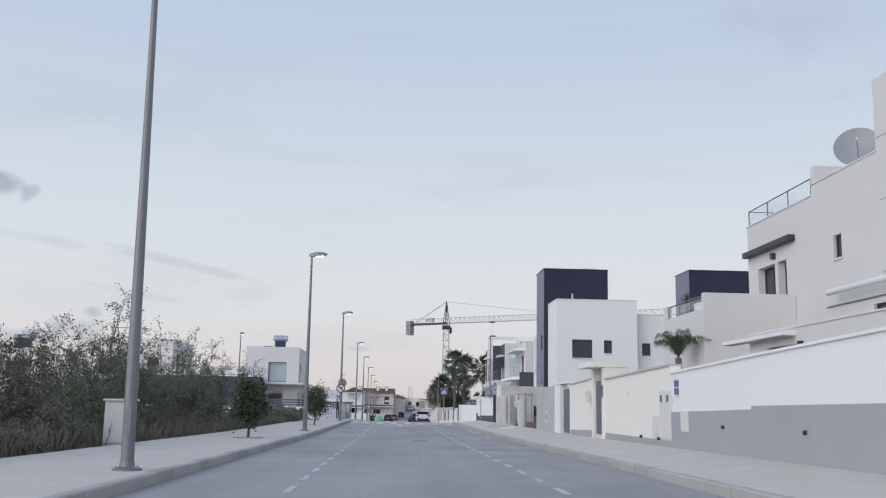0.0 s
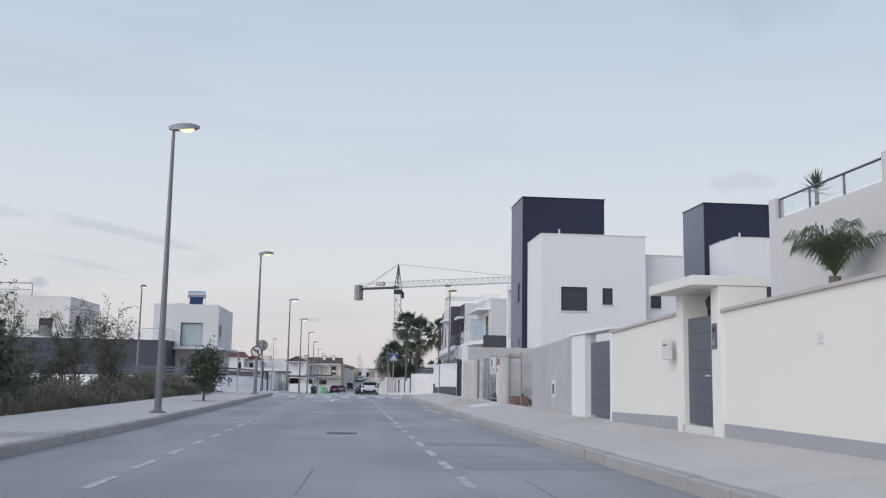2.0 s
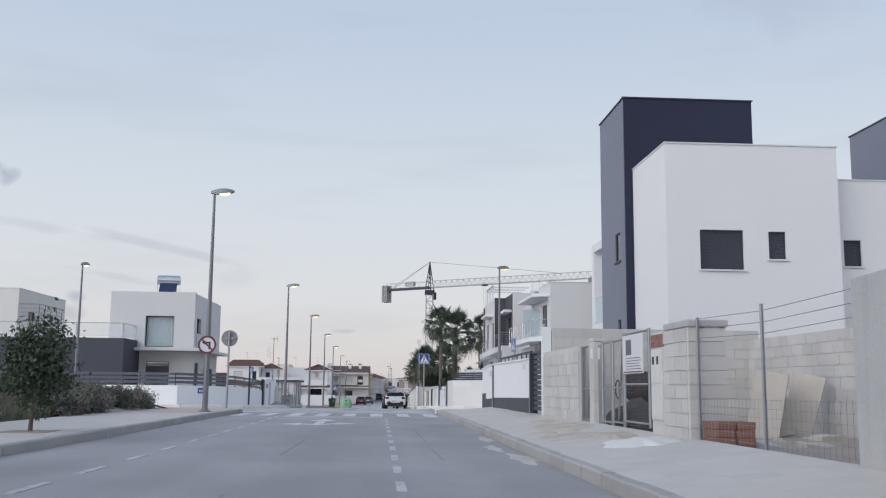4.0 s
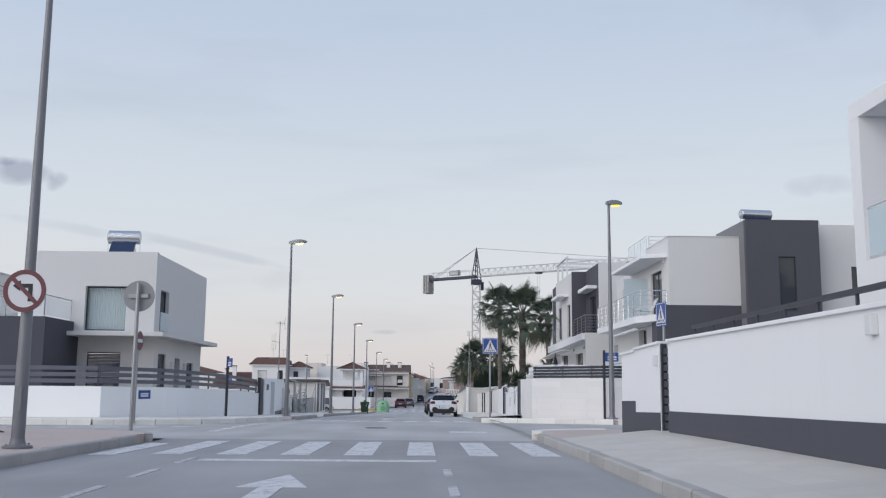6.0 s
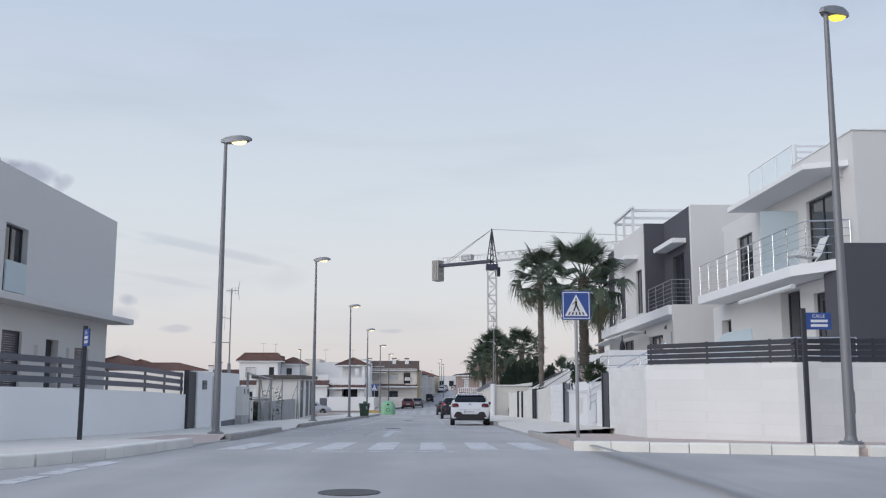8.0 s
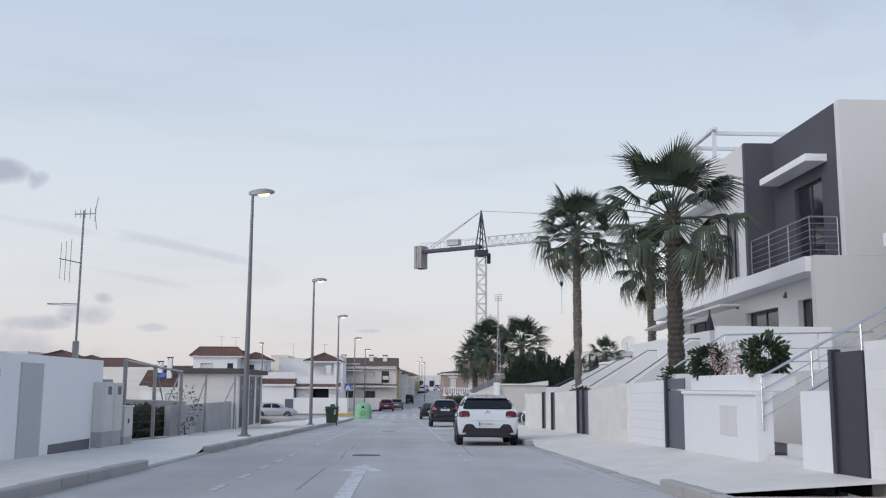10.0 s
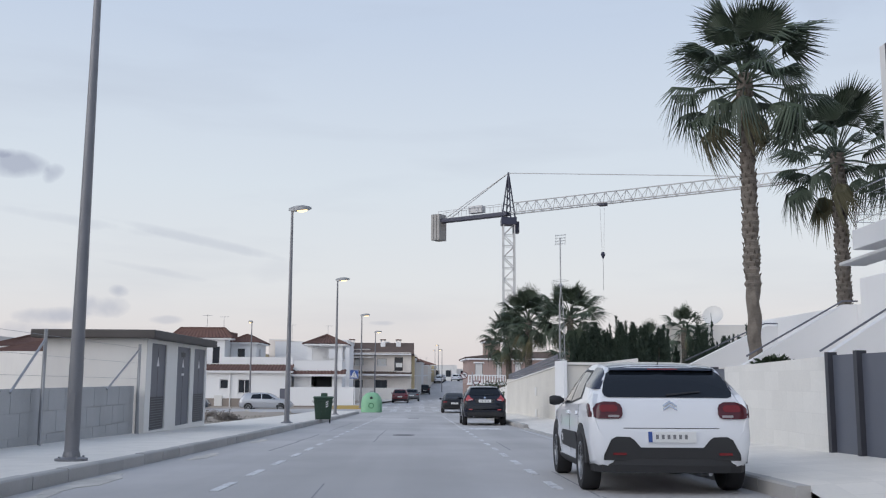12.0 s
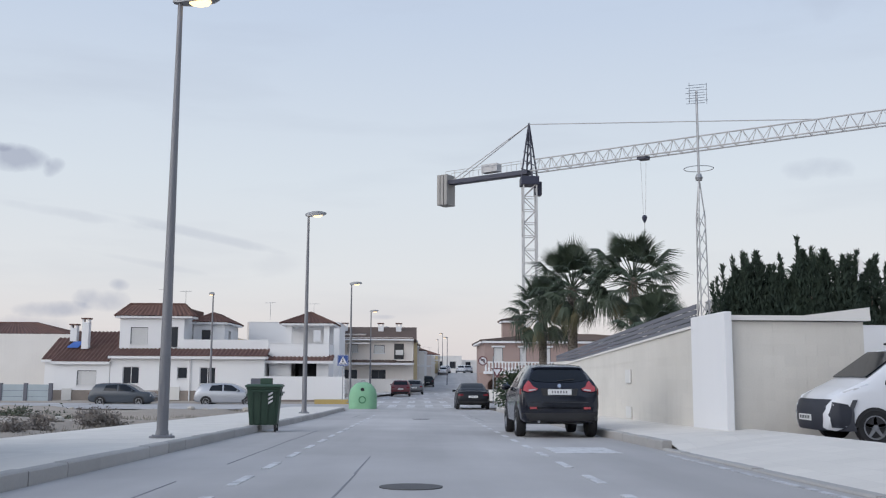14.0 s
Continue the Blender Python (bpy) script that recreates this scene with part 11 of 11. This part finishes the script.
def white_villa():
    h = thing("tiled_villa", "white villa with red tiled roofs and a belvedere", "house", "villas", at=(-18, 184, -2.4))
    holes = [(-23.5, -22.3, -0.95, 0.3), (-19.55, -18.8, -0.56, 0.28), (-17.9, -16.75, -0.95, 0.28)]
    part("wall", MB().fwall(FY(183), -24.4, -13.2, -3.0, 1.05, holes), white_wall, h)
    part("wall", MB().box(-13.45, -13.2, 183.25, 192, -3, 1.05), white_wall, h)
    window(FY(183), *holes[0], h, pane=pane_dark, frame_mat=white_metal)
    window(FY(183), *holes[1], h, pane=pane_dark, frame_mat=white_metal)
    window(FY(183), *holes[2], h, pane=pane_dark, frame_mat=white_metal)
    part("base_band", MB().box(-24.4, -13.2, 182.95, 182.996, -3.0, -1.42), stone_base, h)
    mb_ = part("meter_box", MB().box(-20.0, -19.3, 182.88, 182.95, -2.1, -1.15), plastic_white, h)
    part("meter_door", MB().box(-19.95, -19.35, 182.87, 182.88, -1.6, -1.2), plastic_white, mb_)
    lean_roof(h, -24.5, -13.0, 182.6, 184.6, 1.08, 1.62)
    part("downpipe", MB().tube([(-18.6, 182.9, -2.6), (-18.6, 182.9, 0.95)], 0.05, 6), white_metal, h)
    part("terrace_wall", MB().box(-19.6, -13.2, 184.6, 184.8, 0.75, 2.35), white_wall, h)
    up = [(-23.6, -22.3, 2.0, 3.25), (-20.7, -20.05, 1.75, 3.3)]
    part("upper_wall", MB().fwall(FY(184.8), -24.4, -19.6, 0.75, 4.1, up), white_wall, h)
    blind(FY(184.8), *up[0], h, shutter_white)
    window(FY(184.8), *up[1], h, pane=pane_dark)
    part("upper_wall", MB().box(-19.85, -19.6, 185.05, 192, 0.75, 4.1), white_wall, h)
    part("upper_wall", MB().box(-24.4, -24.15, 185.05, 192, -3.0, 4.2), white_wall, h)
    hip_roof(h, -24.4, -19.2, 184.8, 185.9, 4.1, 5.05)
    part("ridge_block", MB().box(-24.2, -19.8, 186.3, 192, 3.9, 4.85), roof_tile, h)
    shell(h, -19.55, -17.1, 187.5, 193, 0.75, 3.75, white_wall, front=[(-18.9, -18.2, 1.4, 3.2)], right=[(189, 190, 2.2, 3.2)])
    window(FY(187.5), -18.9, -18.2, 1.4, 3.2, h)
    hip_roof(h, -19.5, -17.1, 187.5, 193, 3.8, 4.6)
    # belvedere with columns
    shell(h, -13.0, -8.6, 184, 188, -2.6, 2.05, white_wall, front=[(-11.4, -9.5, -1.6, 0.72)])
    # dark sheet that stands in for the shade inside the porch
    part("porch_back", MB().box(-11.4, -9.5, 186.5, 186.6, -1.6, 0.72), pane_dark, h)
    lean_roof(h, -13.4, -8.2, 183.2, 184.4, 0.80, 1.2)
    for x in (-11.6, -8.8):
        for y in (184.2, 187.6):
            part("column", MB().box(x - 0.2, x + 0.2, y - 0.2, y + 0.2, 2.05, 3.5), white_wall, h)
    part("belvedere_wall", MB().fwall(FY(186.5), -11.4, -9.0, 2.05, 3.5, [(-10.1, -9.5, 2.3, 3.2)]), white_wall, h)
    hip_roof(h, -11.9, -8.5, 184.0, 188.0, 3.58, 4.5, over=0.35)
    shell(h, -16.0, -8.5, 192, 198, -2, 4.05, white_wall)
    # garden wall
    part("garden_wall", MB().box(-13.0, -7.2, 181.5, 181.75, -2.6, -0.35), white_wall, h)
    part("garden_wall_base", MB().box(-13.0, -7.2, 181.45, 181.496, -2.6, -2.0), stone_base, h)
    part("gate_panel", MB().box(-13.9, -13.0, 181.5, 181.56, -2.6, -0.5), metal_grey, h)
    return h


white_villa()
for x, y, z in ((-22.0, 188, 4.95), (-14.6, 194, 4.4), (-11.0, 195, 4.4), (-20.6, 189, 4.9)):
    antenna((x, y, z), 1.5)


def side_villa():
    h = thing("tiled_villa", "low white villa with steep red tiled roof", "house", "villas", at=(-27, 184, -2.6))
    hole = [(-26.8, -25.4, -1.06, 0.0)]
    part("wall", MB().fwall(FY(183), -28.45, -24.45, -3.2, 0.6, hole), white_wall, h)
    part("wall", MB().box(-28.45, -28.2, 183.26, 188, -3.2, 0.6), white_wall, h)
    part("wall", MB().box(-30.0, -28.47, 185.2, 185.45, -3.2, 0.75), white_wall, h)
    blind(FY(183), *hole[0], h, shutter_white)
    part("base_band", MB().box(-28.45, -24.45, 182.95, 182.996, -3.2, -1.42), stone_base, h)
    part("meter_box", MB().box(-27.8, -27.1, 182.88, 182.95, -2.2, -1.3), plastic_white, h)
    lean_roof(h, -28.65, -24.42, 182.7, 188, 0.65, 3.0)
    lean_roof(h, -30.2, -28.62, 184.9, 188.2, 0.8, 2.5)
    chimney(h, -26.9, 184.8, 1.6, 3.6)
    chimney(h, -28.2, 186, 2.2, 3.2)
    part("tarpaulin", MB().hexa([(-28.2, 184.6, 1.68), (-27.4, 184.6, 1.68), (-27.25, 185.4, 2.1), (-28.0, 185.4, 2.1), (-28.2, 184.6, 1.76), (-27.4, 184.6, 1.72), (-27.25, 185.4, 2.2), (-28.0, 185.4, 2.16)]), blue_tarp, h, "blue tarpaulin on the roof")
    part("back_wall", MB().box(-44, -24.5, 190, 190.3, -3, 2.9), white_old, h)
    hip_roof(h, -44, -31, 191, 198, 2.9, 4.0)
    return h


side_villa()
for k in range(3):
    g = thing("garage_door", "pale blue-grey panelled garage door", "garage door", "garage doors", at=(-33 + 1.7 * k, 181, -2.8))
    part("leaf", MB().box(-33.0 + 1.75 * k, -31.5 + 1.75 * k, 181, 181.08, -3.0, -1.0), M("garage_blue_grey", (0.36, 0.42, 0.46), 0.5) if k == 0 else MATS["garage_blue_grey"], g)
    for j in range(4):
        part("groove", MB().box(-32.95 + 1.75 * k, -31.55 + 1.75 * k, 180.99, 181.0, -2.7 + 0.42 * j, -2.68 + 0.42 * j), metal_grey, g)
    part("post", MB().box(-31.5 + 1.75 * k, -31.25 + 1.75 * k, 180.95, 181.15, -3.0, -0.9), metal_grey, g)


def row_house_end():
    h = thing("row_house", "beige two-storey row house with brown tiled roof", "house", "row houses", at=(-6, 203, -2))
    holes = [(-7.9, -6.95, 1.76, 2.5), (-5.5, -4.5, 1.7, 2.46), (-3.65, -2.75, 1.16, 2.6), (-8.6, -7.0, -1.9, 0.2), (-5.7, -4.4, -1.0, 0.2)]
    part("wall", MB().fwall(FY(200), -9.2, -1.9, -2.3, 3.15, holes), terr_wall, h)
    blind(FY(200), *holes[0], h, shutter_white)
    blind(FY(200), *holes[1], h, shutter_white)
    window(FY(200), *holes[2], h)
    window(FY(200), *holes[3], h)
    window(FY(200), *holes[4], h)
    part("wall", MB().box(-2.15, -1.9, 200.25, 209, -2.3, 3.15), terr_wall, h)
    part("wall", MB().box(-9.2, -8.95, 200.25, 209, -2.3, 3.15), terr_wall, h)
    b = MB().fprism(FX(-1.6, 1), [(199.6, 2.98), (204.6, 4.3), (209.4, 2.98)], -7.9, 0.0)
    part("roof", b, roof_brown, h)
    lean_roof(h, -9.3, -1.8, 199.0, 200.0, 0.85, 1.05, roof_brown)
    part("balcony", MB().box(-3.4, -1.9, 199.2, 200.0, 1.0, 1.15), terr_wall, h)
    for x in (-8.4, -5.0, -3.3):
        chimney(h, x, 203, 3.7, 4.3)
    part("balcony_band", MB().box(-9.25, -1.85, 199.7, 200.0, 0.88, 1.06), roof_brown, h)
    part("eave_board", MB().box(-9.25, -1.85, 199.5, 199.62, 2.86, 3.0), white_wall, h)
    part("awning", MB().hexa([(-8.9, 199.2, 2.52), (-5.9, 199.2, 2.52), (-5.9, 199.98, 2.7), (-8.9, 199.98, 2.7), (-8.9, 199.2, 2.56), (-5.9, 199.2, 2.56), (-5.9, 199.98, 2.74), (-8.9, 199.98, 2.74)]), terr_wall, h)
    part("ac_box", MB().box(-3.5, -2.8, 199.6, 199.9, 1.55, 2.0), plastic_white, h)
    # scaled up about the drive's last camera position to fit that view
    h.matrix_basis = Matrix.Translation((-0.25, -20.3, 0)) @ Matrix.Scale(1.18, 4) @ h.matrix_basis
    return h


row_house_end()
seg_wall("garden_wall", MB().box(-9.5, -3.4, 212.0, 212.2, -2.4, -0.7), white_old, "white garden wall before the row house")


def house_row():
    random.seed(77)
    tones = [yellow_wall, terr_wall, cream_wall, white_old, white_wall, terr_wall, white_old]
    tops = [3.6, 3.4, 3.8, 3.1, 3.0, 2.9, 2.6, 3.2, 3.0]
    for k in range(9):
        y = 226 + 9 * k
        w = 8.8
        z = zr(y)
        t = tops[k]
        x1 = -6.0 + bend(y + 4) + random.uniform(-0.2, 0.2)
        h = thing("row_house", "terraced town house along the rising street", "house", "row houses", at=(-10, y + 5, z))
        holes = [(y + 1.2, y + 2.4, z + 3.4, z + 4.9), (y + 5.2, y + 6.6, z + 3.2, z + 5.2), (y + 1.4, y + 2.6, z + 0.2, z + 2.3), (y + 5.0, y + 6.8, z + 0.9, z + 2.3)]
        part("wall", MB().fwall(FX(x1, 1), y, y + w, z - 1, t, [q for q in holes if q[3] < t - 0.2]), tones[k % 7], h)
        part("wall", MB().box(x1 - 8, x1 - 0.25, y, y + 0.25, z - 1, t), tones[k % 7], h)
        for q in holes:
            if q[3] < t - 0.2:
                window(FX(x1, 1), *q, h)
        if k % 2:
            hip_roof(h, x1 - 8, x1, y, y + w, t, t + 1.5, roof_tile if k % 3 else roof_brown)
        else:
            part("roof", MB().box(x1 - 8, x1 + 0.1, y, y + w, t, t + 0.15), white_wall, h)
        part("balcony", MB().box(x1, x1 + 0.9, y + 4.8, y + 7.2, z + 3.0, z + 3.15), white_wall, h)
        if k % 2 == 0:
            antenna((x1 - 2, y + 2, t + 0.1), 1.8)
    for k in range(6):
        y = 226 + 11.5 * k
        z = zr(y)
        t = 2.2 + random.uniform(0, 1.2)
        x0 = 3.8 + bend(y)
        h = thing("row_house", "terraced town house along the rising street", "house", "row houses", at=(8, y + 5, z))
        holes = [(y + 1.2, y + 2.6, z + 3.2, z + 4.4), (y + 6.0, y + 7.4, z + 3.2, z + 4.4), (y + 3.6, y + 4.8, z + 0.1, z + 2.3)]
        part("wall", MB().fwall(FX(x0), y, y + 11, z - 1, t, [q for q in holes if q[3] < t - 0.2]), tones[(k + 1) % 7], h)
        part("wall", MB().fwall(FY(y), x0 + 0.25, x0 + 9, z - 1, t, [(x0 + 2, x0 + 3.4, z + 3.2, z + 4.4)]), tones[(k + 1) % 7], h)
        for q in holes:
            if q[3] < t - 0.2:
                window(FX(x0), *q, h)
        window(FY(y), x0 + 2, x0 + 3.4, z + 3.2, z + 4.4, h)
        if k % 2 == 0:
            hip_roof(h, x0, x0 + 9, y, y + 11, t, t + 1.6, roof_brown if k % 4 else roof_tile)
        else:
            part("roof", MB().box(x0 - 0.1, x0 + 9, y, y + 11, t, t + 0.15), white_wall, h)
    # houses that close the street high up
    for k in range(7):
        x = -12 + 6.8 * k
        y = 335 + 6 * (k % 2)
        z = zr(y)
        h = thing("town_house", "distant white town house on the hill", "house", "hill houses", at=(x, y, z))
        shell(h, x, x + 6.6, y, y + 10, z - 1, z + 3.0 + 0.9 * ((k * 5) % 3), tones[k % 7], front=[(x + 1, x + 2.2, z + 1.0, z + 2.6), (x + 3.8, x + 5.2, z + 1.0, z + 2.6)])
        for a in (1.0, 3.8):
            window(FY(y), x + a, x + a + 1.2, z + 1.0, z + 2.6, h)
    # scattered white houses far behind the lots
    for k in range(12):
        x = -44 - 9 * (k % 6) - 3 * (k // 6)
        y = 205 + 22 * (k // 6) + 5 * (k % 3)
        h = thing("town_house", "distant white house beyond the empty lot", "house", "distant houses", at=(x, y, -2))
        t = 2.6 + 1.4 * ((k * 7) % 3)
        shell(h, x, x + 8, y, y + 8, -3, t, tones[k % 7], front=[(x + 1, x + 2.4, 0.2, 1.6), (x + 5, x + 6.4, 0.2, 1.6)])
        for a in (1, 5):
            window(FY(y), x + a, x + a + 1.4, 0.2, 1.6, h)
        if k % 2:
            hip_roof(h, x, x + 8, y, y + 8, t, t + 1.6)
    for k in range(6):
        x, y = -22 + 2.4 * k, 205 + 6 * (k % 3)
        h = thing("town_house", "white house behind the villas", "house", "distant houses", at=(x, y, -2))
        t = 3.2 + 0.9 * ((k * 5) % 3)
        shell(h, x, x + 2.3, y, y + 8, -3, t, tones[k % 7], front=[(x + 0.6, x + 1.6, 1.0, 2.2)])
        window(FY(y), x + 0.6, x + 1.6, 1.0, 2.2, h)


house_row()


def brick_villa():
    h = thing("brick_house", "pink brick house with white balustrade and arches", "house", "villas", at=(9, 186, -2))
    up = [(3.65, 4.35, 0.85, 1.85), (5.6, 6.1, 0.6, 1.85), (7.3, 7.9, 0.6, 1.85), (12.0, 13.2, 0.75, 1.85)]
    part("upper_wall", MB().fwall(FY(183.2), 3.0, 17.0, 0.1, 2.32, up), brick_house, h)
    part("upper_wall", MB().box(3.0, 3.25, 183.45, 193, -2.5, 2.32), brick_house, h)
    for q in up:
        blind(FY(183.2), *q, h, shutter_white)
        part("surround", MB().fbox(FY(183.2), q[0] - 0.15, q[1] + 0.15, q[3], q[3] + 0.14, 0, 0.05), white_wall, h)
    part("balcony_slab", MB().box(2.9, 17, 182.0, 183.2, -0.1, 0.1), white_wall, h)
    part("balustrade_rail", MB().box(2.9, 17, 182.0, 182.14, 0.72, 0.8), white_wall, h)
    bal = MB()
    x = 3.0
    while x < 17:
        bal.lathe([(0.05, 0), (0.08, 0.2), (0.04, 0.35), (0.06, 0.62)], 8, (x, 182.07, 0.1))
        x += 0.24
    part("balustrade", bal, white_wall, h)
    # arcade below
    arch = MB()
    n = 10
    for k in range(5):
        c = 4.0 + 2.9 * k
        r = 1.05
        arch.fbox(FY(182.3), c - 1.45, c - r, -2.6, -0.1, -0.3, 0)
        arch.fbox(FY(182.3), c + r, c + 1.45, -2.6, -0.1, -0.3, 0)
        for j in range(n):
            a0, a1 = math.pi * j / n, math.pi * (j + 1) / n
            p = [(c + r * math.cos(a0), -1.35 + r * math.sin(a0)), (c + r * math.cos(a0), -0.1), (c + r * math.cos(a1), -0.1), (c + r * math.cos(a1), -1.35 + r * math.sin(a1))]
            arch.fprism(FY(182.3), p, -0.3, 0)
    part("arcade", arch, brick_house, h)
    part("lower_wall", MB().fwall(FY(184.5), 2.6, 17, -2.6, 0.0, [(4.2, 5.2, -2.0, -0.6), (7.4, 8.6, -1.6, -0.6)]), brick_house, h)
    hip_roof(h, 3.0, 17, 183.2, 193, 2.34, 3.0, roof_brown)
    part("stair_tower", MB().box(4.75, 6.3, 187, 189, 2.3, 4.05), brick_house, h)
    hip_roof(h, 4.75, 6.3, 187, 189, 4.05, 4.3, roof_brown, 0.25)
    return h


brick_villa()
seg_wall("garden_wall", MB().box(2.9, 9, 180.6, 180.8, -2.3, -1.2), white_old, "low white wall before the brick house")
kiosk = thing("advert_board", "pale framed notice board beside the pavement", "notice board", at=(4.2, 171, -2))
part("board", MB().box(3.2, 5.0, 170.0, 170.08, -1.5, -0.3), sign_white, kiosk)
for x in (3.3, 4.9):
    part("post", MB().box(x - 0.04, x + 0.04, 170.08, 170.16, -2.0, -0.2), white_metal, kiosk)
part("picture_field", MB().box(3.4, 4.8, 169.99, 170.0, -1.1, -0.5), sign_blue, kiosk)
seg_wall("yellow_kerb", MB().box(-8.5, -5.8, 173.9, 174.1, -2.1, -1.75), M("yellow_kerb_paint", (0.45, 0.33, 0.12), 0.8), "yellow painted kerb before the villas")

# wild ground on the empty lot: stones and clods
random.seed(21)
for k in range(46):
    x, y = random.uniform(-24, -9), random.uniform(130, 160)
    s = random.uniform(0.06, 0.22)
    b = MB().lathe([(s * 0.7, 0), (s, s * 0.3), (s * 0.7, s * 0.7), (s * 0.2, s * 0.85)], 7)
    b.v = [(vx * random.uniform(0.75, 1.25), vy * random.uniform(0.75, 1.25), vz) for vx, vy, vz in b.v]
    ob = tagged(part("stone", b, rubble_mat if k % 3 else earth), "rough stone lying on the empty lot", "stone", "stones on the lot")
    ob.matrix_basis = pose(x, y, zr(y) + 0.07 + 0.3 * noise.noise((x * 0.22, y * 0.3, 3)) + 0.12 * noise.noise((x * 0.9, y * 0.9, 8)) - 0.02, 0, 0, random.uniform(0, 360))
pole_cab = thing("utility_cabinet", "white roadside utility cabinet beside the lamp post", "cabinet", at=(-8.7, 19.5, 0.25))
part("plinth", MB().box(-9.0, -8.4, 19.2, 19.7, 0.1, 0.3), block_raw, pole_cab)
part("case", MB().box(-9.0, -8.4, 19.2, 19.7, 0.3, 1.25), plastic_white, pole_cab, bevel=0.015)
part("lid", MB().box(-9.04, -8.36, 19.16, 19.74, 1.25, 1.3), plastic_white, pole_cab, bevel=0.01)
part("door", MB().fbox(FX(-8.4, 1), 19.25, 19.65, 0.36, 1.2, 0, 0.012), plastic_white, pole_cab)
